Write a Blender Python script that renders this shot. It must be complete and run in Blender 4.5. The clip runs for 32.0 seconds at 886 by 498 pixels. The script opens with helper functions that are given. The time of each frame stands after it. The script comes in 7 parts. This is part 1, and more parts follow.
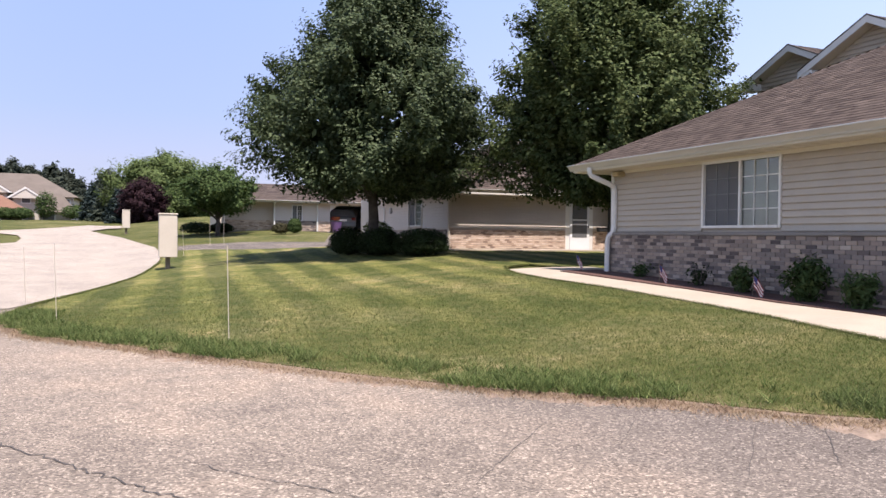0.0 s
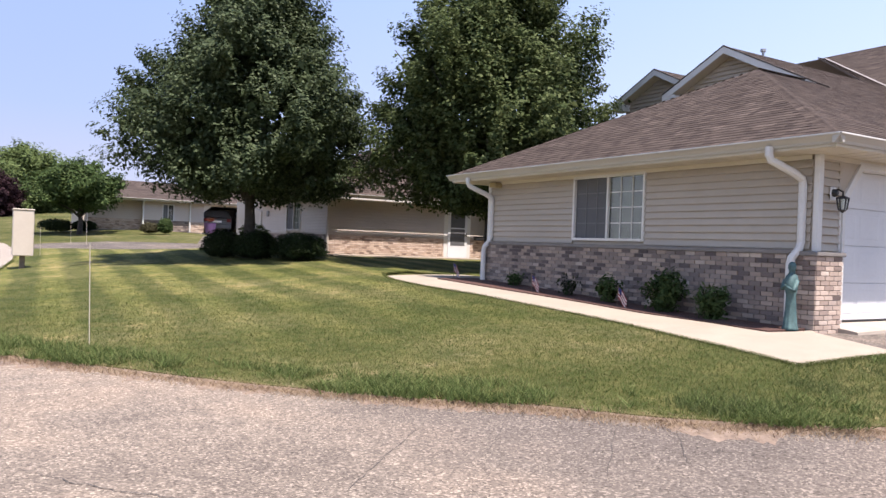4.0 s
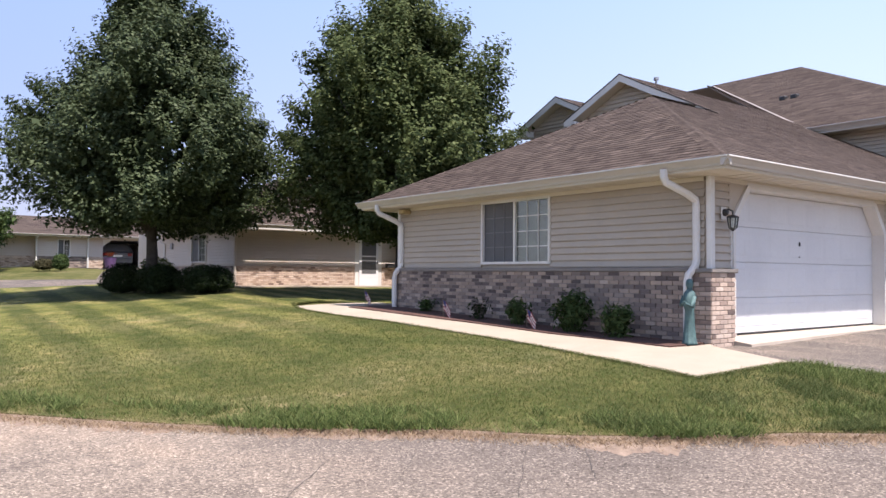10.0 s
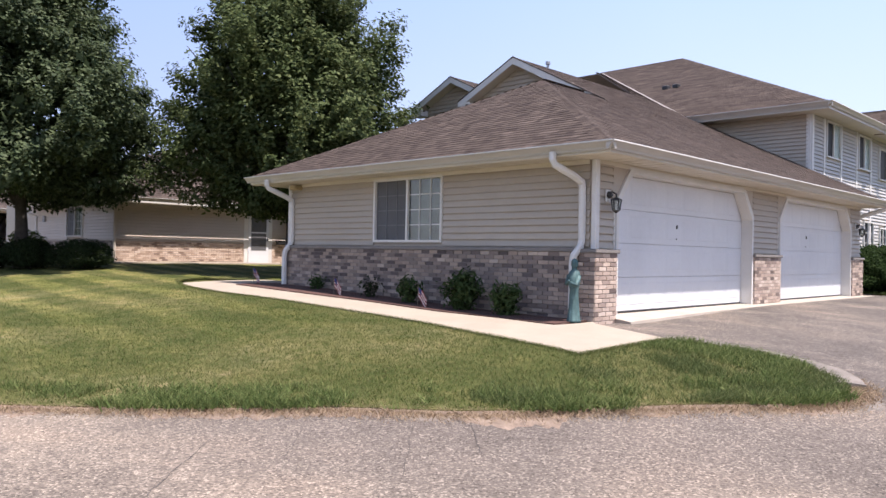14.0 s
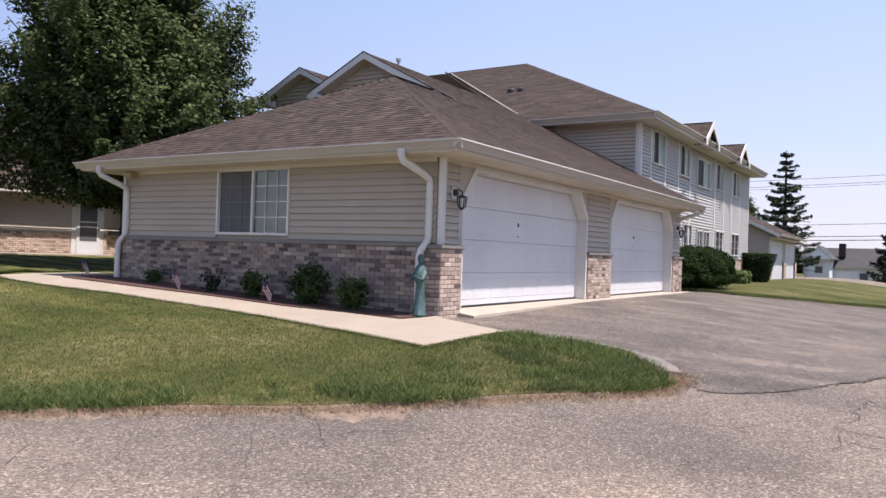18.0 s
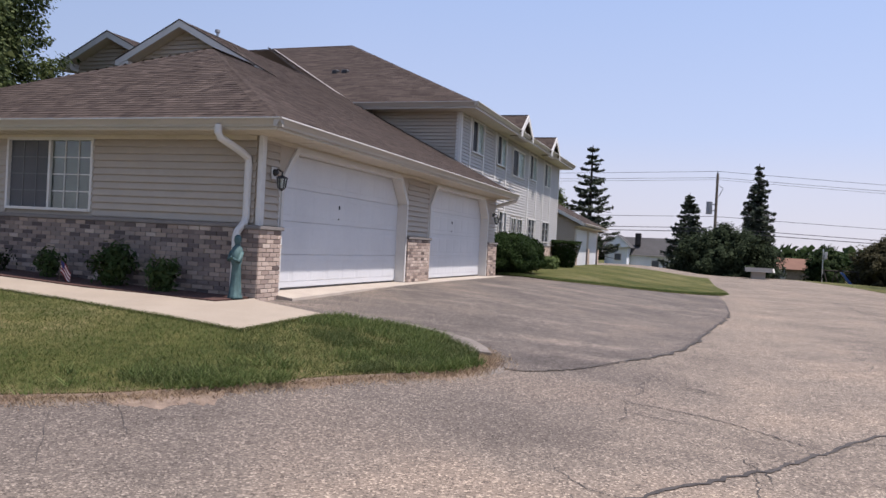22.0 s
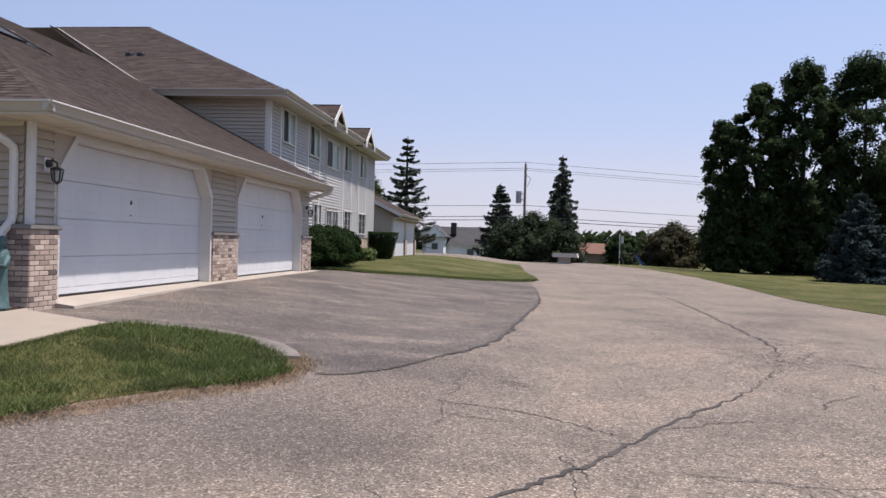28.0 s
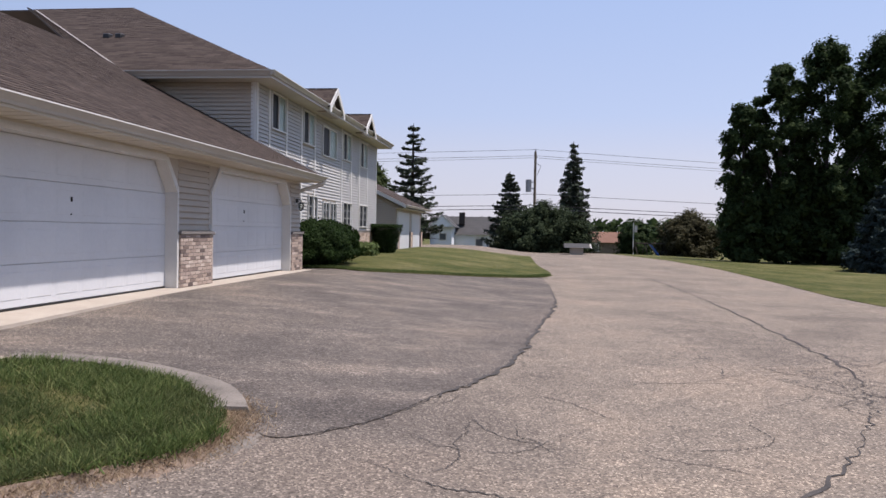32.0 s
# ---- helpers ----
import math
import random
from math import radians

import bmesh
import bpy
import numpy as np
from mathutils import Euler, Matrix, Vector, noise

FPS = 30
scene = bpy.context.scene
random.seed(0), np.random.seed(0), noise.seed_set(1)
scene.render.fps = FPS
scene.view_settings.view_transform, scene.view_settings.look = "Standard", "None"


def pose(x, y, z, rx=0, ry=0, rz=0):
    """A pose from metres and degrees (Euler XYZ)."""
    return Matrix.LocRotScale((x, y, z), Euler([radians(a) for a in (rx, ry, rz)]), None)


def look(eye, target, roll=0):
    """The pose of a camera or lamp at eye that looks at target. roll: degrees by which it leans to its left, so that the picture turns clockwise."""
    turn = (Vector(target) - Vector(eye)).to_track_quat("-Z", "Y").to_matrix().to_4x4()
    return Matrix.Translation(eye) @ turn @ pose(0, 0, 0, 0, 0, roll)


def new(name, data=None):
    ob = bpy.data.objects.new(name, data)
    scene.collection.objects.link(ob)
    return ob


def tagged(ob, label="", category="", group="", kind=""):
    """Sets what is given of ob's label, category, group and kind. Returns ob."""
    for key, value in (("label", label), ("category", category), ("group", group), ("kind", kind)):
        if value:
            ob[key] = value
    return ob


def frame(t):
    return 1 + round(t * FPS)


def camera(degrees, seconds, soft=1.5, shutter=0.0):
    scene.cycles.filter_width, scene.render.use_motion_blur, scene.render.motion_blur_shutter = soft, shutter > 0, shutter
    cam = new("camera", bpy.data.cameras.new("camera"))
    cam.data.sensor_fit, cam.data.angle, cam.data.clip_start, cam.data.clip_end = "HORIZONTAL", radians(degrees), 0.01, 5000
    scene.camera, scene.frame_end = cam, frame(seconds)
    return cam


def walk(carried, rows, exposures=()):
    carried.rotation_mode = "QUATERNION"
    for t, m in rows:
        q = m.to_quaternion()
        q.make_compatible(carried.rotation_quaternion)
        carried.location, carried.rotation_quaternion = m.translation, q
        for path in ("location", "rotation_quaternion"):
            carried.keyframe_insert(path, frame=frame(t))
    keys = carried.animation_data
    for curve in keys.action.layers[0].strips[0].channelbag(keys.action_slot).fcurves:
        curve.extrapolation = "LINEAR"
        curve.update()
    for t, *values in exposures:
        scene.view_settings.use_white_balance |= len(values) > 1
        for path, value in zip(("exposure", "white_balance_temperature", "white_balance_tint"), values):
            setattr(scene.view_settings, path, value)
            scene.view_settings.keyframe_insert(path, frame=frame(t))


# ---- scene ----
SKY, SUN_POWER, HAZE = 0.092, 5.0, 0.82
EXPOSURES = [(0.0, 1.08, 6700, 20), (10.0, 1.13, 6650, 20), (14.0, 1.06, 6600, 20), (17.5, 0.80, 6600, 20), (20.0, 0.57, 6550, 20), (24.0, 0.38, 6500, 19), (28.0, 0.38, 6500, 19), (32.0, 0.36, 6500, 19)]
cam = camera(60.1, 32.0, soft=1.5)
# seconds, place in metres, then yaw, pitch and roll in degrees
ROWS = [
    (0.0, -9.664, -6.122, 0.887, -22.44, -0.93, 0.60),
    (0.5, -9.663, -6.121, 0.893, -23.06, -1.03, 0.66),
    (1.0, -9.665, -6.134, 0.893, -23.80, -1.01, 0.96),
    (1.5, -9.674, -6.132, 0.894, -24.70, -0.88, 1.19),
    (2.0, -9.677, -6.147, 0.899, -25.67, -0.62, 1.57),
    (2.5, -9.677, -6.164, 0.902, -26.79, -0.28, 1.33),
    (4.5, -9.663, -6.172, 0.899, -32.60, -0.32, 1.95),
    (5.0, -9.655, -6.194, 0.892, -34.17, -0.17, 1.29),
    (5.5, -9.653, -6.202, 0.883, -39.19, 0.12, 1.50),
    (6.0, -9.661, -6.195, 0.884, -41.50, 0.32, 1.32),
    (6.5, -9.669, -6.204, 0.881, -42.10, 0.52, 1.53),
    (7.0, -9.677, -6.203, 0.880, -42.10, 0.78, 1.87),
    (7.5, -9.686, -6.193, 0.879, -42.21, 0.88, 0.86),
    (8.0, -9.679, -6.189, 0.879, -42.05, 0.87, 0.73),
    (8.5, -9.670, -6.189, 0.882, -41.36, 0.82, 0.44),
    (9.0, -9.662, -6.179, 0.887, -39.26, 0.96, 0.55),
    (9.5, -9.645, -6.189, 0.890, -37.90, 1.43, 0.38),
    (10.0, -9.633, -6.195, 0.889, -37.93, 1.91, 0.39),
    (10.5, -9.622, -6.203, 0.887, -38.35, 2.11, 0.41),
    (11.0, -9.602, -6.199, 0.881, -38.70, 1.84, 0.65),
    (11.5, -9.590, -6.192, 0.874, -38.88, 1.63, 1.17),
    (12.0, -9.587, -6.202, 0.874, -39.04, 1.52, 2.17),
    (12.5, -9.603, -6.191, 0.872, -42.36, 1.56, 1.48),
    (13.0, -9.612, -6.192, 0.873, -44.90, 0.99, 1.49),
    (13.5, -9.597, -6.191, 0.874, -45.21, 0.53, 1.14),
    (14.0, -9.589, -6.192, 0.874, -45.89, 0.43, 1.06),
    (14.5, -9.592, -6.199, 0.875, -47.21, 0.41, 1.13),
    (15.0, -9.601, -6.203, 0.873, -49.07, 0.58, 1.41),
    (15.5, -9.606, -6.204, 0.871, -51.35, 0.56, 1.92),
    (17.5, -9.610, -6.208, 0.867, -55.54, 0.19, 1.68),
    (18.0, -9.619, -6.221, 0.865, -57.24, 0.36, 1.87),
    (18.5, -9.613, -6.213, 0.863, -59.08, 0.38, 2.13),
    (19.0, -9.611, -6.210, 0.862, -60.54, 0.30, 2.01),
    (19.5, -9.616, -6.211, 0.867, -61.71, 0.15, 2.07),
    (20.0, -9.612, -6.214, 0.868, -62.76, 0.06, 2.09),
    (20.5, -9.623, -6.230, 0.868, -63.87, 0.10, 2.35),
    (21.0, -9.637, -6.246, 0.865, -65.33, 0.02, 2.98),
    (21.5, -9.652, -6.267, 0.867, -67.27, -0.20, 2.56),
    (22.0, -9.653, -6.275, 0.870, -70.51, -0.36, 3.02),
    (22.5, -9.653, -6.269, 0.869, -72.69, -0.40, 3.15),
    (23.0, -9.636, -6.271, 0.866, -75.52, -0.58, 2.71),
    (23.5, -9.636, -6.285, 0.867, -78.16, -0.70, 2.31),
    (24.0, -9.648, -6.309, 0.867, -80.66, -0.61, 2.30),
    (24.5, -9.667, -6.320, 0.867, -82.32, -0.29, 1.98),
    (26.5, -9.656, -6.317, 0.868, -83.06, -0.06, 1.90),
    (27.0, -9.618, -6.320, 0.867, -83.52, -0.16, 1.74),
    (27.5, -9.378, -6.305, 0.889, -83.87, -0.34, 1.67),
    (28.0, -9.150, -6.262, 0.909, -83.97, -0.46, 1.55),
    (28.5, -8.930, -6.201, 0.927, -83.92, -0.35, 1.48),
    (29.0, -8.711, -6.133, 0.944, -83.88, -0.19, 1.65),
    (29.5, -8.486, -6.068, 0.962, -83.86, -0.14, 1.45),
    (30.0, -8.249, -6.017, 0.980, -83.85, -0.31, 1.53),
    (30.5, -7.993, -5.991, 1.000, -84.00, -0.57, 1.69),
    (31.0, -7.714, -6.000, 1.022, -83.99, -0.88, 1.73),
    (31.5, -7.404, -6.053, 1.047, -83.57, -1.13, 1.44),
    (32.0, -7.056, -6.163, 1.075, -83.29, -1.30, 1.04),
]
walk(cam, [(t, pose(x, y, z, 90 + pitch, 0, yaw) @ pose(0, 0, 0, 0, 0, roll)) for t, x, y, z, yaw, pitch, roll in ROWS], EXPOSURES)
# ---------------------------------------------------------------- light
SUN = Vector((0.045, -0.375, 0.925)).normalized()
world = bpy.data.worlds.new("sky")
scene.world = world
world.use_nodes = True
wn = world.node_tree
wn.nodes.clear()
w_out = wn.nodes.new("ShaderNodeOutputWorld")
w_bg = wn.nodes.new("ShaderNodeBackground")
w_sky = wn.nodes.new("ShaderNodeTexSky")
w_sky.sky_type = 'NISHITA'
w_sky.sun_disc = False
w_sky.sun_elevation = math.asin(SUN.z)
w_sky.sun_rotation = math.atan2(SUN.x, SUN.y)
w_sky.altitude = 250
w_sky.air_density = 1.0
w_sky.dust_density = 0.5
w_sky.ozone_density = 1.0
w_bg.inputs["Strength"].default_value = SKY
# summer haze that pales the blue
w_mix = wn.nodes.new("ShaderNodeMix")
w_mix.data_type = 'RGBA'
w_mix.inputs[0].default_value = HAZE
w_tc = wn.nodes.new("ShaderNodeTexCoord")
w_sep = wn.nodes.new("ShaderNodeSeparateXYZ")
w_ramp = wn.nodes.new("ShaderNodeValToRGB")
w_ramp.color_ramp.elements[0].position = 0.0
w_ramp.color_ramp.elements[0].color = (5.3, 5.35, 6.1, 1)
w_ramp.color_ramp.elements[1].position = 1.0
w_ramp.color_ramp.elements[1].color = (1.6, 2.5, 4.6, 1)
for pos, col in ((0.09, (5.1, 5.5, 6.6, 1)), (0.15, (4.3, 5.3, 7.2, 1)), (0.36, (3.3, 4.7, 7.3, 1))):
    w_ramp.color_ramp.elements.new(pos).color = col
wn.links.new(w_tc.outputs["Generated"], w_sep.inputs[0])
wn.links.new(w_sep.outputs[2], w_ramp.inputs[0])
# the sky is deepest away from the sun
w_side = wn.nodes.new("ShaderNodeValToRGB")
w_half = wn.nodes.new("ShaderNodeMath")
w_half.operation = 'MULTIPLY_ADD'
w_half.inputs[1].default_value = 0.5
w_half.inputs[2].default_value = 0.5
w_side.color_ramp.elements[0].color = (1.12, 1.12, 1.12, 1)
w_side.color_ramp.elements[1].color = (0.60, 0.65, 0.76, 1)
for pos, col in ((0.5, (1.04, 1.04, 1.04, 1)), (0.72, (0.99, 0.99, 0.99, 1)), (0.85, (0.865, 0.885, 0.89, 1)), (0.95, (0.74, 0.775, 0.86, 1))):
    w_side.color_ramp.elements.new(pos).color = col
w_mul = wn.nodes.new("ShaderNodeMix")
w_mul.data_type = 'RGBA'
w_mul.blend_type = 'MULTIPLY'
w_mul.inputs[0].default_value = 1.0
wn.links.new(w_sep.outputs[1], w_half.inputs[0])
wn.links.new(w_half.outputs[0], w_side.inputs[0])
wn.links.new(w_ramp.outputs[0], w_mix.inputs[7])
wn.links.new(w_sky.outputs[0], w_mix.inputs[6])
wn.links.new(w_mix.outputs[2], w_mul.inputs[6])
wn.links.new(w_side.outputs[0], w_mul.inputs[7])
wn.links.new(w_mul.outputs[2], w_bg.inputs[0])
wn.links.new(w_bg.outputs[0], w_out.inputs[0])
sun_data = bpy.data.lights.new("sun", 'SUN')
sun_data.energy = SUN_POWER
sun_data.angle = radians(0.6)
sun_data.color = (1.0, 0.955, 0.88)
sun = new("sun", sun_data)
sun.matrix_world = look(SUN * 60, (0, 0, 0))


# ---------------------------------------------------------------- materials
def nodes_of(name):
    m = bpy.data.materials.new(name)
    m.use_nodes = True
    t = m.node_tree
    return m, t, t.nodes["Principled BSDF"]


def ramp(t, fac, stops):
    r = t.nodes.new("ShaderNodeValToRGB")
    el = r.color_ramp.elements
    while len(el) < len(stops):
        el.new(0.5)
    for e, (p, c) in zip(el, stops):
        e.position, e.color = p, (*c, 1)
    t.links.new(fac, r.inputs[0])
    return r.outputs[0]


def noise_of(t, scale, detail=4, rough=0.55, stretch=None, space="Object", turn=0.0):
    tc = t.nodes.new("ShaderNodeTexCoord") if space != "World" else t.nodes.new("ShaderNodeNewGeometry")
    out = tc.outputs["Position"] if space == "World" else tc.outputs[space]
    if turn:
        mp = t.nodes.new("ShaderNodeMapping")
        mp.inputs["Rotation"].default_value = (0, 0, radians(turn))
        t.links.new(out, mp.inputs[0])
        out = mp.outputs[0]
    if stretch:
        mp = t.nodes.new("ShaderNodeMapping")
        mp.inputs["Scale"].default_value = stretch
        t.links.new(out, mp.inputs[0])
        out = mp.outputs[0]
    n = t.nodes.new("ShaderNodeTexNoise")
    n.inputs["Scale"].default_value = scale
    n.inputs["Detail"].default_value = detail
    n.inputs["Roughness"].default_value = rough
    t.links.new(out, n.inputs["Vector"])
    return n.outputs[0]


def mixc(t, fac, a, b, mode='MIX'):
    m = t.nodes.new("ShaderNodeMix")
    m.data_type = 'RGBA'
    m.blend_type = mode
    for sock, v in ((m.inputs[0], fac), (m.inputs[6], a), (m.inputs[7], b)):
        if isinstance(v, (int, float)):
            sock.default_value = v
        elif isinstance(v, tuple):
            sock.default_value = (*v, 1)
        else:
            t.links.new(v, sock)
    return m.outputs[2]


def mathn(t, op, a, b=0.0):
    m = t.nodes.new("ShaderNodeMath")
    m.operation = op
    for sock, v in ((m.inputs[0], a), (m.inputs[1], b)):
        if isinstance(v, (int, float)):
            sock.default_value = v
        else:
            t.links.new(v, sock)
    return m.outputs[0]


def bump(t, bsdf, height, strength=0.3, dist=0.02):
    b = t.nodes.new("ShaderNodeBump")
    b.inputs["Strength"].default_value = strength
    b.inputs["Distance"].default_value = dist
    t.links.new(height, b.inputs["Height"])
    t.links.new(b.outputs[0], bsdf.inputs["Normal"])


def paint(name, c1, c2, scale=3.0, rough=0.5, metal=0.0, grain=60, bumps=0.08, spec=0.5, space="World"):
    """Two tones mixed by a broad and a fine noise."""
    m, t, b = nodes_of(name)
    n1 = noise_of(t, scale, 5, 0.6, space=space)
    n2 = noise_of(t, grain, 3, 0.6, space=space)
    f = mathn(t, 'ADD', mathn(t, 'MULTIPLY', n1, 0.7), mathn(t, 'MULTIPLY', n2, 0.3))
    col = ramp(t, f, [(0.33, c1), (0.67, c2)])
    t.links.new(col, b.inputs["Base Color"])
    b.inputs["Roughness"].default_value = rough
    b.inputs["Metallic"].default_value = metal
    b.inputs["Specular IOR Level"].default_value = spec
    if bumps:
        bump(t, b, n2, bumps, 0.01)
    return m


def varied(name, stops, source="object", rough=0.85, grain=90, bumps=0.5, spec=0.3, stain=0.35):
    """Pieces that differ one from another, each with its own grain."""
    m, t, b = nodes_of(name)
    if source == "object":
        rnd = t.nodes.new("ShaderNodeObjectInfo").outputs["Random"]
    else:
        rnd = t.nodes.new("ShaderNodeNewGeometry").outputs["Random Per Island"]
    base = ramp(t, rnd, stops)
    n1 = noise_of(t, 2.2, 5, 0.6, space="World")
    n2 = noise_of(t, grain, 4, 0.65, space="World")
    col = mixc(t, stain, base, ramp(t, n1, [(0.3, (0.55, 0.52, 0.5)), (0.7, (1.15, 1.12, 1.1))]), 'MULTIPLY')
    col = mixc(t, 0.4, col, ramp(t, n2, [(0.3, (0.6, 0.6, 0.6)), (0.7, (1.2, 1.2, 1.2))]), 'MULTIPLY')
    t.links.new(col, b.inputs["Base Color"])
    b.inputs["Roughness"].default_value = rough
    b.inputs["Specular IOR Level"].default_value = spec
    bump(t, b, n2, bumps, 0.006)
    return m


BRICK = [(0.0, (0.085, 0.070, 0.068)), (0.18, (0.15, 0.122, 0.114)), (0.36, (0.235, 0.188, 0.166)), (0.55, (0.322, 0.255, 0.208)), (0.70, (0.378, 0.305, 0.25)), (0.84, (0.185, 0.152, 0.138)), (1.0, (0.47, 0.393, 0.33))]
# paler tan brick for faces in sun; BRICK serves the shaded faces
BRICK_T = [(0.0, (0.22, 0.155, 0.125)), (0.12, (0.36, 0.26, 0.20)), (0.3, (0.53, 0.41, 0.32)), (0.6, (0.60, 0.48, 0.39)), (0.8, (0.44, 0.33, 0.26)), (1.0, (0.66, 0.55, 0.46))]
m_brick = varied("brick_faces", BRICK, "object")
m_brick_j = varied("brick_rest", BRICK, "island")
m_brick_t = varied("brick_tan_sunlit", BRICK_T, "island")
# the same brick paled for the piers; the sun on them is in the colour
BRICK_LIT = [(0.0, (0.14, 0.108, 0.098)), (0.18, (0.26, 0.20, 0.172)), (0.4, (0.44, 0.35, 0.29)), (0.6, (0.53, 0.43, 0.36)), (0.78, (0.33, 0.26, 0.222)), (1.0, (0.60, 0.505, 0.43))]
m_brick_lit = varied("brick_pier_sunlit", BRICK_LIT, "object", stain=0.5)
m_mortar = paint("mortar", (0.165, 0.145, 0.132), (0.235, 0.208, 0.19), 4, 0.95, grain=120, bumps=0.5)
m_cap = paint("limestone_cap", (0.15, 0.137, 0.127), (0.205, 0.187, 0.173), 5, 0.9, grain=90, bumps=0.4)
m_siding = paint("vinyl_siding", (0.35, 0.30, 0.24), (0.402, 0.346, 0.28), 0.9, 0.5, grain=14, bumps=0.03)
# whiter copy of the siding; sun on the front wall is put in its colour
m_siding_sun = paint("sunlit_vinyl_siding", (0.37, 0.355, 0.335), (0.43, 0.415, 0.39), 0.9, 0.5, grain=14, bumps=0.03)
m_trim = paint("white_trim", (0.54, 0.525, 0.495), (0.63, 0.615, 0.585), 1.5, 0.45, grain=30, bumps=0.04)
m_gutter = paint("cream_gutter", (0.37, 0.345, 0.305), (0.44, 0.41, 0.365), 1.2, 0.35, grain=30, bumps=0.03)
m_soffit = paint("soffit_panel", (0.52, 0.47, 0.385), (0.60, 0.545, 0.45), 1.5, 0.6, grain=20, bumps=0.04)
m_white = paint("garage_white", (0.54, 0.55, 0.565), (0.62, 0.63, 0.64), 0.8, 0.42, grain=20, bumps=0.05)
SH = [(0.0, (0.044, 0.034, 0.030)), (0.25, (0.065, 0.051, 0.044)), (0.5, (0.082, 0.064, 0.055)), (0.75, (0.053, 0.041, 0.036)), (1.0, (0.100, 0.079, 0.068))]
m_shingle = varied("asphalt_shingle", SH, "island", 0.95, 160, 0.12, 0.1, 0.12)
m_deck = paint("roof_felt", (0.06, 0.048, 0.041), (0.085, 0.068, 0.059), 1.2, 0.95, grain=90, bumps=0.4)
m_flash = paint("valley_flashing", (0.24, 0.215, 0.19), (0.33, 0.30, 0.27), 2, 0.5, 0.2, grain=30)
m_black = paint("black_metal", (0.012, 0.012, 0.013), (0.03, 0.03, 0.032), 8, 0.45, grain=90)
# near-black for room and garage insides; their shade is put in the colour
m_dark = paint("dark_inside_shade", (0.02, 0.02, 0.021), (0.035, 0.033, 0.032), 2, 0.8)
m_galv = paint("grey_metal", (0.25, 0.25, 0.26), (0.36, 0.36, 0.37), 6, 0.45, 0.6, grain=50)
m_bronze = paint("verdigris_patina", (0.028, 0.062, 0.066), (0.088, 0.165, 0.16), 9, 0.7, 0.1, grain=60, bumps=0.3)
m_concrete = paint("pale_concrete", (0.265, 0.222, 0.172), (0.325, 0.276, 0.217), 1.3, 0.9, grain=70, bumps=0.4)
m_slab = paint("apron_concrete", (0.30, 0.26, 0.215), (0.38, 0.335, 0.28), 2, 0.9, grain=70, bumps=0.4)
m_mulch = paint("red_mulch", (0.04, 0.02, 0.015), (0.105, 0.048, 0.036), 14, 0.95, grain=60, bumps=1.0)
m_bark = paint("tree_bark", (0.022, 0.018, 0.015), (0.065, 0.054, 0.046), 6, 0.95, grain=40, bumps=1.0)
m_wood = paint("weathered_wood", (0.10, 0.075, 0.055), (0.2, 0.16, 0.12), 4, 0.9, grain=40, bumps=0.5)
m_box = paint("beige_metal_box", (0.44, 0.385, 0.315), (0.50, 0.445, 0.37), 2, 0.5, grain=25)
m_tar = paint("crack_tar", (0.030, 0.026, 0.024), (0.07, 0.061, 0.055), 6, 0.95, grain=40, bumps=0.4)
m_kerb = paint("worn_kerb_concrete", (0.095, 0.082, 0.07), (0.205, 0.178, 0.152), 3, 0.95, grain=50, bumps=0.6)
m_sand = paint("sandy_grit", (0.145, 0.12, 0.10), (0.21, 0.178, 0.15), 6, 1.0, grain=60, bumps=0.6)
# siding paled to make up for the sky light the trees block
m_siding_n = paint("neighbour_siding_brightened", (0.46, 0.40, 0.335), (0.52, 0.455, 0.385), 0.9, 0.5, grain=14, bumps=0.03)
m_straw = paint("dry_grass_edge", (0.11, 0.078, 0.058), (0.245, 0.185, 0.14), 7, 1.0, grain=40, bumps=0.6)


def leaf(name, c1, c2, c3, rough=0.6, trans=0.33, spec=0.04):
    m, t, b = nodes_of(name)
    rnd = t.nodes.new("ShaderNodeNewGeometry").outputs["Random Per Island"]
    n = noise_of(t, 0.9, 3, space="World")
    f = mathn(t, 'ADD', mathn(t, 'MULTIPLY', rnd, 0.6), mathn(t, 'MULTIPLY', n, 0.4))
    col = ramp(t, f, [(0.2, c1), (0.5, c2), (0.85, c3)])
    t.links.new(col, b.inputs["Base Color"])
    b.inputs["Roughness"].default_value = rough
    b.inputs["Specular IOR Level"].default_value = spec
    tr = t.nodes.new("ShaderNodeBsdfTranslucent")
    t.links.new(col, tr.inputs[0])
    mx = t.nodes.new("ShaderNodeMixShader")
    mx.inputs[0].default_value = trans
    t.links.new(b.outputs[0], mx.inputs[1])
    t.links.new(tr.outputs[0], mx.inputs[2])
    t.links.new(mx.outputs[0], t.nodes["Material Output"].inputs[0])
    return m


m_leaf = leaf("linden_leaf", (0.028, 0.043, 0.020), (0.056, 0.079, 0.037), (0.110, 0.138, 0.072), 0.55, 0.33, 0.10)
m_leaf2 = leaf("maple_leaf", (0.034, 0.050, 0.020), (0.066, 0.090, 0.034), (0.135, 0.160, 0.072))
m_leaf_lime = leaf("light_green_leaf", (0.060, 0.088, 0.030), (0.095, 0.13, 0.048), (0.15, 0.19, 0.08))
m_leaf_red = leaf("purple_leaf", (0.015, 0.010, 0.012), (0.035, 0.018, 0.022), (0.06, 0.035, 0.04))
m_leaf_oak = leaf("oak_leaf", (0.018, 0.032, 0.013), (0.032, 0.052, 0.020), (0.062, 0.088, 0.035))
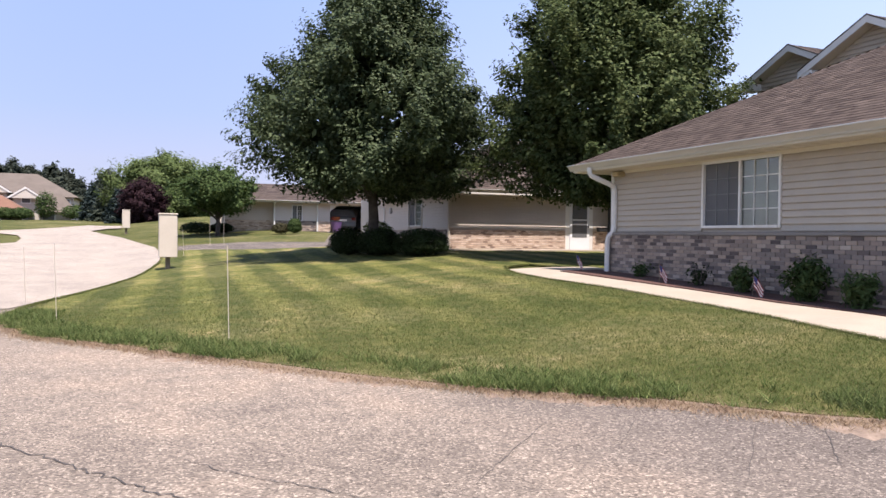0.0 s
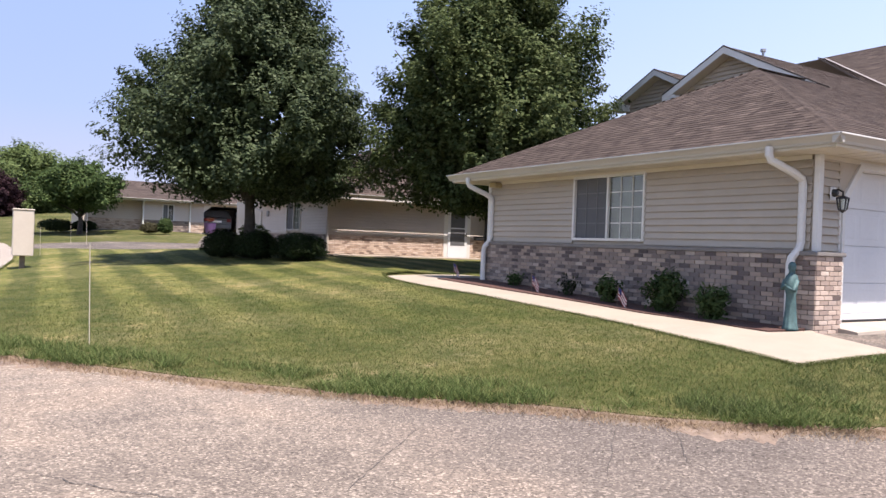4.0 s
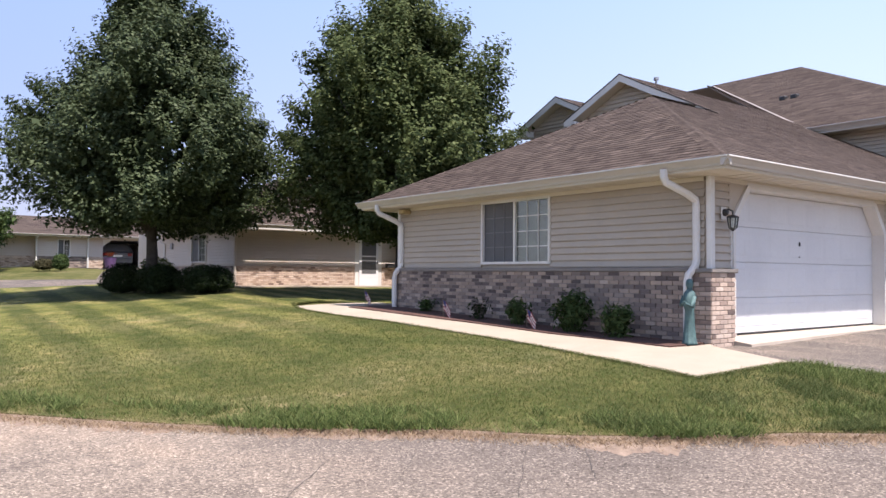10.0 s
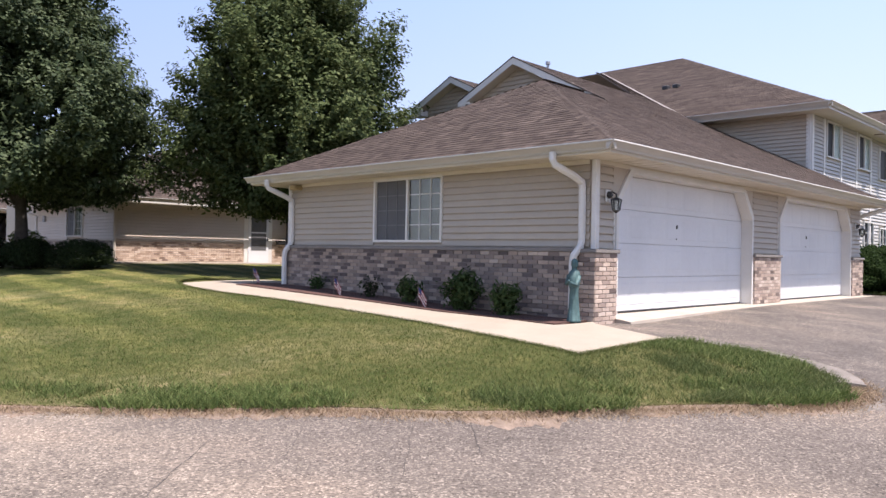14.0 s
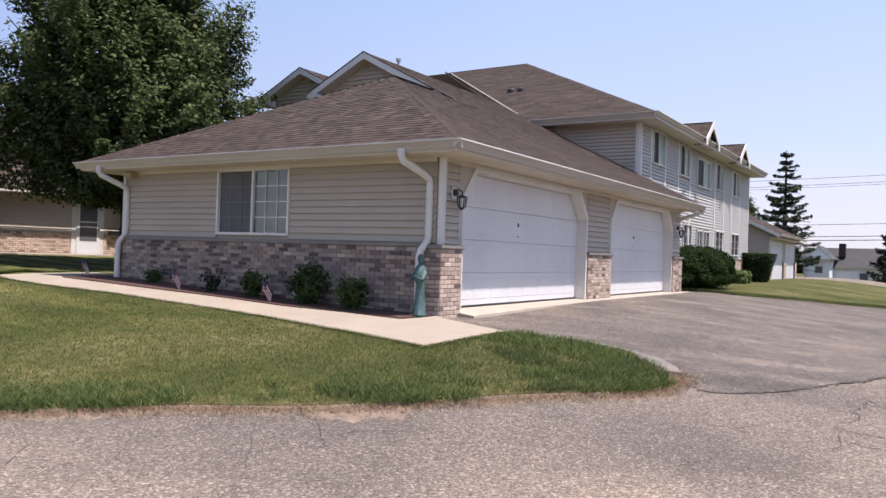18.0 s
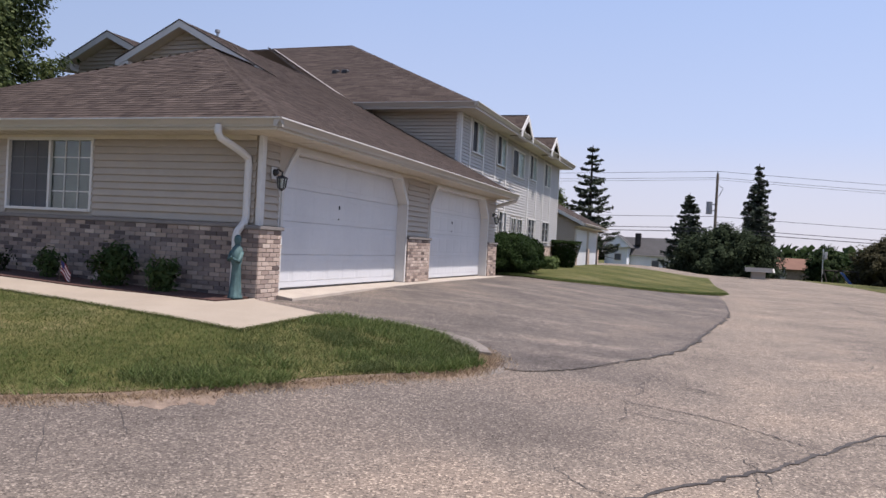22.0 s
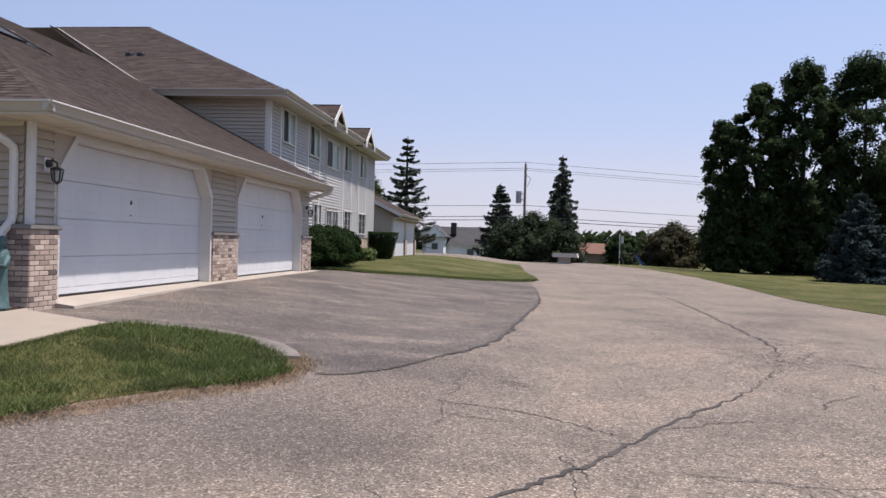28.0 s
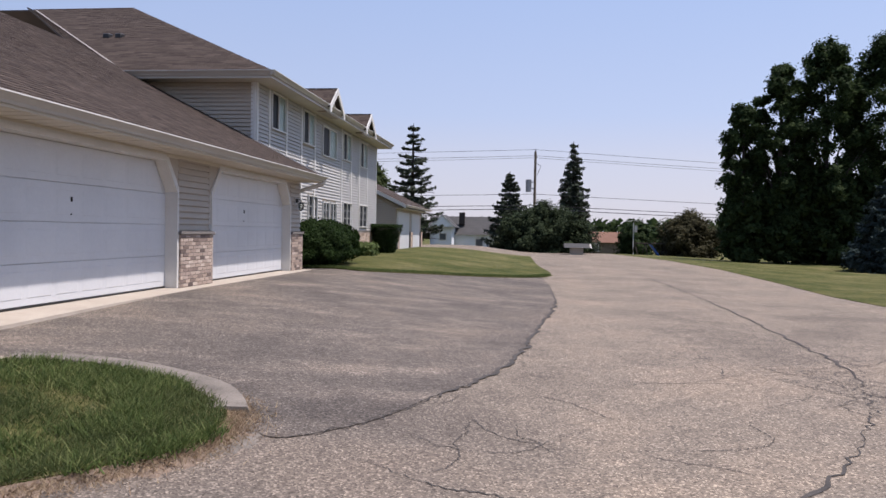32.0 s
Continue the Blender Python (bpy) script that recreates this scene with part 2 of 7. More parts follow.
# leaves of the far trees greyed; distance haze is put in their colour
m_leaf_far = leaf("hazed_leaf", (0.030, 0.038, 0.030), (0.045, 0.055, 0.042), (0.07, 0.082, 0.062))
m_leaf_crab = leaf("crab_leaf", (0.030, 0.052, 0.018), (0.055, 0.088, 0.03), (0.10, 0.14, 0.055))
m_juniper = leaf("juniper_spray", (0.018, 0.027, 0.015), (0.032, 0.045, 0.024), (0.06, 0.078, 0.042), 0.8, 0.2)
m_brush = leaf("olive_scrub_leaf", (0.036, 0.034, 0.018), (0.06, 0.056, 0.03), (0.095, 0.088, 0.05))
m_spruce = leaf("spruce_needle", (0.034, 0.044, 0.032), (0.058, 0.072, 0.052), (0.10, 0.115, 0.085), 0.8, 0.2)
m_bluespruce = leaf("blue_spruce_needle", (0.022, 0.034, 0.033), (0.038, 0.055, 0.052), (0.070, 0.093, 0.086), 0.8, 0.1)
m_shrub = leaf("boxwood_leaf", (0.028, 0.05, 0.017), (0.05, 0.08, 0.028), (0.09, 0.125, 0.05))
m_yew = leaf("dark_yew_leaf", (0.012, 0.02, 0.009), (0.022, 0.034, 0.014), (0.04, 0.058, 0.025))
m_hedge = leaf("arborvitae_leaf", (0.010, 0.020, 0.006), (0.018, 0.034, 0.010), (0.036, 0.060, 0.019))
m_blade = leaf("grass_blade", (0.056, 0.081, 0.022), (0.092, 0.114, 0.037), (0.185, 0.168, 0.078), 0.7, 0.3)
m_blade_lush = leaf("lush_blade", (0.050, 0.078, 0.024), (0.095, 0.132, 0.042), (0.20, 0.215, 0.09), 0.6, 0.35)
m_blade_deep = leaf("deep_blade", (0.048, 0.068, 0.024), (0.08, 0.105, 0.038), (0.15, 0.165, 0.075), 0.6, 0.35)
m_blade_dry = leaf("dry_blade", (0.17, 0.11, 0.075), (0.28, 0.205, 0.135), (0.34, 0.27, 0.18), 0.8, 0.2)


def grass_ground(name, stripes=0.0, tone=1.0):
    m, t, b = nodes_of(name)
    n1 = noise_of(t, 0.35, 5, 0.6, space="World")
    n2 = noise_of(t, 6.0, 5, 0.65, space="World")
    n3 = noise_of(t, 70, 3, 0.6, space="World")
    c = ramp(t, mathn(t, 'ADD', mathn(t, 'MULTIPLY', n1, 0.55), mathn(t, 'MULTIPLY', n2, 0.45)),
             [(0.36, (0.043, 0.055, 0.016)), (0.46, (0.075, 0.086, 0.028)), (0.54, (0.117, 0.116, 0.047)), (0.64, (0.19, 0.168, 0.092))])
    if stripes:
        g = t.nodes.new("ShaderNodeNewGeometry").outputs["Position"]
        mp = t.nodes.new("ShaderNodeMapping")
        mp.inputs["Rotation"].default_value = (0, 0, radians(4))
        t.links.new(g, mp.inputs[0])
        wv = t.nodes.new("ShaderNodeTexWave")
        wv.inputs["Scale"].default_value = 0.26
        wv.inputs["Distortion"].default_value = 1.2
        wv.inputs["Detail"].default_value = 3
        wv.inputs["Detail Scale"].default_value = 1.5
        t.links.new(mp.outputs[0], wv.inputs["Vector"])
        sp = t.nodes.new("ShaderNodeSeparateXYZ")
        t.links.new(g, sp.inputs[0])
        mr = t.nodes.new("ShaderNodeMapRange")
        for k, v in ((1, 1.5), (2, 9.0), (3, 0.06), (4, stripes)):
            mr.inputs[k].default_value = v
        t.links.new(sp.outputs[1], mr.inputs[0])
        c = mixc(t, mr.outputs[0], c, ramp(t, wv.outputs[0], [(0.3, (0.72, 0.78, 0.72)), (0.75, (1.6, 1.5, 1.4))]), 'MULTIPLY')
    n5 = noise_of(t, 1.6, 4, 0.6, space="World")
    c = mixc(t, 0.8, c, ramp(t, n5, [(0.36, (0.72 * tone, 0.80 * tone, 0.72 * tone)), (0.64, (1.32 * tone, 1.2 * tone, 1.2 * tone))]), 'MULTIPLY')
    c = mixc(t, 0.45, c, ramp(t, n3, [(0.3, (0.5, 0.5, 0.45)), (0.7, (1.45, 1.45, 1.35))]), 'MULTIPLY')
    t.links.new(c, b.inputs["Base Color"])
    b.inputs["Roughness"].default_value = 0.95
    b.inputs["Specular IOR Level"].default_value = 0.1
    bump(t, b, n3, 0.9, 0.03)
    return m


m_lawn = grass_ground("lawn_grass", 0.75)
m_lawn2 = grass_ground("lawn_grass_plain", 0.0, 0.8)


def asphalt(name, dark, mid, light, patch=0.3, streak=0.0, worn=False):
    m, t, b = nodes_of(name)
    g = t.nodes.new("ShaderNodeNewGeometry").outputs["Position"]
    v = t.nodes.new("ShaderNodeTexVoronoi")
    v.inputs["Scale"].default_value = 70
    t.links.new(g, v.inputs["Vector"])
    n1 = noise_of(t, 0.5, 6, 0.6, space="World")
    n2 = noise_of(t, 30, 4, 0.7, space="World")
    n4 = noise_of(t, 4, 5, 0.7, space="World")
    sep = t.nodes.new("ShaderNodeSeparateColor")
    t.links.new(v.outputs["Color"], sep.inputs[0])
    base = ramp(t, sep.outputs[0], [(0.0, dark), (0.35, mid), (0.75, mid), (1.0, light)])
    base = mixc(t, 0.6, base, ramp(t, n2, [(0.3, (0.5, 0.5, 0.51)), (0.7, (1.5, 1.47, 1.43))]), 'MULTIPLY')
    base = mixc(t, patch, base, ramp(t, n1, [(0.33, (0.62, 0.62, 0.64)), (0.5, (1, 1, 1)), (0.68, (1.32, 1.26, 1.2))]), 'MULTIPLY')
    if streak:
        n5 = noise_of(t, 1.0, 5, 0.65, stretch=(1.5, 0.55, 1), space="World", turn=-20)
        base = mixc(t, streak, base, ramp(t, n5, [(0.34, (0.72, 0.72, 0.73)), (0.52, (1, 1, 1)), (0.66, (1.75, 1.7, 1.65))]), 'MULTIPLY')
    base = mixc(t, 0.35, base, ramp(t, n4, [(0.3, (0.7, 0.7, 0.7)), (0.7, (1.25, 1.25, 1.22))]), 'MULTIPLY')
    if worn:
        at = t.nodes.new("ShaderNodeAttribute")
        at.attribute_name = "wear"
        f = mathn(t, 'MULTIPLY', at.outputs["Fac"], ramp(t, n4, [(0.3, (0.55, 0.55, 0.55)), (0.65, (1, 1, 1))]))
        base = mixc(t, f, base, mixc(t, 1.0, base, (0.66, 0.67, 0.71), 'MULTIPLY'))
    t.links.new(base, b.inputs["Base Color"])
    b.inputs["Roughness"].default_value = 0.9
    b.inputs["Specular IOR Level"].default_value = 0.25
    bump(t, b, v.outputs["Distance"], 0.6, 0.008)
    return m


m_asphalt = asphalt("court_asphalt", (0.084, 0.069, 0.057), (0.172, 0.143, 0.117), (0.36, 0.305, 0.245), 0.75, 0.0, True)
m_drive = asphalt("driveway_asphalt", (0.048, 0.041, 0.036), (0.108, 0.092, 0.080), (0.24, 0.21, 0.185), 0.85, 0.5)
m_road = asphalt("sun_bleached_road", (0.18, 0.155, 0.13), (0.275, 0.24, 0.205), (0.36, 0.32, 0.275), 0.35, 0.12)


def glass(name):
    m, t, b = nodes_of(name)
    tr = t.nodes.new("ShaderNodeBsdfTransparent")
    tr.inputs[0].default_value = (0.86, 0.9, 0.88, 1)
    gl = t.nodes.new("ShaderNodeBsdfGlossy")
    gl.inputs["Roughness"].default_value = 0.03
    mx = t.nodes.new("ShaderNodeMixShader")
    mx.inputs[0].default_value = 0.08
    t.links.new(tr.outputs[0], mx.inputs[1])
    t.links.new(gl.outputs[0], mx.inputs[2])
    t.links.new(mx.outputs[0], t.nodes["Material Output"].inputs[0])
    return m


m_glass = glass("window_glass")
m_dim = paint("muntin_behind_screen", (0.12, 0.12, 0.125), (0.16, 0.16, 0.165), 3, 0.7)
# curtain whose grey carries the reflections of lawn and trees in the glass
m_curtain = paint("reflection_toned_curtain", (0.10, 0.105, 0.10), (0.19, 0.195, 0.185), 5, 0.8, grain=20)
m_blind = paint("white_blind", (0.50, 0.51, 0.51), (0.60, 0.61, 0.61), 3, 0.7, grain=20)
m_pane = paint("dark_window_pane", (0.012, 0.013, 0.015), (0.024, 0.025, 0.028), 3, 0.4, grain=20, bumps=0.0, spec=0.06)
m_screen = paint("insect_screen", (0.075, 0.077, 0.08), (0.10, 0.10, 0.105), 3, 0.7, grain=200)

# ---------------------------------------------------------------- building blocks
def part(name, bm, material, parent=None, label="", smooth=False):
    """Link a bmesh as one mesh object under a thing or a part."""
    me = bpy.data.meshes.new(name)
    bm.to_mesh(me)
    bm.free()
    me.materials.append(material)
    if smooth:
        me.polygons.foreach_set("use_smooth", [True] * len(me.polygons))
    ob = new(name, me)
    ob.parent = parent
    if label:
        ob["label"] = label
    return ob


def shared(name, me, parent, at, rz=0.0, size=(1, 1, 1)):
    ob = new(name, me)
    ob.parent = parent
    ob.matrix_basis = Matrix.LocRotScale(at, Euler((0, 0, rz)), size)
    return ob


def thing(name, label, category, group="", kind=""):
    return tagged(new(name), label, category, group, kind)


def box(bm, x0, y0, z0, x1, y1, z1, bev=0.0):
    r = bmesh.ops.create_cube(bm, size=1.0, matrix=Matrix.LocRotScale(((x0 + x1) / 2, (y0 + y1) / 2, (z0 + z1) / 2), None, (abs(x1 - x0), abs(y1 - y0), abs(z1 - z0))))
    if bev:
        es = list({e for v in r["verts"] for e in v.link_edges})
        bmesh.ops.bevel(bm, geom=es, offset=bev, segments=1, affect='EDGES')
    return bm


def boxes(*dims, bev=0.0):
    bm = bmesh.new()
    for d in dims:
        box(bm, *d, bev=bev)
    return bm


def prism(bm, pts, d):
    """A flat outline pushed along d into a solid."""
    d = Vector(d)
    a = [bm.verts.new(p) for p in pts]
    b = [bm.verts.new(Vector(p) + d) for p in pts]
    bm.faces.new(a)
    bm.faces.new(b[::-1])
    n = len(a)
    for i in range(n):
        bm.faces.new((a[i], b[i], b[(i + 1) % n], a[(i + 1) % n]))
    bmesh.ops.recalc_face_normals(bm, faces=bm.faces[:])
    return bm


def tube(bm, pts, radii, sides=10):
    """A bent round tube through points."""
    rings = []
    q = last = None
    for i, p in enumerate(pts):
        p = Vector(p)
        a = Vector(pts[max(i - 1, 0)])
        b = Vector(pts[min(i + 1, len(pts) - 1)])
        d = (b - a).normalized()
        q = d.to_track_quat('Z', 'Y') if q is None else last.rotation_difference(d) @ q
        last = d
        r = radii[i] if isinstance(radii, (list, tuple)) else radii
        rings.append([bm.verts.new(p + q @ Vector((r * math.cos(k * 2 * math.pi / sides), r * math.sin(k * 2 * math.pi / sides), 0))) for k in range(sides)])
    for a, b in zip(rings, rings[1:]):
        for k in range(sides):
            bm.faces.new((a[k], a[(k + 1) % sides], b[(k + 1) % sides], b[k]))
    bm.faces.new(rings[0][::-1])
    bm.faces.new(rings[-1])
    return bm


def smooth_step(u):
    u = np.clip(u, 0, 1)
    return u * u * (3 - 2 * u)


def ground_z(x, y):
    """Height of the land: falling half a metre from the house to the court, rising to the lawns behind."""
    x, y = np.asarray(x, float), np.asarray(y, float)
    d = np.hypot(np.maximum(0, -x), np.maximum(0, -y))
    z = -0.1 - 0.4 * smooth_step(d / 7)
    z = z + 0.10 * smooth_step(x / 6) * smooth_step((y + 6) / 6) * (1 - smooth_step(y / 6))
    z = z + (0.24 * smooth_step(y / 9) + 0.2 * smooth_step((y - 9) / 10)) * smooth_step((x + 11) / 5)
    z = z + 1.5 * smooth_step((y - 12) / 75) * smooth_step((2 - x) / 14 + 0.55)
    z = z + 1.3 * smooth_step((y - 14) / 62) * (1 - smooth_step((x - 6) / 20))
    z = z - 3.0 * smooth_step((x - 55) / 65)
    z = z - 0.3 * smooth_step((-13 - y) / 12) * smooth_step((x - 10) / 15)
    return z


def sheet(name, outline, dz, material, res=0.5, lip=0.0, parent=None):
    """A piece of ground that follows the land, with an edge that turns down."""
    from mathutils.geometry import delaunay_2d_cdt
    ring = []
    n = len(outline)
    for i in range(n):
        a, b = Vector(outline[i]), Vector(outline[(i + 1) % n])
        k = max(1, int((b - a).length / res))
        ring += [a.lerp(b, j / k) for j in range(k)]
    xs, ys = [p.x for p in ring], [p.y for p in ring]
    poly = np.array([(p.x, p.y) for p in ring])
    gx, gy = np.meshgrid(np.arange(min(xs), max(xs), res), np.arange(min(ys), max(ys), res))
    q = np.stack([gx.ravel(), gy.ravel()], 1)
    inside = np.zeros(len(q), bool)
    for (x1, y1), (x2, y2) in zip(poly, np.roll(poly, -1, 0)):
        if y1 == y2:
            continue
        c = ((y1 > q[:, 1]) != (y2 > q[:, 1])) & (q[:, 0] < (x2 - x1) * (q[:, 1] - y1) / (y2 - y1) + x1)
        inside ^= c
    q = q[inside]
    verts = ring + [Vector(p) for p in q]
    edges = [(i, (i + 1) % len(ring)) for i in range(len(ring))]
    v, e, f, *_ = delaunay_2d_cdt(verts, edges, [], 1, 1e-4)
    zz = ground_z([p.x for p in v], [p.y for p in v]) + dz
    bm = bmesh.new()
    bv = [bm.verts.new((p.x, p.y, z)) for p, z in zip(v, zz)]
    for face in f:
        bm.faces.new([bv[i] for i in face])
    bmesh.ops.recalc_face_normals(bm, faces=bm.faces[:])
    if bm.faces and sum(fc.normal.z for fc in bm.faces) < 0:
        bmesh.ops.reverse_faces(bm, faces=bm.faces[:])
    if lip:
        rim = [ed for ed in bm.edges if ed.is_boundary]
        r = bmesh.ops.extrude_edge_only(bm, edges=rim)
        for g in r["geom"]:
            if isinstance(g, bmesh.types.BMVert):
                g.co.z -= lip
    ob = part(name, bm, material, parent)
    if not parent:
        tagged(ob, kind="structure")
    return ob


def spline(pts, k=6):
    """A smooth line through points."""
    P = [Vector((*p, 0)) if len(p) == 2 else Vector(p) for p in pts]
    P = [2 * P[0] - P[1]] + P + [2 * P[-1] - P[-2]]
    out = []
    for i in range(1, len(P) - 2):
        a, b, c, d = P[i - 1:i + 3]
        for j in range(k):
            u = j / k
            out.append(0.5 * ((2 * b) + (c - a) * u + (2 * a - 5 * b + 4 * c - d) * u * u + (3 * b - a - 3 * c + d) * u ** 3))
    out.append(P[-2])
    return out


# ---------------------------------------------------------------- ground
def build_ground():
    ax = np.unique(np.concatenate([np.arange(-30, 50, 1.0), np.linspace(-30, -600, 30), np.linspace(50, 600, 30)]))
    ay = np.unique(np.concatenate([np.arange(-30, 45, 1.0), np.linspace(-30, -600, 30), np.linspace(45, 600, 30)]))
    X, Y = np.meshgrid(ax, ay)
    Z = ground_z(X, Y) - 0.06
    nx, ny = len(ax), len(ay)
    verts = np.stack([X.ravel(), Y.ravel(), Z.ravel()], 1)
    faces = [(j * nx + i, j * nx + i + 1, (j + 1) * nx + i + 1, (j + 1) * nx + i) for j in range(ny - 1) for i in range(nx - 1)]
    me = bpy.data.meshes.new("ground")
    me.from_pydata(verts.tolist(), [], faces)
    me.materials.append(m_lawn2)
    me.polygons.foreach_set("use_smooth", [True] * len(me.polygons))
    tagged(new("ground", me), "mown summer grass land reaching the horizon", "ground", kind="structure")


LAWN_EDGE = [(-11.4, 8.77), (-11.4, 7.4), (-10.95, 5.8), (-10.4, 4.9), (-9.7, 4.0), (-9.15, 3.2), (-8.4, 2.25), (-7.55, 1.2), (-6.8, 0.42), (-6.1, -0.3), (-5.45, -1.0), (-4.9, -1.8), (-4.2, -2.45), (-3.4, -3.05), (-2.6, -3.7), (-2.0, -3.92), (-1.5, -3.88), (-1.16, -3.62), (-0.92, -3.25), (-0.74, -2.8), (-0.68, -2.3), (-0.72, -1.6)]
ISLAND = [(13.7, 0.0), (14.0, -0.75), (14.0, -1.66), (16.4, -3.4), (18.9, -5.2), (20.4, -6.3), (21.6, -6.75), (24.0, -6.85), (29.0, -6.5), (33.2, -6.3), (44.3, -6.0), (44.1, 2.8), (17.0, 2.1), (16.7, 0.7), (15.6, 0.1)]

build_ground()


def wear_of(ob, line, reach):
    """Store how near each point of a sheet lies to a line, for its worn border."""
    n = len(ob.data.vertices)
    co = np.empty(3 * n)
    ob.data.vertices.foreach_get("co", co)
    co = co.reshape(-1, 3)[:, :2]
    best = np.full(n, 1e9)
    for p in line:
        best = np.minimum(best, np.hypot(co[:, 0] - p[0], co[:, 1] - p[1]))
    at = ob.data.attributes.new("wear", 'FLOAT', 'POINT')
    at.data.foreach_set("value", 1 - smooth_step((best - reach * 0.45) / (reach * 0.75)))


court = sheet("road_court", [(-11.3, 10.5), (-24, 9.5), (-24, -26.5), (-4, -19), (3, -16.7), (8, -15.5), (12.05, -14.9), (15.05, -14.8), (21.56, -15.3), (31.6, -15.8), (44, -15.4), (57, -13.1), (75, -8.5), (75, 2.0), (38, 3.4), (13.8, 3.0), (0.7, 0.3), (0.3, 0.2), (-0.9, -1.0), (-1.5, -2.5), (-3, -2.0), (-5, 0.5), (-8, 4)], -0.02, m_asphalt, 0.6)
wear_of(court, [(p.x, p.y) for p in spline(LAWN_EDGE[11:18], 8)], 2.6)
tagged(court, "worn sun-bleached grey asphalt court with long cracks", "road")
drive = sheet("driveway", [(0.7, -0.02), (14.0, 0.6), (14.1, -0.7), (14.1, -1.7), (16.5, -3.5), (19.0, -5.3), (20.5, -6.4)] + [tuple(p[:2]) for p in spline([(20.7, -6.5), (15.8, -6.7), (11.6, -6.71), (8.4, -6.55), (5.8, -6.28), (3.6, -6.1), (2.0, -5.88), (0.7, -5.56), (-0.07, -5.26), (-0.87, -5.02), (-1.41, -4.73), (-1.8, -4.35), (-1.5, -3.95)], 5)] + [(-1.1, -3.8), (-0.75, -3.4), (-0.5, -2.8), (-0.42, -2.2), (-0.5, -1.5), (-0.6, -1.0), (-0.2, -0.2), (0.1, -0.05)], -0.012, m_drive, 0.4)
tagged(drive, "darker weathered asphalt driveway before the garages", "driveway")
road_l = sheet("road_bleached", [(-11.66, 9.75), (-11.01, 12.25), (-10.12, 15.03), (-9.1, 18.73), (-8.58, 23.68), (-8.29, 28.15), (-8.5, 32.36), (-9.51, 39.34), (-10.01, 42.48), (-11.87, 49.09), (-10.92, 52.02), (-10.01, 52.18), (-10.03, 55.4), (-11.31, 55.9), (-12.28, 56.46), (-14.03, 52.7), (-15.11, 50.98), (-16.98, 48.61), (-18.55, 47.08), (-18.19, 44.95), (-16.61, 45.8), (-15.56, 44.38), (-15.0, 41.48), (-14.91, 38.37), (-15.49, 37.49), (-17.05, 35.39), (-35.4, 27.1), (-35.4, 2.1), (-25.4, 2.1), (-25.4, 8.4)], -0.005, m_road, 1.0)
tagged(road_l, "pale bleached road curving away between lawns", "road")
lawn = sheet("lawn", [tuple(p[:2]) for p in spline(LAWN_EDGE, 4)] + [(-0.72, -1.54), (-2.35, -1.36), (-2.24, -0.66), (-2.08, 0.1), (-1.93, 0.9), (-1.78, 1.8), (-1.73, 2.9), (-1.74, 4.2), (-1.76, 5.4), (-1.85, 6.4), (-1.9, 7.3), (-1.75, 8.7), (-1.4, 9.9), (-0.9, 11.03), (0.25, 11.85), (0.93, 10.0), (5.88, 10.33), (8.84, 22.16), (1.92, 21.65), (0.87, 23.2), (-2.65, 24.1), (-5.46, 26.2), (-8.0, 28.35), (-8.56, 22.88), (-9.25, 18.11), (-10.13, 14.78), (-10.96, 11.63)], 0.012, m_lawn, 0.5, 0.04)
tagged(lawn, "striped mown lawn with dry straw patches", "lawn")
island = sheet("lawn_island", [tuple(p[:2]) for p in spline(ISLAND[:10], 4)] + ISLAND[10:], 0.015, m_lawn2, 0.5, 0.05)
tagged(island, "green grass strip beside the driveway", "lawn")
field = sheet("lawn_field", [(-24.5, -26), (-4, -18.5), (3, -16.2), (8, -15.0), (12.05, -14.46), (15.05, -14.31), (21.56, -14.78), (31.6, -15.3), (44, -14.9), (57, -12.6), (75, -8.0), (75, -60), (-24, -60)], -0.008, m_lawn2, 1.2, 0.02)
tagged(field, "wide mown field across the road", "lawn")


def strip(name, line, width, dz, mat, parent, jitter=0.0, taper=True, seed=1):
    """A narrow ribbon laid on the land."""
    rnd = random.Random(seed)
    pts = spline(line, 10)
    bm = bmesh.new()
    prev = None
    for i, p in enumerate(pts):
        a, b = pts[max(i - 1, 0)], pts[min(i + 1, len(pts) - 1)]
        d = (b - a)
        s = Vector((-d.y, d.x, 0)).normalized()
        w = width * (0.5 + 0.5 * rnd.random() if jitter else 1.0) / 2
        if taper:
            w *= min(1, 0.25 + 4 * min(i, len(pts) - 1 - i) / len(pts))
        c = p + s * jitter * (rnd.random() - 0.5)
        q = []
        for k in (-1, 1):
            v = c + s * w * k
            q.append(bm.verts.new((v.x, v.y, float(ground_z(v.x, v.y)) + dz)))
        if prev:
            bm.faces.new((prev[0], q[0], q[1], prev[1]))
        prev = q
    bmesh.ops.recalc_face_normals(bm, faces=bm.faces[:])
    return part(name, bm, mat, parent)


# pavement along the window wall
walk_bm = [(-2.35, -1.36), (-0.72, -1.55), (-0.57, -1.0), (-0.2, -0.14), (0.05, 0.05), (-0.34, 0.02), (-0.78, 0.14), (-0.76, 0.5), (-0.69, 1.1), (-0.74, 1.7), (-0.82, 2.4), (-0.8, 3.5), (-0.84, 4.4), (-0.92, 5.3), (-0.98, 6.3), (-0.97, 7.5), (-0.9, 8.4), (0.9, 8.5), (0.9, 10.0), (-1.4, 9.9), (-1.75, 8.7), (-1.9, 7.3), (-1.85, 6.4), (-1.76, 5.4), (-1.74, 4.2), (-1.73, 2.9), (-1.78, 1.8), (-1.93, 0.9), (-2.08, 0.1), (-2.24, -0.66)]
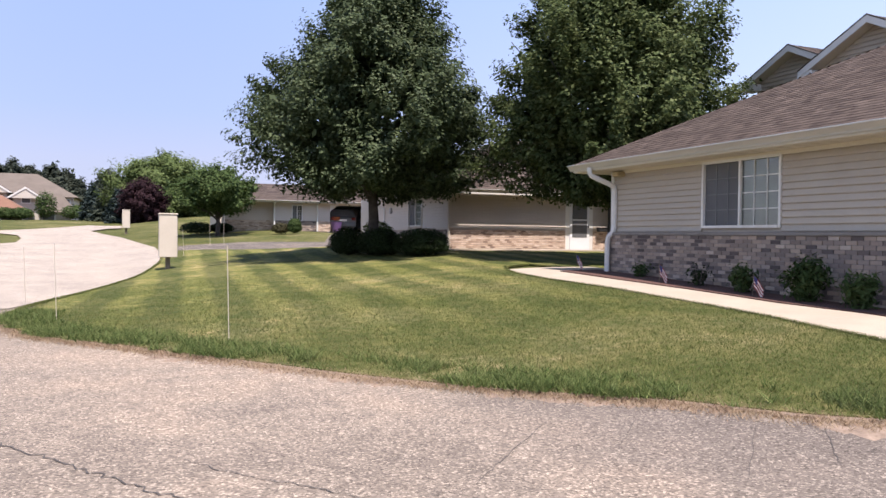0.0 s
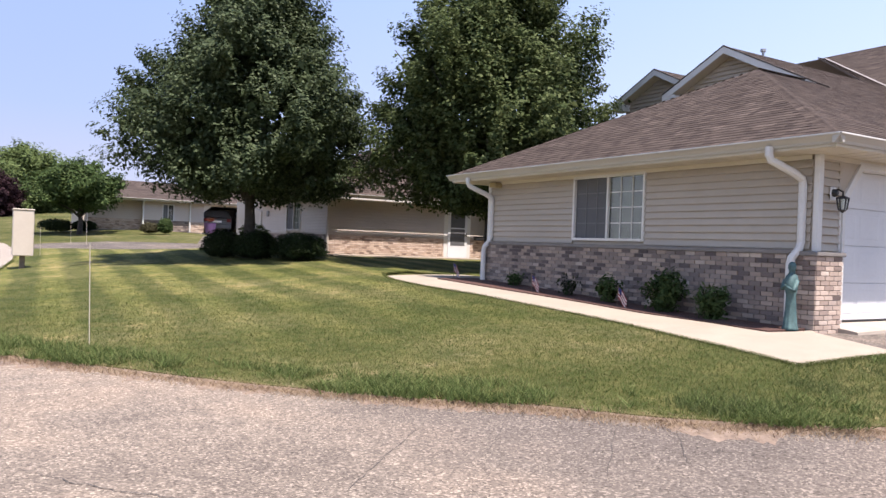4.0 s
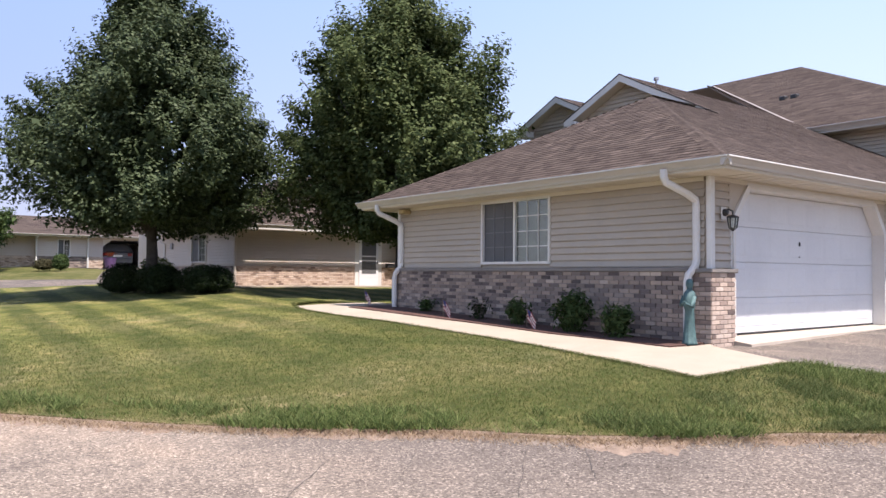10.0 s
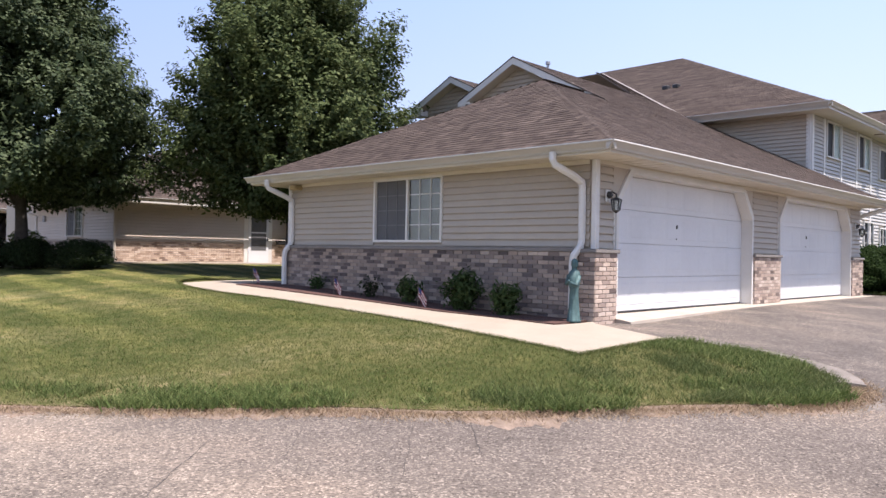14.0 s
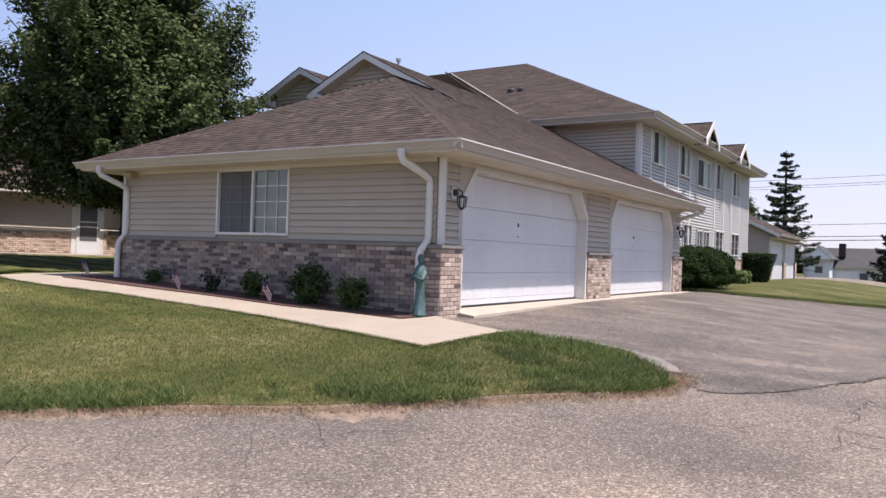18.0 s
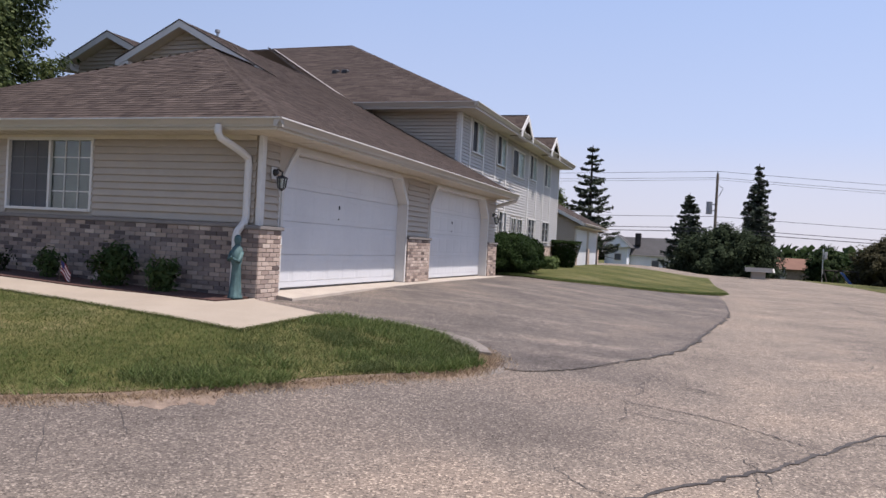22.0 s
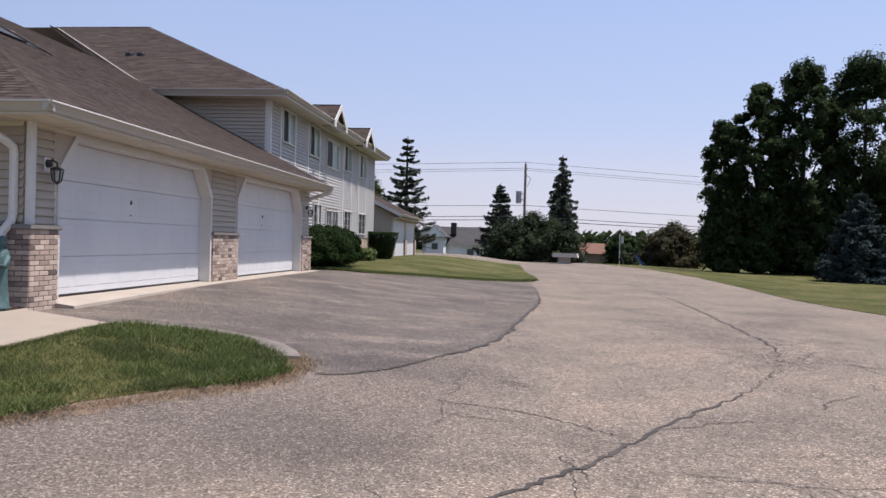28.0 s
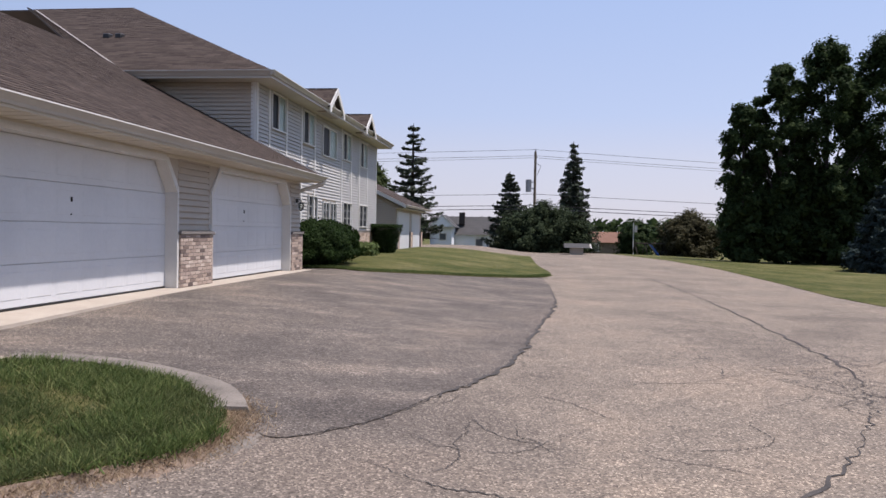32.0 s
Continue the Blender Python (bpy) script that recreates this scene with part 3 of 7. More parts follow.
pave = sheet("pavement", walk_bm, 0.034, m_concrete, 0.5, 0.08)
tagged(pave, "pale sunlit concrete garden path", "path")
for ja, jb in (((-1.95, 0.9), (-0.72, 0.95)), ((-1.77, 2.0), (-0.79, 2.02)), ((-1.74, 3.5), (-0.82, 3.52)), ((-1.76, 5.0), (-0.9, 5.02)), ((-1.86, 6.5), (-0.99, 6.52))):
    strip("joint", [ja, tuple((p + q) / 2 for p, q in zip(ja, jb)), jb], 0.009, 0.0385, m_slab, pave, 0.0, False)
bed = sheet("mulch_bed", [(0.1, 0.12), (-0.33, 0.12), (-0.77, 0.16), (-0.75, 0.5), (-0.68, 1.1), (-0.73, 1.7), (-0.81, 2.4), (-0.79, 3.5), (-0.83, 4.4), (-0.91, 5.3), (-0.97, 6.3), (-0.96, 7.5), (-0.89, 8.38), (0.1, 8.38)], 0.05, m_mulch, 0.25, 0.06)
tagged(bed, "dark red bark mulch bed along the wall", "flower bed")

# ---------------------------------------------------------------- walls and roofs
def siding(parent, a, b, z0, z1, mat, out, openings=(), step=0.112, joined=False, name="siding_board", top=None):
    """Lap boards on the wall from a to b (plan points), facing out; openings are (u0, u1, z0, z1). top(u) cuts the wall's upper edge."""
    a, b, out = Vector((*a, 0)), Vector((*b, 0)), Vector((*out, 0))
    length = (b - a).length
    d = (b - a) / length
    big = bmesh.new() if joined else None
    n = int(math.ceil((z1 - z0) / step))
    for i in range(n):
        lo, hi = z0 + i * step, min(z0 + (i + 1) * step + 0.003, z1)
        if hi - lo < 0.02:
            continue
        segs = [(0.0, length)]
        if top:
            us = [u for u in np.linspace(0, length, 160) if top(u) >= lo + step * 0.4]
            segs = [(min(us), max(us))] if us else []
        for u0, u1, p0, p1 in openings:
            if p1 <= lo + 0.02 or p0 >= hi - 0.02:
                continue
            nxt = []
            for s, e in segs:
                if u0 > s:
                    nxt.append((s, min(e, u0)))
                if u1 < e:
                    nxt.append((max(s, u1), e))
            segs = [(s, e) for s, e in nxt if e - s > 0.01]
        for s, e in segs:
            bm = big if joined else bmesh.new()
            p, q = a + d * s, a + d * e
            prof = [(0.0, lo + 0.012), (0.034, lo + 0.012), (0.034, lo + 0.026), (0.006, hi), (0.0, hi)]
            prism(bm, [p + out * k + Vector((0, 0, z)) for k, z in prof], q - p)
            if not joined:
                part(name, bm, mat, parent)
    if joined:
        ob = part("siding", big, mat, parent)
        return ob


def bricks(parent, a, b, z0, z1, out, mat_obj, mat_join, single=True, length=0.2, high=0.0667, seed=3, limit=10000):
    """Running bond on a wall face from a to b; single bricks are objects on shared meshes, the rest one mesh."""
    a, b, out = Vector((*a, 0)), Vector((*b, 0)), Vector((*out, 0))
    total = (b - a).length
    d = (b - a) / total
    rz = math.atan2(d.y, d.x)
    gap = 0.010
    rnd = random.Random(seed)
    meshes = {}
    big = bmesh.new()
    count = 0
    rows = int(round((z1 - z0) / high))
    hh = (z1 - z0) / rows
    for r in range(rows):
        u = -length / 2 if r % 2 else 0.0
        while u < total - 0.01:
            s, e = max(u, 0) + gap / 2, min(u + length, total) - gap / 2
            u += length
            if e - s < 0.03:
                continue
            w = round(e - s, 3)
            mid = a + d * (s + e) / 2 + out * (0.004 + 0.003 * rnd.random())
            z = z0 + (r + 0.5) * hh
            if single and count < limit:
                if w not in meshes:
                    bm = bmesh.new()
                    box(bm, -w / 2, -0.012, -(hh - gap) / 2, w / 2, 0.012, (hh - gap) / 2, 0.003)
                    me = bpy.data.meshes.new("brick")
                    bm.to_mesh(me)
                    bm.free()
                    me.materials.append(mat_obj)
                    meshes[w] = me
                shared("brick", meshes[w], parent, (mid.x, mid.y, z), rz)
                count += 1
            else:
                m4 = Matrix.LocRotScale((mid.x, mid.y, z), Euler((0, 0, rz)), (w, 0.024, hh - gap))
                bmesh.ops.create_cube(big, size=1.0, matrix=m4)
    if len(big.verts):
        ob = part("brickwork", big, mat_join, parent)
        ob["kind"] = "stuff"
    else:
        big.free()


def shingles(parent, poly, eave_dir, mat=None, expo=0.135, tab=0.17, seed=5, name="shingles"):
    """Courses of tabs on a plane given by its corner points; eave_dir runs along the eave."""
    P = [Vector(p) for p in poly]
    u = Vector(eave_dir).normalized()
    nrm = Vector((0, 0, 0))
    for i in range(len(P)):
        nrm += (P[i] - P[0]).cross(P[(i + 1) % len(P)] - P[0])
    nrm.normalize()
    if nrm.z < 0:
        nrm = -nrm
    v = nrm.cross(u).normalized()
    if v.z < 0:
        v = -v
    o = min(P, key=lambda p: p.z)
    Q = [((p - o).dot(u), (p - o).dot(v)) for p in P]
    vmax = max(q[1] for q in Q)
    rnd = random.Random(seed)
    verts, faces = [], []
    r = 0
    y = 0.0
    while y < vmax - 0.02:
        yy = min(y + expo * 0.5, vmax - 0.01)
        xs = []
        for i in range(len(Q)):
            (x1, y1), (x2, y2) = Q[i], Q[(i + 1) % len(Q)]
            if (y1 > yy) != (y2 > yy):
                xs.append(x1 + (x2 - x1) * (yy - y1) / (y2 - y1))
        if len(xs) >= 2:
            lo, hi = min(xs), max(xs)
            x = lo - (tab * rnd.random())
            while x < hi:
                w = tab * (0.55 + 0.9 * rnd.random())
                s, e = max(x, lo), min(x + w, hi)
                x += w
                if e - s < 0.02:
                    continue
                t = 0.009 + 0.003 * rnd.random()
                y0 = y - 0.012 * rnd.random()
                k = len(verts)
                for uu, vv, h in ((s, y0, 0.0), (e, y0, 0.0), (e - 0.004, y0, t), (s + 0.004, y0, t), (e - 0.004, y + expo + 0.02, 0.003), (s + 0.004, y + expo + 0.02, 0.003)):
                    verts.append(o + u * uu + v * vv + nrm * (h + 0.004))
                faces += [(k, k + 1, k + 2, k + 3), (k + 3, k + 2, k + 4, k + 5)]
        y += expo
        r += 1
    me = bpy.data.meshes.new(name)
    me.from_pydata([tuple(p) for p in verts], [], faces)
    me.materials.append(mat or m_shingle)
    ob = new(name, me)
    ob.parent = parent
    ob["kind"] = "stuff"
    return ob


def deck(parent, poly, thick=0.06, name="roof_deck"):
    P = [Vector(p) for p in poly]
    bm = bmesh.new()
    prism(bm, P, (0, 0, -thick))
    return part(name, bm, m_deck, parent)


def roof(parent, poly, eave_dir, seed=5):
    deck(parent, poly)
    shingles(parent, poly, eave_dir, seed=seed)


def gutter(parent, a, b, out, z, mat=None, size=0.115):
    """An ogee trough along an eave, top rim at z."""
    a, b, out = Vector((*a, z)), Vector((*b, z)), Vector((*out, 0))
    prof = [(0, 0), (0, -size), (0.04, -size - 0.004), (0.055, -size * 0.72), (0.085, -size * 0.42), (0.118, -0.016), (0.125, 0.0), (0.112, 0.004), (0.105, -0.012), (0.012, -0.03)]
    bm = bmesh.new()
    prism(bm, [a + out * k + Vector((0, 0, h)) for k, h in prof], b - a)
    g = part("gutter", bm, mat or m_gutter, parent)
    # white strip on the rim: the sunlit top edge put in as colour
    bm = bmesh.new()
    prism(bm, [a + out * k + Vector((0, 0, h)) for k, h in ((0.098, 0.005), (0.131, 0.005), (0.131, -0.012), (0.12, -0.012), (0.12, -0.001), (0.098, -0.001))], b - a)
    part("gutter_rim_highlight", bm, m_trim, g)
    return g


def downspout(parent, pts, size=0.04, mat=None):
    bm = bmesh.new()
    tube(bm, [tuple(p) for p in pts], size, 8)
    return part("downspout", bm, mat or m_trim, parent, smooth=False)


def slider(parent, a, b, z0, z1, out, cols=3, rows=4, split=True, dark=0.5, name="window", fw=0.045, both=False, pale=False):
    """A two-pane sliding window with muntins, standing 4 cm proud; a, b are plan points seen from left to right."""
    a, b, out = Vector((*a, 0)), Vector((*b, 0)), Vector((*out, 0))
    d = b - a
    L = d.length
    d /= L
    win = tagged(new(name), "white vinyl sliding window with muntins")
    win.parent = parent

    def slab(nm, u0, u1, p0, p1, k0, k1, mat, par, lab=""):
        bm = bmesh.new()
        p = a + d * u0 + out * k0
        prism(bm, [p + Vector((0, 0, p0)), p + d * (u1 - u0) + Vector((0, 0, p0)), p + d * (u1 - u0) + Vector((0, 0, p1)), p + Vector((0, 0, p1))], out * (k1 - k0))
        return part(nm, bm, mat, par, lab)

    slab("frame_side", 0, fw, z0, z1, -0.05, 0.035, m_trim, win)
    slab("frame_side", L - fw, L, z0, z1, -0.05, 0.035, m_trim, win)
    slab("frame_head", fw, L - fw, z1 - fw, z1, -0.05, 0.035, m_trim, win)
    slab("sill", fw, L - fw, z0, z0 + fw, -0.05, 0.05, m_trim, win)
    mid = L / 2
    if split:
        slab("meeting_stile", mid - 0.022, mid + 0.022, z0 + fw, z1 - fw, -0.04, 0.02, m_trim, win)
    for k, (s, e) in enumerate(((fw, mid - 0.022), (mid + 0.022, L - fw)) if split else ((fw, L - fw),)):
        pane = slab("pane", s, e, z0 + fw, z1 - fw, -0.03, -0.026, m_screen if (k == 0 and split and not both) else (m_pane if (not cols and not (pale and k == 1)) else m_glass), win, "dark insect screen" if (k == 0 and split and not both) else "reflecting glass")
        if k == 1 or both:
            pane.visible_shadow = False
        # pale blind, else an added near-black sheet that stands for the unlit room
        if not cols:
            slab("blind" if (pale and k == 1) else "unlit_room_sheet", s, e, z0 + fw, z1 - fw, -0.042, -0.036, m_blind if (pale and k == 1) else m_pane, win)
        if (k == 1 or both or not split) and cols:
            slab("curtain", s, e, z0 + fw, z1 - fw, -0.055, -0.05, m_curtain, win)
        mm = m_trim if (k == 1 or not split or both) else m_dim
        for c in range(1, cols):
            x = s + (e - s) * c / cols
            slab("muntin", x - 0.009, x + 0.009, z0 + fw, z1 - fw, -0.024, -0.014, mm, win)
        for r in range(1, rows):
            z = z0 + fw + (z1 - z0 - 2 * fw) * r / rows
            slab("muntin", s, e, z - 0.009, z + 0.009, -0.025, -0.0145, mm, win)
    return win


# ---------------------------------------------------------------- the house by the court
house = thing("house", "beige sided house with brick wainscot and double garages", "house")
SL = 0.498
EZ = 2.50


def splane(y):
    return EZ + SL * (y + 0.5)


# core walls
part("wall_core", boxes((0.50, 0.42, -0.1, 0.62, 7.86, 2.45), bev=0), m_dark, house)
part("back_wall", boxes((0.62, 7.7, -0.1, 6.4, 7.86, 2.45)), m_siding, house)
WIN = (3.21, 5.05, 1.09, 2.29)
wall_w = part("wall_west", boxes((0.10, 0.1, 0.96, 0.28, WIN[0], 2.42), (0.10, WIN[1], 0.96, 0.28, 7.84, 2.42), (0.10, WIN[0], 0.96, 0.28, WIN[1], WIN[2]), (0.10, WIN[0], WIN[3], 0.28, WIN[1], 2.42)), m_siding, house, "beige lap siding wall")
siding(wall_w, (0.10, 7.84), (0.10, 0.16), 1.02, 2.40, m_siding, (-1, 0), [(7.84 - WIN[1], 7.84 - WIN[0], WIN[2], WIN[3])])
slider(house, (0.09, WIN[1]), (0.09, WIN[0]), WIN[2], WIN[3], (-1, 0), 3, 4)
wains = part("brick_wainscot", boxes((0.012, 0.36, -0.25, 0.27, 7.84, 0.955)), m_mortar, house, "blended grey-brown brick wainscot")
part("stone_ledge", boxes((-0.03, 0.34, 0.955, 0.12, 7.87, 1.02), bev=0.008), m_cap, house, "rowlock ledge")
# garage front
part("garage_inner", boxes((0.6, 0.42, -0.1, 12.9, 0.6, 2.42)), m_dark, house)
for x0, x1 in ((0.115, 0.60), (5.81, 7.14), (12.08, 12.93)):
    w = part("garage_wall", boxes((x0, 0.09, 0.95, x1, 0.40, 2.42)), m_siding, house)
    siding(w, (x0, 0.09), (x1, 0.09), 1.0, 2.40, m_siding, (0, -1))
part("garage_side", boxes((12.78, 0.4, -0.1, 12.93, 1.52, 2.9)), m_siding, house)
part("garage_header", boxes((0.115, 0.10, 2.28, 12.93, 0.40, 2.42)), m_siding, house)
PIERS = ((0.0, 0.61), (5.79, 7.16), (12.06, 12.96))
piers = []
for x0, x1 in PIERS:
    p = part("brick_pier", boxes((x0 + 0.012, 0.012, -0.25, x1 - 0.012, 0.40, 0.94)), m_mortar, house, "sunlit blended brick pier")
    part("pier_cap", boxes((x0 - 0.03, -0.035, 0.94, x1 + 0.03, 0.40, 1.0), bev=0.01), m_cap, p, "sloped stone cap")
    piers.append(p)
# corner board
part("corner_board", boxes((0.062, 0.045, 1.0, 0.165, 0.12, 2.33), bev=0.004), m_trim, house)
part("corner_board", boxes((0.062, 7.8, 1.0, 0.17, 7.89, 2.33), bev=0.004), m_trim, house)


def garage_door(x0, x1):
    """A raised-panel sectional door in an opening with clipped upper corners."""
    top = 2.20
    d = part("garage_door", boxes((x0 + 0.02, 0.285, 0.0, x1 - 0.02, 0.33, top)), m_white, house, "white raised panel garage door")
    sec = (top - 0.03) / 4
    for i in range(4):
        z0 = 0.025 + i * sec
        s = part("door_section", boxes((x0 + 0.03, 0.262, z0 + 0.004, x1 - 0.03, 0.285, z0 + sec - 0.004), bev=0.004), m_white, d)
        n = 8
        w = (x1 - x0 - 0.3) / n
        for k in range(n):
            px = x0 + 0.15 + k * w
            bm = bmesh.new()
            q = [bm.verts.new((xx, yy, zz)) for yy, e, f in ((0.2625, 0.0, 0.0), (0.2575, 0.05, 0.005)) for xx, zz in ((px + 0.03 + e, z0 + 0.10 + f), (px + w - 0.03 - e, z0 + 0.10 + f), (px + w - 0.03 - e, z0 + sec - 0.10 - f), (px + 0.03 + e, z0 + sec - 0.10 - f))]
            bm.faces.new(q[4:])
            for k2 in range(4):
                bm.faces.new((q[k2], q[(k2 + 1) % 4], q[4 + (k2 + 1) % 4], q[4 + k2]))
            bmesh.ops.recalc_face_normals(bm, faces=bm.faces[:])
            part("raised_panel", bm, m_white, s)
    part("bottom_seal", boxes((x0 + 0.03, 0.258, 0.0, x1 - 0.03, 0.29, 0.022)), m_black, d)
    bm = bmesh.new()
    hx = x0 + (x1 - x0) * 0.455
    box(bm, hx - 0.012, 0.235, 1.40, hx + 0.012, 0.262, 1.47, 0.006)
    part("door_handle", bm, m_black, d, "black lift handle")
    part("door_lock", boxes((hx - 0.012, 0.245, 1.21, hx + 0.012, 0.262, 1.235), bev=0.005), m_black, d)
    # jambs and clipped corners
    tr = part("door_trim", boxes((x0 - 0.03, 0.06, 0.0, x0 + 0.05, 0.30, top - 0.5), (x1 - 0.05, 0.06, 0.0, x1 + 0.03, 0.30, top - 0.5), (x0 + 0.42, 0.06, top, x1 - 0.42, 0.30, top + 0.1)), m_trim, house, "white door casing with clipped corners")
    c, hgt = 0.42, 0.50
    for xa, sg in ((x0 + 0.05, 1), (x1 - 0.05, -1)):
        part("corner_gusset", prism(bmesh.new(), [(xa - sg * 0.10, 0.07, top + 0.14), (xa + sg * c, 0.07, top + 0.14), (xa + sg * c, 0.07, top + 0.03), (xa - sg * 0.03, 0.07, top - hgt), (xa - sg * 0.10, 0.07, top - hgt)], (0, 0.195, 0)), m_siding, tr)
    bm = bmesh.new()
    for xa, sg in ((x0 + 0.0, 1), (x1 - 0.0, -1)):
        q = [(xa, 0.03, top - hgt - 0.02), (xa + sg * 0.06, 0.03, top - hgt - 0.02), (xa + sg * (c + 0.06), 0.03, top + 0.0), (xa + sg * (c + 0.06), 0.03, top + 0.06), (xa + sg * (c - 0.02), 0.03, top + 0.06), (xa, 0.03, top - hgt + 0.06)]
        prism(bm, q, (0, 0.22, 0))
        box(bm, xa, 0.03, 0.0, xa + sg * 0.06, 0.06, top - hgt - 0.02)
    box(bm, x0 + c + 0.06, 0.03, top + 0.0, x1 - c - 0.06, 0.0595, top + 0.06)
    part("casing", bm, m_trim, tr)


garage_door(0.62, 5.78)
garage_door(7.16, 12.06)
bm = bmesh.new()
rings = [[bm.verts.new(p) for p in ((x, 0.34, -0.004), (x, -0.28, zf), (x, -0.30, zf - 0.15), (x, 0.34, -0.25))] for x, zf in ((0.55, -0.075), (3.0, -0.03), (6.0, -0.006), (12.95, -0.006))]
for a, b in zip(rings, rings[1:]):
    for k in range(4):
        bm.faces.new((a[k], a[(k + 1) % 4], b[(k + 1) % 4], b[k]))
bm.faces.new(rings[0][::-1])
bm.faces.new(rings[-1])
bmesh.ops.recalc_face_normals(bm, faces=bm.faces[:])
apron = part("threshold", bm, m_slab, None)
apron.name = "trim_threshold"
tagged(apron, "pale concrete garage threshold slab", "threshold", kind="structure")

# roof of the garage wing
AP = (4.10, 4.08, EZ + SL * 4.58)
L_E, F_E, B_E, R_E = -0.45, -0.50, 8.63, 13.15
P_S = [(L_E, F_E, EZ), (R_E, F_E, EZ), (R_E, 1.52, splane(1.52)), (13.45, 1.52, splane(1.52)), (13.45, 5.7, splane(5.7)), (20.8, 13.1, splane(13.1)), (21.0, 13.7, splane(13.7)), (12.9, 6.6, splane(6.6)), (6.2, 6.6, splane(6.6)), (6.2, 4.12, splane(4.12)), (AP[0], AP[1], splane(AP[1]))]
deck(house, P_S)
shingles(house, P_S, (1, 0, 0), seed=11)
P_W = [(L_E, F_E, EZ), AP, (L_E, B_E, EZ)]
roof(house, P_W, (0, 1, 0), 12)
P_N = [(L_E, B_E, EZ), AP, (6.2, 4.12, AP[2]), (6.2, B_E, EZ)]
roof(house, P_N, (1, 0, 0), 13)
# hip and ridge caps
def cap_course(parent, p, q, side, n):
    """Overlapping folded caps along a hip or ridge from p up to q."""
    p, q = Vector(p), Vector(q)
    sv = Vector(side).normalized() * 0.13
    lift, dn = Vector((0, 0, 0.016)), Vector((0, 0, -0.035))
    bm = bmesh.new()
    for i in range(n):
        a, b = p.lerp(q, i / n), p.lerp(q, min((i + 1.25) / n, 1))
        w = [bm.verts.new(c) for c in (a + lift * 1.05, b + lift * 0.9, b + sv + dn, a + sv + dn + lift * 0.3, b - sv + dn, a - sv + dn + lift * 0.3)]
        bm.faces.new((w[0], w[1], w[2], w[3]))
        bm.faces.new((w[0], w[5], w[4], w[1]))
    part("hip_cap_course", bm, m_shingle, parent)["kind"] = "stuff"


cap_course(house, (L_E, F_E, EZ), AP, (1, -1, 0), 40)
cap_course(house, (L_E, B_E, EZ), AP, (1, 1, 0), 40)
cap_course(house, AP, (6.2, 4.1, AP[2]), (0, 1, 0), 12)
# eaves
part("fascia", boxes((L_E + 0.01, F_E + 0.01, EZ - 0.16, L_E + 0.03, B_E - 0.01, EZ - 0.03), (L_E + 0.03, F_E + 0.01, EZ - 0.16, R_E - 0.02, F_E + 0.03, EZ - 0.03), (L_E + 0.03, B_E - 0.03, EZ - 0.16, 6.0, B_E - 0.01, EZ - 0.03)), m_trim, house)
part("soffit", boxes((L_E + 0.03, F_E + 0.03, EZ - 0.17, 0.10, B_E - 0.03, EZ - 0.15), (0.10, F_E + 0.03, EZ - 0.17, R_E - 0.03, 0.10, EZ - 0.15), (0.10, 7.86, EZ - 0.17, 6.0, B_E - 0.03, EZ - 0.15), (12.93, 0.10, EZ - 0.17, R_E - 0.03, 1.5, EZ - 0.15)), m_soffit, house, "vented tan soffit")
bm = bmesh.new()
y = F_E + 0.1
while y < B_E:
    box(bm, L_E + 0.035, y, EZ - 0.176, 0.055, y + 0.014, EZ - 0.1705)
    y += 0.3
x = 0.3
while x < R_E - 0.1:
    box(bm, x, F_E + 0.035, EZ - 0.176, x + 0.014, 0.06, EZ - 0.1705)
    x += 0.3
part("soffit_joints", bm, m_soffit, house)["kind"] = "stuff"
part("frieze_board", boxes((0.058, 0.16, EZ - 0.235, 0.099, 7.8, EZ - 0.1705)), m_soffit, house)
part("frieze_board", boxes((0.19, 0.062, EZ - 0.235, 12.93, 0.089, EZ - 0.1705)), m_soffit, house)
gutter(house, (L_E, F_E - 0.1), (L_E, B_E + 0.05), (-1, 0), EZ - 0.015)
gutter(house, (L_E - 0.11, F_E), (R_E, F_E), (0, -1), EZ - 0.0145)
part("rake_board", prism(bmesh.new(), [(R_E, F_E, EZ + 0.03), (R_E, 1.5, splane(1.5) + 0.03), (R_E, 1.5, splane(1.5) - 0.16), (R_E, F_E, EZ - 0.20)], (0.03, 0, 0)), m_trim, house)


def elbow(y_at, sgn):
    """The swan-neck pipe from the gutter back to the wall and down over the wainscot."""
    pts = [(-0.50, y_at + sgn * 0.16, 2.40), (-0.50, y_at + sgn * 0.16, 2.29), (-0.46, y_at + sgn * 0.15, 2.22), (-0.12, y_at + sgn * 0.02, 2.06), (0.02, y_at, 1.99), (0.045, y_at, 1.90), (0.045, y_at, 1.12), (0.01, y_at, 1.03), (-0.07, y_at + sgn * 0.06, 0.90), (-0.085, y_at + sgn * 0.07, 0.80), (-0.085, y_at + sgn * 0.07, 0.08)]
    return downspout(house, pts, 0.056)


elbow(0.27, 1)
elbow(7.72, 1)
downspout(house, [(13.1, -0.56, 2.42), (13.1, -0.5, 2.3), (13.02, 0.1, 2.1), (13.0, 0.25, 2.02), (13.0, 0.25, 1.1), (13.02, 0.1, 0.9), (13.02, 0.1, 0.0)], 0.055)

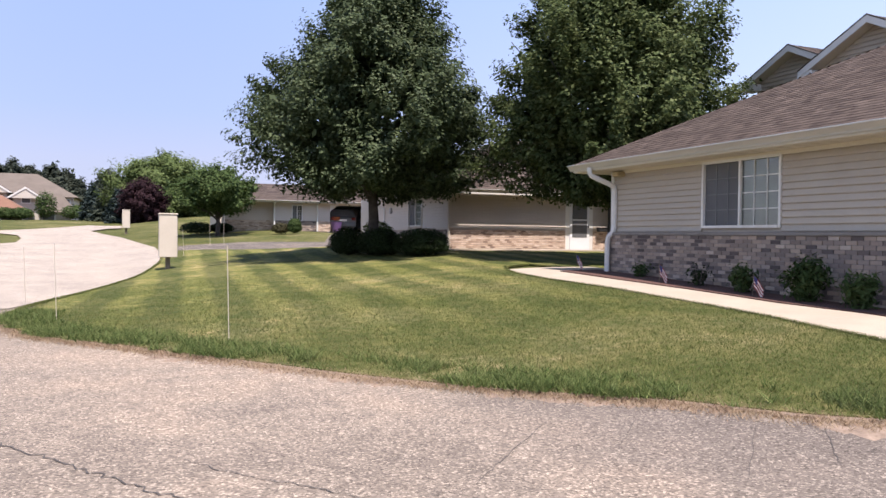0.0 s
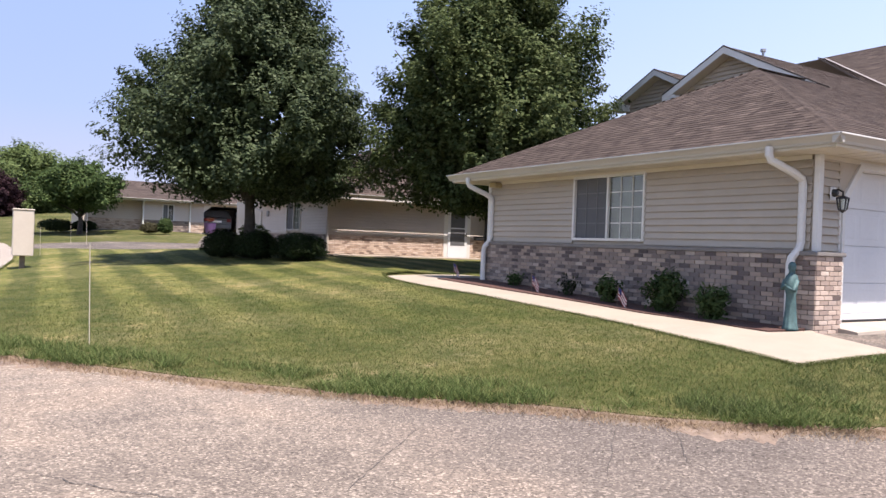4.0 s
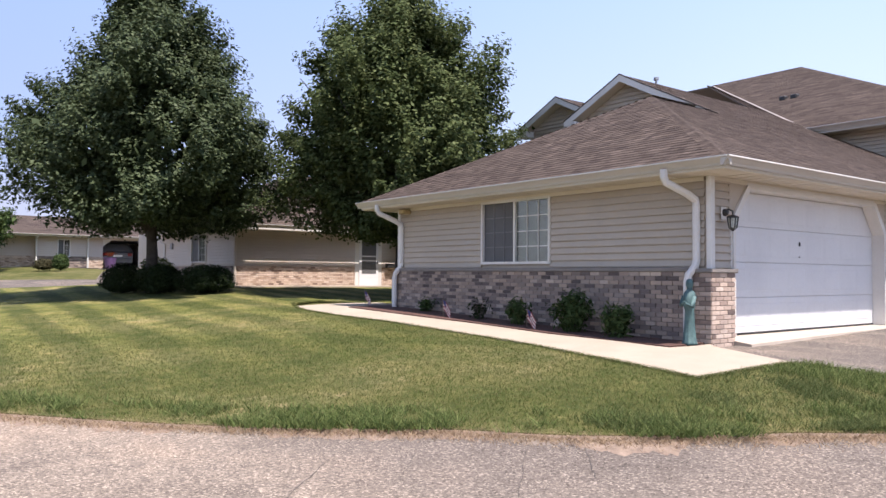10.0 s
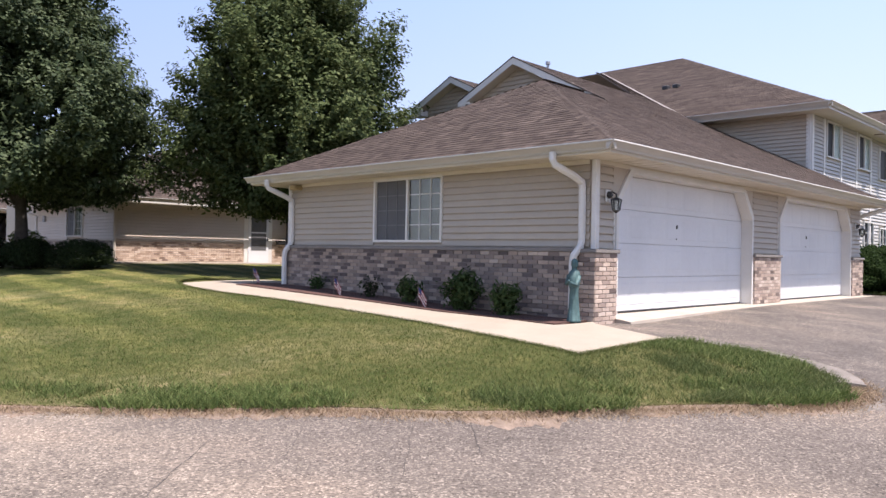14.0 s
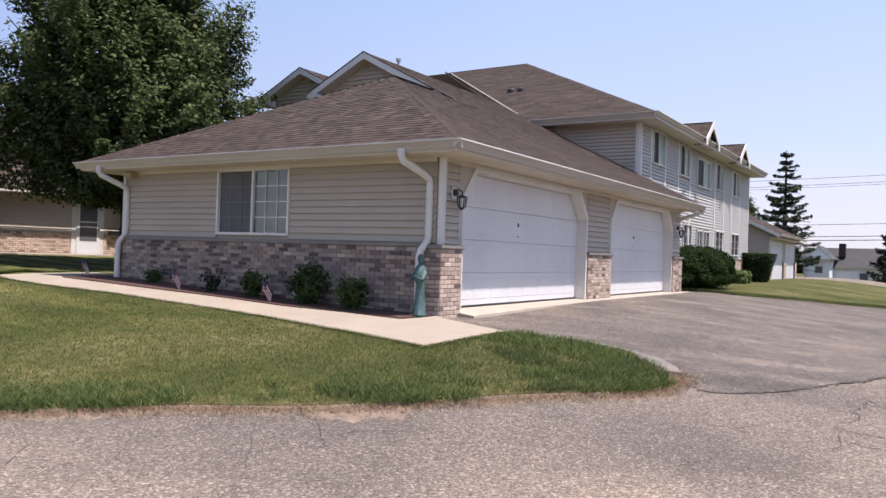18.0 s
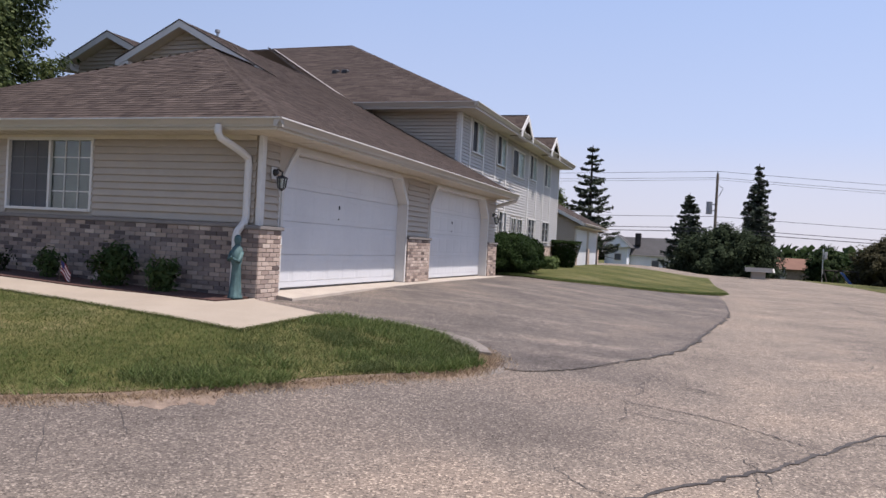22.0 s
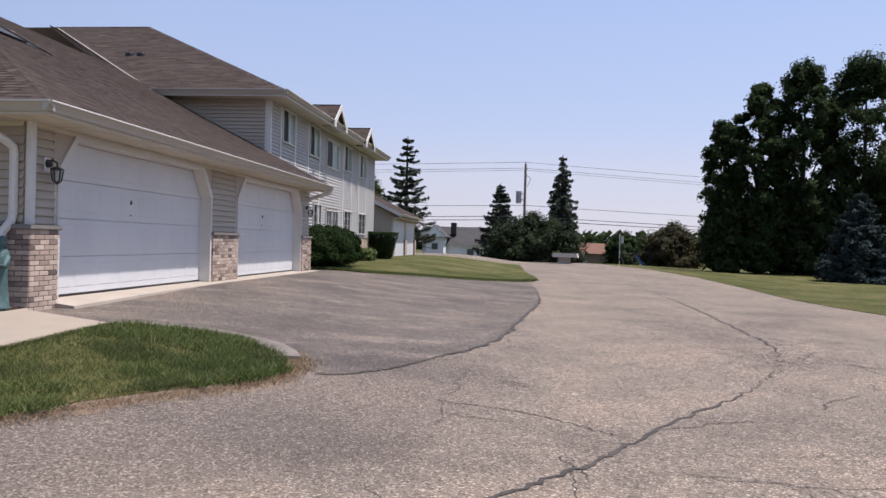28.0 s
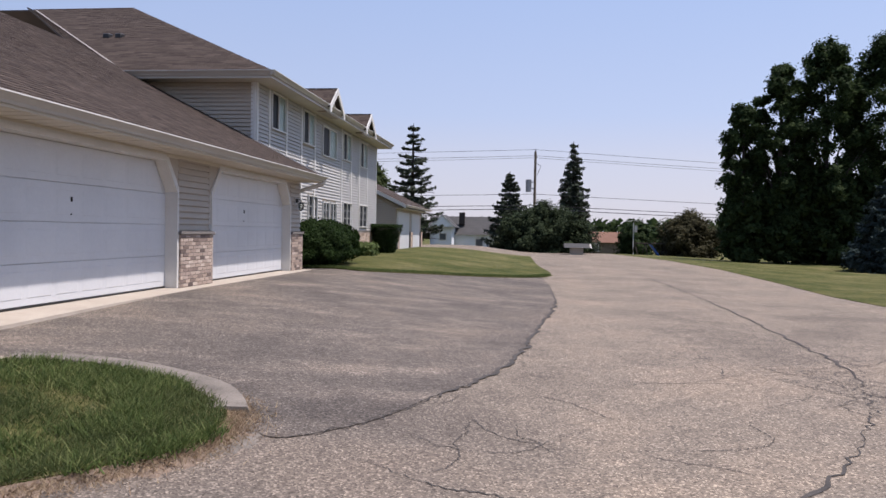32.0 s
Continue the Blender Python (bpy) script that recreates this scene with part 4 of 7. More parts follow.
# cross gables above the garage wing
def cross_gable(xf, yr, zr, half, xback, slope=0.485, ret=True, foot=None):
    """A small gable facing -x, with its ridge along x at yr."""
    zl = zr - slope * half
    A, Bq = (xf, yr, zr), (xback, yr, zr)
    Lp = [(xf, yr + half, zl), (xback, yr + half, zl), Bq, A]
    Rp = [(xf, yr - half, zl), A, Bq, (xback, yr - half, zl)]
    if foot is not None:
        Rp = [(xf, foot, splane(foot) + 0.004), A, Bq, (xback, foot, splane(foot) + 0.004)]
    roof(house, Lp, (1, 0, 0), 21)
    roof(house, Rp, (1, 0, 0), 22)
    wall = part("gable_wall", prism(bmesh.new(), [(xf + 0.34, yr - half + 0.3, zl - 0.6), (xf + 0.34, yr + half - 0.3, zl - 0.6), (xf + 0.34, yr + half - 0.3, zl + 0.1), (xf + 0.34, yr, zr - 0.16), (xf + 0.34, yr - half + 0.3, zl + 0.1)], (0.1, 0, 0)), m_siding, house)
    siding(wall, (xf + 0.335, yr + half - 0.3), (xf + 0.335, yr - half + 0.3), zl - 0.6, zr - 0.15, m_siding, (-1, 0), top=lambda u: zr - 0.2 - slope * abs(u - (half - 0.3)))
    for sg in (1, -1):
        ye, ze = yr + sg * half, zl
        if sg < 0 and foot is not None:
            ye, ze = foot + 0.05, splane(foot) + 0.03
        part("rake_board", prism(bmesh.new(), [(xf - 0.02, yr, zr), (xf - 0.02, ye, ze), (xf - 0.02, ye, ze - 0.17), (xf - 0.02, yr, zr - 0.17)], (0.03, 0, 0)), m_trim, house)
        part("rake_shingle", prism(bmesh.new(), [(xf - 0.03, yr, zr + 0.035), (xf - 0.03, ye, ze + 0.035), (xf - 0.03, ye, ze + 0.002), (xf - 0.03, yr, zr + 0.002)], (0.07, 0, 0)), m_deck, house)
        part("rake_soffit", prism(bmesh.new(), [(xf + 0.01, yr, zr - 0.155), (xf + 0.01, yr + sg * half, zl - 0.155), (xf + 0.34, yr + sg * half, zl - 0.155), (xf + 0.34, yr, zr - 0.155)], (0, 0, 0.02)), m_soffit, house)
    if ret:
        part("eave_return", boxes((xf - 0.01, yr + half - 0.42, zl - 0.22, xf + 0.4, yr + half + 0.02, zl - 0.02), bev=0.01), m_trim, house)


cross_gable(6.15, 6.61, 6.12, 1.95, 13.3, foot=3.7)
cross_gable(7.4, 10.08, 6.34, 1.7, 13.3)
part("gable_block", boxes((7.7, 5.0, 3.0, 13.0, 8.3, 5.2), (7.8, 8.9, 2.5, 13.0, 11.6, 5.6)), m_siding, house)
bm = bmesh.new()
tube(bm, [(7.7, 6.62, 6.0), (7.7, 6.62, 6.24)], 0.035)
tube(bm, [(7.7, 6.62, 6.24), (7.7, 6.62, 6.31)], 0.07)
part("roof_pipe", bm, m_galv, house)

# two-storey block
X2, Y2, XR, UZ = 13.42, 1.52, 29.7, 5.30
EX0, EX1, EY0 = 12.85, 30.4, 0.88
RX = (EX0 + EX1) / 2
RZ = UZ + 0.495 * (RX - EX0)
RY = EY0 + (RX - EX0)
part("upper_wall", boxes((X2 + 0.02, Y2 + 0.02, -0.1, XR - 0.02, 24, UZ - 0.1)), m_siding, house)
siding(house, (X2, 9.0), (X2, Y2 + 0.08), 3.2, UZ - 0.15, m_siding, (-1, 0), joined=True)
UW = ((14.55, 15.90, 3.98, 5.08), (17.65, 19.00, 3.92, 5.05), (20.0, 22.0, 3.75, 4.85), (23.0, 24.4, 3.88, 5.0), (26.1, 27.5, 3.85, 4.98), (18.3, 19.4, 1.15, 2.25), (20.15, 21.0, 1.2, 2.1), (21.15, 22.05, 1.2, 2.1), (23.1, 24.6, 1.2, 2.2), (26.0, 27.6, 1.2, 2.2))
siding(house, (X2, Y2), (XR, Y2), 1.06, UZ - 0.15, m_siding_sun, (0, -1), [(a - X2, b - X2, c, d) for a, b, c, d in UW], joined=True)
for a, b, c, d in UW:
    slider(house, (a, Y2 - 0.045), (b, Y2 - 0.045), c, d, (0, -1), 0, 1 if c > 3 else 3, both=True, pale=c > 3)
for x in (X2 + 0.06, 14.45, 16.0, 17.55, 19.1, 22.9, 24.5, 26.0, 27.6, XR - 0.06):
    part("trim_board", boxes((x - 0.065, Y2 - 0.045, 1.07, x + 0.065, Y2 + 0.01, UZ - 0.17), bev=0.006), m_trim, house)
part("corner_trim", boxes((X2 - 0.03, Y2 + 0.011, 3.45, X2 + 0.005, Y2 + 0.13, UZ - 0.17)), m_trim, house)
fb = part("brick_base", boxes((13.2, Y2 - 0.05, -0.2, XR, Y2 + 0.02, 1.02)), m_mortar, house)
bricks(fb, (13.2, Y2 - 0.05), (XR, Y2 - 0.05), -0.1, 1.02, (0, -1), m_brick, m_brick_t, single=False)
part("base_ledge", boxes((13.2, Y2 - 0.09, 1.02, XR + 0.02, Y2 + 0.0, 1.07)), m_cap, house)
UP_W = [(EX0, EY0, UZ), (EX0, 5.12, UZ), (RX - 0.1, 13.85, RZ - 0.05), (RX, 13.85, RZ), (RX, RY, RZ)]
UP_S = [(EX0, EY0, UZ), (RX, RY, RZ), (EX1, EY0, UZ)]
UP_E = [(EX1, EY0, UZ), (RX, RY, RZ), (RX, 16.0, RZ), (EX1, 16.0, UZ)]
for i, (pl, dr) in enumerate(((UP_W, (0, 1, 0)), (UP_S, (1, 0, 0)), (UP_E, (0, 1, 0)))):
    deck(house, pl)
    if i < 2:
        shingles(house, pl, dr, seed=31 + i, tab=0.4)
part("upper_soffit", boxes((EX0 + 0.02, EY0 + 0.02, UZ - 0.19, X2, 5.4, UZ - 0.17), (X2, EY0 + 0.02, UZ - 0.19, EX1 - 0.02, Y2, UZ - 0.17)), m_soffit, house)
part("upper_fascia", boxes((EX0, EY0, UZ - 0.19, EX0 + 0.02, 5.15, UZ - 0.06), (EX0 + 0.02, EY0, UZ - 0.19, EX1, EY0 + 0.02, UZ - 0.06), (EX1 - 0.02, EY0 + 0.02, UZ - 0.19, EX1, 6, UZ - 0.06)), m_gutter, house)
gutter(house, (EX0, EY0 - 0.1), (EX0, 5.1), (-1, 0), UZ)
gutter(house, (EX0 - 0.11, EY0), (EX1, EY0), (0, -1), UZ + 0.0005)
cap_course(house, (EX0, EY0, UZ), (RX, RY, RZ), (1, -1, 0), 60)
cap_course(house, (RX, 13.8, RZ), (RX, RY, RZ), (1, 0, 0), 20)
cap_course(house, (EX1, EY0, UZ), (RX, RY, RZ), (1, 1, 0), 60)
# metal valley
v0, v1 = Vector((EX0, 5.13, splane(5.13) + 0.035)), Vector((21.3, 13.53, splane(13.53) + 0.035))
s = Vector((0.7, -0.7, 0)) * 0.035
part("valley_flashing", prism(bmesh.new(), [v0 - s, v1 - s, v1 + s, v0 + s], (0, 0, 0.012)), m_flash, house)
# twin roof vents
for y in (7.45, 7.87):
    x = 16.8
    z = UZ + 0.495 * (x - EX0)
    part("roof_vent", boxes((x - 0.12, y - 0.12, z - 0.05, x + 0.15, y + 0.12, z + 0.12), bev=0.03), m_black, house, "small black box vent")


def dormer(xc, half, zr):
    """An eyebrow gable over the front eave, facing -y."""
    zl = zr - 0.75 * half
    for sg in (1, -1):
        pl = [(xc, EY0 - 0.15, zr), (xc + sg * half, EY0 - 0.15, zl), (xc + sg * half, EY0 + 2.0, zl), (xc, EY0 + 2.0, zr)]
        roof(house, pl, (0, 1, 0), 41)
        part("rake_board", prism(bmesh.new(), [(xc, EY0 - 0.18, zr + 0.03), (xc + sg * half, EY0 - 0.18, zl + 0.03), (xc + sg * (half + 0.05), EY0 - 0.18, zl - 0.22), (xc + sg * (half - 0.16), EY0 - 0.18, zl - 0.22), (xc + sg * (half - 0.16), EY0 - 0.18, zl - 0.06), (xc, EY0 - 0.18, zr - 0.19)], (0, 0.04, 0)), m_trim, house)
    part("dormer_face", prism(bmesh.new(), [(xc - half * 0.9, EY0 + 0.03, zl - 0.2), (xc + half * 0.9, EY0 + 0.03, zl - 0.2), (xc, EY0 + 0.03, zr - 0.1)], (0, 0.3, 0)), m_siding, house)


dormer(19.2, 0.95, 5.98)
dormer(24.8, 0.95, 5.95)

# farther garage wing of the same row
wing = thing("garage_wing", "beige single-storey garage wing with gabled roof", "garage")
wing.location = (2.9, 1.0, 0.08)
part("wall", boxes((33.0, 0.6, -0.2, 42.5, 8.0, 2.45)), m_siding, wing)
siding(wing, (32.99, 8.0), (32.99, 0.6), 0.0, 4.2, m_siding, (-1, 0), joined=True, top=lambda u: 4.25 - 0.475 * abs(u - 3.7))
part("gable", prism(bmesh.new(), [(33.0, 0.2, 2.3), (33.0, 8.4, 2.3), (33.0, 4.3, 4.25)], (9.5, 0, 0)), m_siding, wing)
WG1 = [(32.6, 0.0, 2.45), (42.9, 0.0, 2.45), (42.9, 4.3, 4.5), (32.6, 4.3, 4.5)]
WG2 = [(32.6, 8.6, 2.45), (32.6, 4.3, 4.5), (42.9, 4.3, 4.5), (42.9, 8.6, 2.45)]
deck(wing, WG1)
deck(wing, WG2)
shingles(wing, WG1, (1, 0, 0), seed=51, tab=0.5, expo=0.2)
part("rake_soffit", prism(bmesh.new(), [(32.62, 0.02, 2.30), (32.62, 4.3, 4.34), (33.0, 4.3, 4.34), (33.0, 0.02, 2.30)], (0, 0, 0.02)), m_soffit, wing)
part("rake_board", prism(bmesh.new(), [(32.58, 0.0, 2.48), (32.58, 4.3, 4.53), (32.58, 4.3, 4.33), (32.58, 0.0, 2.28)], (0.04, 0, 0)), m_trim, wing)
gutter(wing, (32.6, 0.0), (42.9, 0.0), (0, -1), 2.45)
part("soffit", boxes((32.62, 0.02, 2.26, 42.88, 0.6, 2.28)), m_soffit, wing)
for x0, x1 in ((33.6, 37.4), (38.4, 41.8)):
    part("garage_door", boxes((x0, 0.56, -0.1, x1, 0.598, 2.1), bev=0.01), m_white, wing)
for x0, x1 in ((33.0, 33.5), (37.5, 38.3), (41.9, 42.5)):
    p = part("brick_pier", boxes((x0, 0.48, -0.2, x1, 0.598, 0.95)), m_mortar, wing)
    bricks(p, (x0, 0.48), (x1, 0.48), -0.1, 0.95, (0, -1), m_brick, m_brick_t, single=False)
downspout(wing, [(32.75, -0.05, 2.36), (32.85, 0.3, 2.2), (32.95, 0.5, 2.1), (32.95, 0.5, 0.1)], 0.04)

# ---------------------------------------------------------------- plants
def leaves(name, pts, size, mat, parent, seed=1, up=0.25, long=1.0, face=None):
    """Many small leaf blades at the given points, one mesh."""
    rng = np.random.default_rng(seed)
    n = len(pts)
    nrm = rng.normal(size=(n, 3))
    if face is None:
        nrm[:, 2] = np.abs(nrm[:, 2]) + up
    else:
        nrm = nrm * 0.42 + face
    nrm /= np.linalg.norm(nrm, axis=1)[:, None]
    t = np.cross(nrm, rng.normal(size=(n, 3)))
    t /= np.linalg.norm(t, axis=1)[:, None] + 1e-9
    b = np.cross(nrm, t)
    s = size * (0.6 + 0.8 * rng.random(n))[:, None]
    t, b = t * s * long, b * s * 0.62
    v = np.stack([pts - t, pts + b * 0.9 - t * 0.1, pts + t, pts - b * 0.9 - t * 0.1], 1).reshape(-1, 3)
    me = bpy.data.meshes.new(name)
    me.vertices.add(4 * n)
    me.vertices.foreach_set("co", v.ravel())
    me.loops.add(4 * n)
    me.loops.foreach_set("vertex_index", np.arange(4 * n))
    me.polygons.add(n)
    me.polygons.foreach_set("loop_start", np.arange(0, 4 * n, 4))
    me.polygons.foreach_set("loop_total", np.full(n, 4))
    me.update()
    me.materials.append(mat)
    ob = new(name, me)
    ob.parent = parent
    ob["kind"] = "stuff"
    return ob


def crown_points(rng, profile, z0, z1, rx, ry, clumps, per, spread, inner=0.35, lumpy=1.0):
    """Sprays of leaves through a crown whose radius at height h (0 to 1) is profile(h); gives points and leaf directions."""
    out, face = [], []
    k = 0
    ph = rng.random(4) * 6.3
    while k < clumps:
        h = rng.random()
        p = profile(h)
        if rng.random() > p + 0.12:
            continue
        a = rng.random() * 2 * math.pi
        lump = 1 + lumpy * (0.09 * math.sin(3 * a + 7 * h + ph[0]) + 0.09 * math.sin(5 * a - 11 * h + ph[1]) + 0.06 * math.sin(9 * a + 19 * h + ph[2]))
        r = 1 - inner * rng.random() ** 1.7
        ex, ey = max(rx * p * lump - spread * 0.8, 0.12), max(ry * p * lump - spread * 0.8, 0.12)
        c = np.array([ex * r * math.cos(a), ey * r * math.sin(a), z0 + (z1 - spread * 0.8 - z0) * h])
        m = int(per * (0.6 + 0.8 * rng.random()))
        up = 0.25 + 0.9 * h
        ax = np.array([math.cos(a), math.sin(a), up])
        ax /= np.linalg.norm(ax)
        d = rng.normal(size=(m, 3))
        d *= (spread * (0.45 + 0.55 * rng.random()) * rng.random(m) ** 0.45 / (np.linalg.norm(d, axis=1) + 1e-9))[:, None]
        along = d @ ax
        d = d * 0.72 + np.outer(along, ax) * 0.75
        out.append(c + d)
        nd = d / (spread + 1e-9) * 0.9 + np.array([0.25 * ax[0], 0.25 * ax[1], 0.75])
        face.append(nd)
        k += 1
    return np.concatenate(out), np.concatenate(face)


def lobed_points(rng, profile, z0, z1, rx, ry, lobes, per):
    """A crown of separate rounded boughs with sky between them."""
    out, face = [], []
    for k in range(lobes):
        h = (k + rng.random()) / lobes
        p = profile(h)
        a = k * 2.4 + rng.random()
        size = (0.24 + 0.20 * rng.random()) * (0.6 * rx + 1.0)
        r = max(0.0, rx * p - size * 0.8) * (0.45 + 0.55 * rng.random() ** 0.5)
        c = np.array([r * math.cos(a), r * math.sin(a) * ry / rx, min(z0 + (z1 - z0) * h, z1 - size * 0.6)])
        for j in range(13):
            d = rng.normal(size=3)
            d /= np.linalg.norm(d)
            cc = c + d * size * np.array([1, 1, 0.7]) * (0.5 + 0.5 * rng.random())
            n = int(per / 13 * (0.6 + 0.8 * rng.random()))
            q = rng.normal(size=(n, 3)) * size * 0.17
            out.append(cc + q)
            face.append(np.tile(d * 0.6 + np.array([0, 0, 0.6]), (n, 1)) + q * 0.3)
    return np.concatenate(out), np.concatenate(face)


def limbs(rng, base_z, h_trunk, top, reach, n, r0):
    bm = bmesh.new()
    tube(bm, [(0, 0, base_z - 0.25), (0, 0, base_z + 0.15), (0.03, 0.02, h_trunk * 0.6), (0.0, 0.05, h_trunk), (0.05, 0, (h_trunk + top) / 2), (0, 0.04, top)], [r0 * 1.45, r0 * 1.1, r0, r0 * 0.85, r0 * 0.45, r0 * 0.08], 12)
    for i in range(n):
        a = 2 * math.pi * i / n + rng.random() * 0.6
        z = h_trunk * (0.8 + 0.35 * rng.random())
        rr = reach * (0.55 + 0.45 * rng.random())
        e = z + (top - z) * (0.25 + 0.45 * rng.random())
        tube(bm, [(0, 0, z), (rr * 0.3 * math.cos(a), rr * 0.3 * math.sin(a), z + (e - z) * 0.45), (rr * math.cos(a), rr * math.sin(a), e)], [r0 * 0.5, r0 * 0.32, r0 * 0.08], 7)
    return bm


def leafy_tree(name, label, at, z1, rx, ry, z_crown, profile, clumps, per, size, mat, seed, r0=0.16, spread=0.6, h_trunk=2.0, category="tree", inner=0.45, lumpy=1.0, lobes=0):
    rng = np.random.default_rng(seed)
    t = thing(name, label, category)
    x, y = at
    z = float(ground_z(x, y))
    t.location = (x, y, z)
    part("trunk", limbs(rng, 0.0, h_trunk, z1 - z - 1.2, min(rx, ry) * 0.85, 9, r0), m_bark, t, smooth=True)
    pts, face = crown_points(rng, profile, z_crown - z, z1 - z, rx, ry, clumps, per, spread, inner, lumpy)
    if lobes:
        pts, face = lobed_points(rng, profile, z_crown - z, z1 - z, rx, ry, lobes, clumps)
    leaves("crown", pts, size, mat, t, seed, face=face)
    core, face = crown_points(rng, profile, z_crown - z + 0.25, (z1 - z - 0.6) * (0.5 if lobes else 1.0), rx * 0.76, ry * 0.76, max(40, clumps // 3), 20, spread, 0.6, lumpy)
    leaves("inner_leaves", core, size * 2.2, mat, t, seed + 1)
    return t


def ovate(h):
    """Broad near the foot, drawn to a blunt point."""
    return float(np.interp(h, [0, 0.05, 0.14, 0.28, 0.45, 0.62, 0.75, 0.86, 0.95, 1.0], [0.62, 0.86, 0.98, 1.0, 0.86, 0.64, 0.49, 0.35, 0.2, 0.06]))


def oval(h):
    return float(np.interp(h, [0, 0.05, 0.14, 0.3, 0.5, 0.65, 0.8, 0.9, 1.0], [0.5, 0.74, 0.92, 1.0, 0.95, 0.82, 0.6, 0.4, 0.08]))


def dome(h):
    return math.sqrt(max(0.0, 1 - (1.9 * (h - 0.42)) ** 2)) if 0 < h < 0.95 else 0.15


def column(h):
    """Full from the ground up, rounded at the top."""
    return float(np.interp(h, [0, 0.1, 0.35, 0.6, 0.8, 0.92, 1.0], [0.92, 1.0, 0.95, 0.98, 0.85, 0.55, 0.1]))


def spruce(name, label, at, z1, r, mat, seed, levels=20, per=26, size=0.3, droop=0.35, gappy=0.0, z_base=None, lean=0.0):
    """A conifer: whorls of drooping boughs hung with needles."""
    rng = np.random.default_rng(seed)
    t = thing(name, label, "conifer")
    x, y = at
    z = float(ground_z(x, y)) if z_base is None else z_base
    t.location = (x, y, z)
    H = z1 - z
    bm = bmesh.new()
    tube(bm, [(0, 0, -0.2), (lean * 0.3, 0, H * 0.5), (lean, 0, H * 0.985)], [0.026 * H, 0.015 * H, 0.003 * H], 8)
    out, face = [], []
    for i in range(levels):
        h = 0.07 + 0.92 * (i / levels) ** 0.92
        rr = r * (1 - h) ** 0.8 + 0.05 * r
        nb = max(5, int(9 * (1 - h) + 5))
        for k in range(nb):
            if rng.random() < gappy:
                continue
            a = 2 * math.pi * (k + 0.8 * rng.random()) / nb
            L = rr * (0.6 + 0.5 * rng.random())
            m = int(per * (0.3 + 0.7 * (1 - h)))
            u = rng.random(m) ** 0.6
            side = rng.normal(size=m) * 0.2 * L * (1.2 - u)
            hang = -np.abs(rng.normal(size=m)) * (0.05 + 0.5 * droop) * 0.28 * L
            zz = H * h + rng.normal() * 0.012 * H - droop * L * u + (0.25 + 0.25 * droop) * L * u ** 2.2 + hang
            ca, sa = math.cos(a), math.sin(a)
            out.append(np.stack([lean * h + L * u * ca - side * sa, L * u * sa + side * ca, zz], 1))
            face.append(np.tile((0.3 * ca, 0.3 * sa, 0.8), (m, 1)))
            tube(bm, [(lean * h, 0, H * h), (lean * h + L * 0.95 * ca, L * 0.95 * sa, H * h - droop * L * 0.6)], [0.005 * H, 0.0015 * H], 4)
    part("trunk", bm, m_bark, t)
    leaves("bough_needles", np.concatenate(out), size, mat, t, seed, long=1.5, face=np.concatenate(face))
    return t


def shrub(name, label, at, rx, ry, h, mat, n, size, seed, shape="mound", category="shrub", group="", long=1.0):
    rng = np.random.default_rng(seed)
    t = thing(name, label, category, group)
    x, y = at
    z = float(ground_z(x, y)) + 0.04
    t.location = (x, y, z)
    bm = bmesh.new()
    for i in range(7):
        a = i * 0.9 + rng.random()
        tube(bm, [(0.02 * math.cos(a), 0.02 * math.sin(a), -0.05), (rx * 0.45 * math.cos(a), ry * 0.45 * math.sin(a), h * 0.55), (rx * 0.75 * math.cos(a), ry * 0.75 * math.sin(a), h * 0.85)], [0.014, 0.01, 0.004], 5)
    part("stems", bm, m_bark, t)
    d = rng.normal(size=(n, 3))
    d /= np.linalg.norm(d, axis=1)[:, None]
    rad = 1 - 0.45 * rng.random(n) ** 2
    az = np.arctan2(d[:, 1], d[:, 0])
    lump = 1 + 0.07 * np.sin(5 * az + seed) + 0.06 * np.sin(9 * az + 6 * d[:, 2])
    if shape == "mound":
        pts = np.stack([rx * d[:, 0] * rad * lump, ry * d[:, 1] * rad * lump, h * 0.5 + h * 0.5 * d[:, 2] * rad * lump], 1)
        pts[:, 2] = np.maximum(pts[:, 2], 0.02)
        low = pts[:, 2] < 0.35 * h
        f = 0.55 + 0.45 * rng.random(n)
        pts[low, 0] *= (1 + 0.25 * f)[low]
        pts[low, 1] *= (1 + 0.25 * f)[low]
    elif shape == "loose":
        stem = rng.integers(0, 26, n)
        sa = rng.random(26) * 2 * math.pi
        sr = rng.random(26) ** 0.5
        sh = h * (1.08 - 0.35 * sr) * (0.8 + 0.35 * rng.random(26))
        u = rng.random(n) ** 0.6
        q = (0.25 + 0.75 * u) * sr[stem]
        pts = np.stack([rx * q * np.cos(sa[stem]), ry * q * np.sin(sa[stem]), sh[stem] * u], 1) + rng.normal(size=(n, 3)) * 0.045
        pts[:, 2] = np.maximum(pts[:, 2], 0.02)
    elif shape == "vase":
        zz = rng.random(n)
        edge = rng.random(n) ** 0.25
        w = 0.55 + 0.45 * zz
        top = rng.random(n) < 0.3
        zz = np.where(top, 0.94 + 0.06 * rng.random(n), zz)
        pts = np.stack([rx * w * edge * np.cos(az), ry * w * edge * np.sin(az), h * zz], 1)
    else:
        pts = np.stack([rx * d[:, 0] * rad, ry * d[:, 1] * rad, h * rng.random(n) ** 0.8], 1)
    pts += rng.normal(size=(n, 3)) * size * 0.5
    fc = pts - np.array([0, 0, h * 0.4])
    fc = fc / (np.linalg.norm(fc, axis=1)[:, None] + 1e-6) * 0.6 + np.array([0, 0, 0.35])
    leaves("foliage", pts, size, mat, t, seed, face=fc, long=long)
    return t


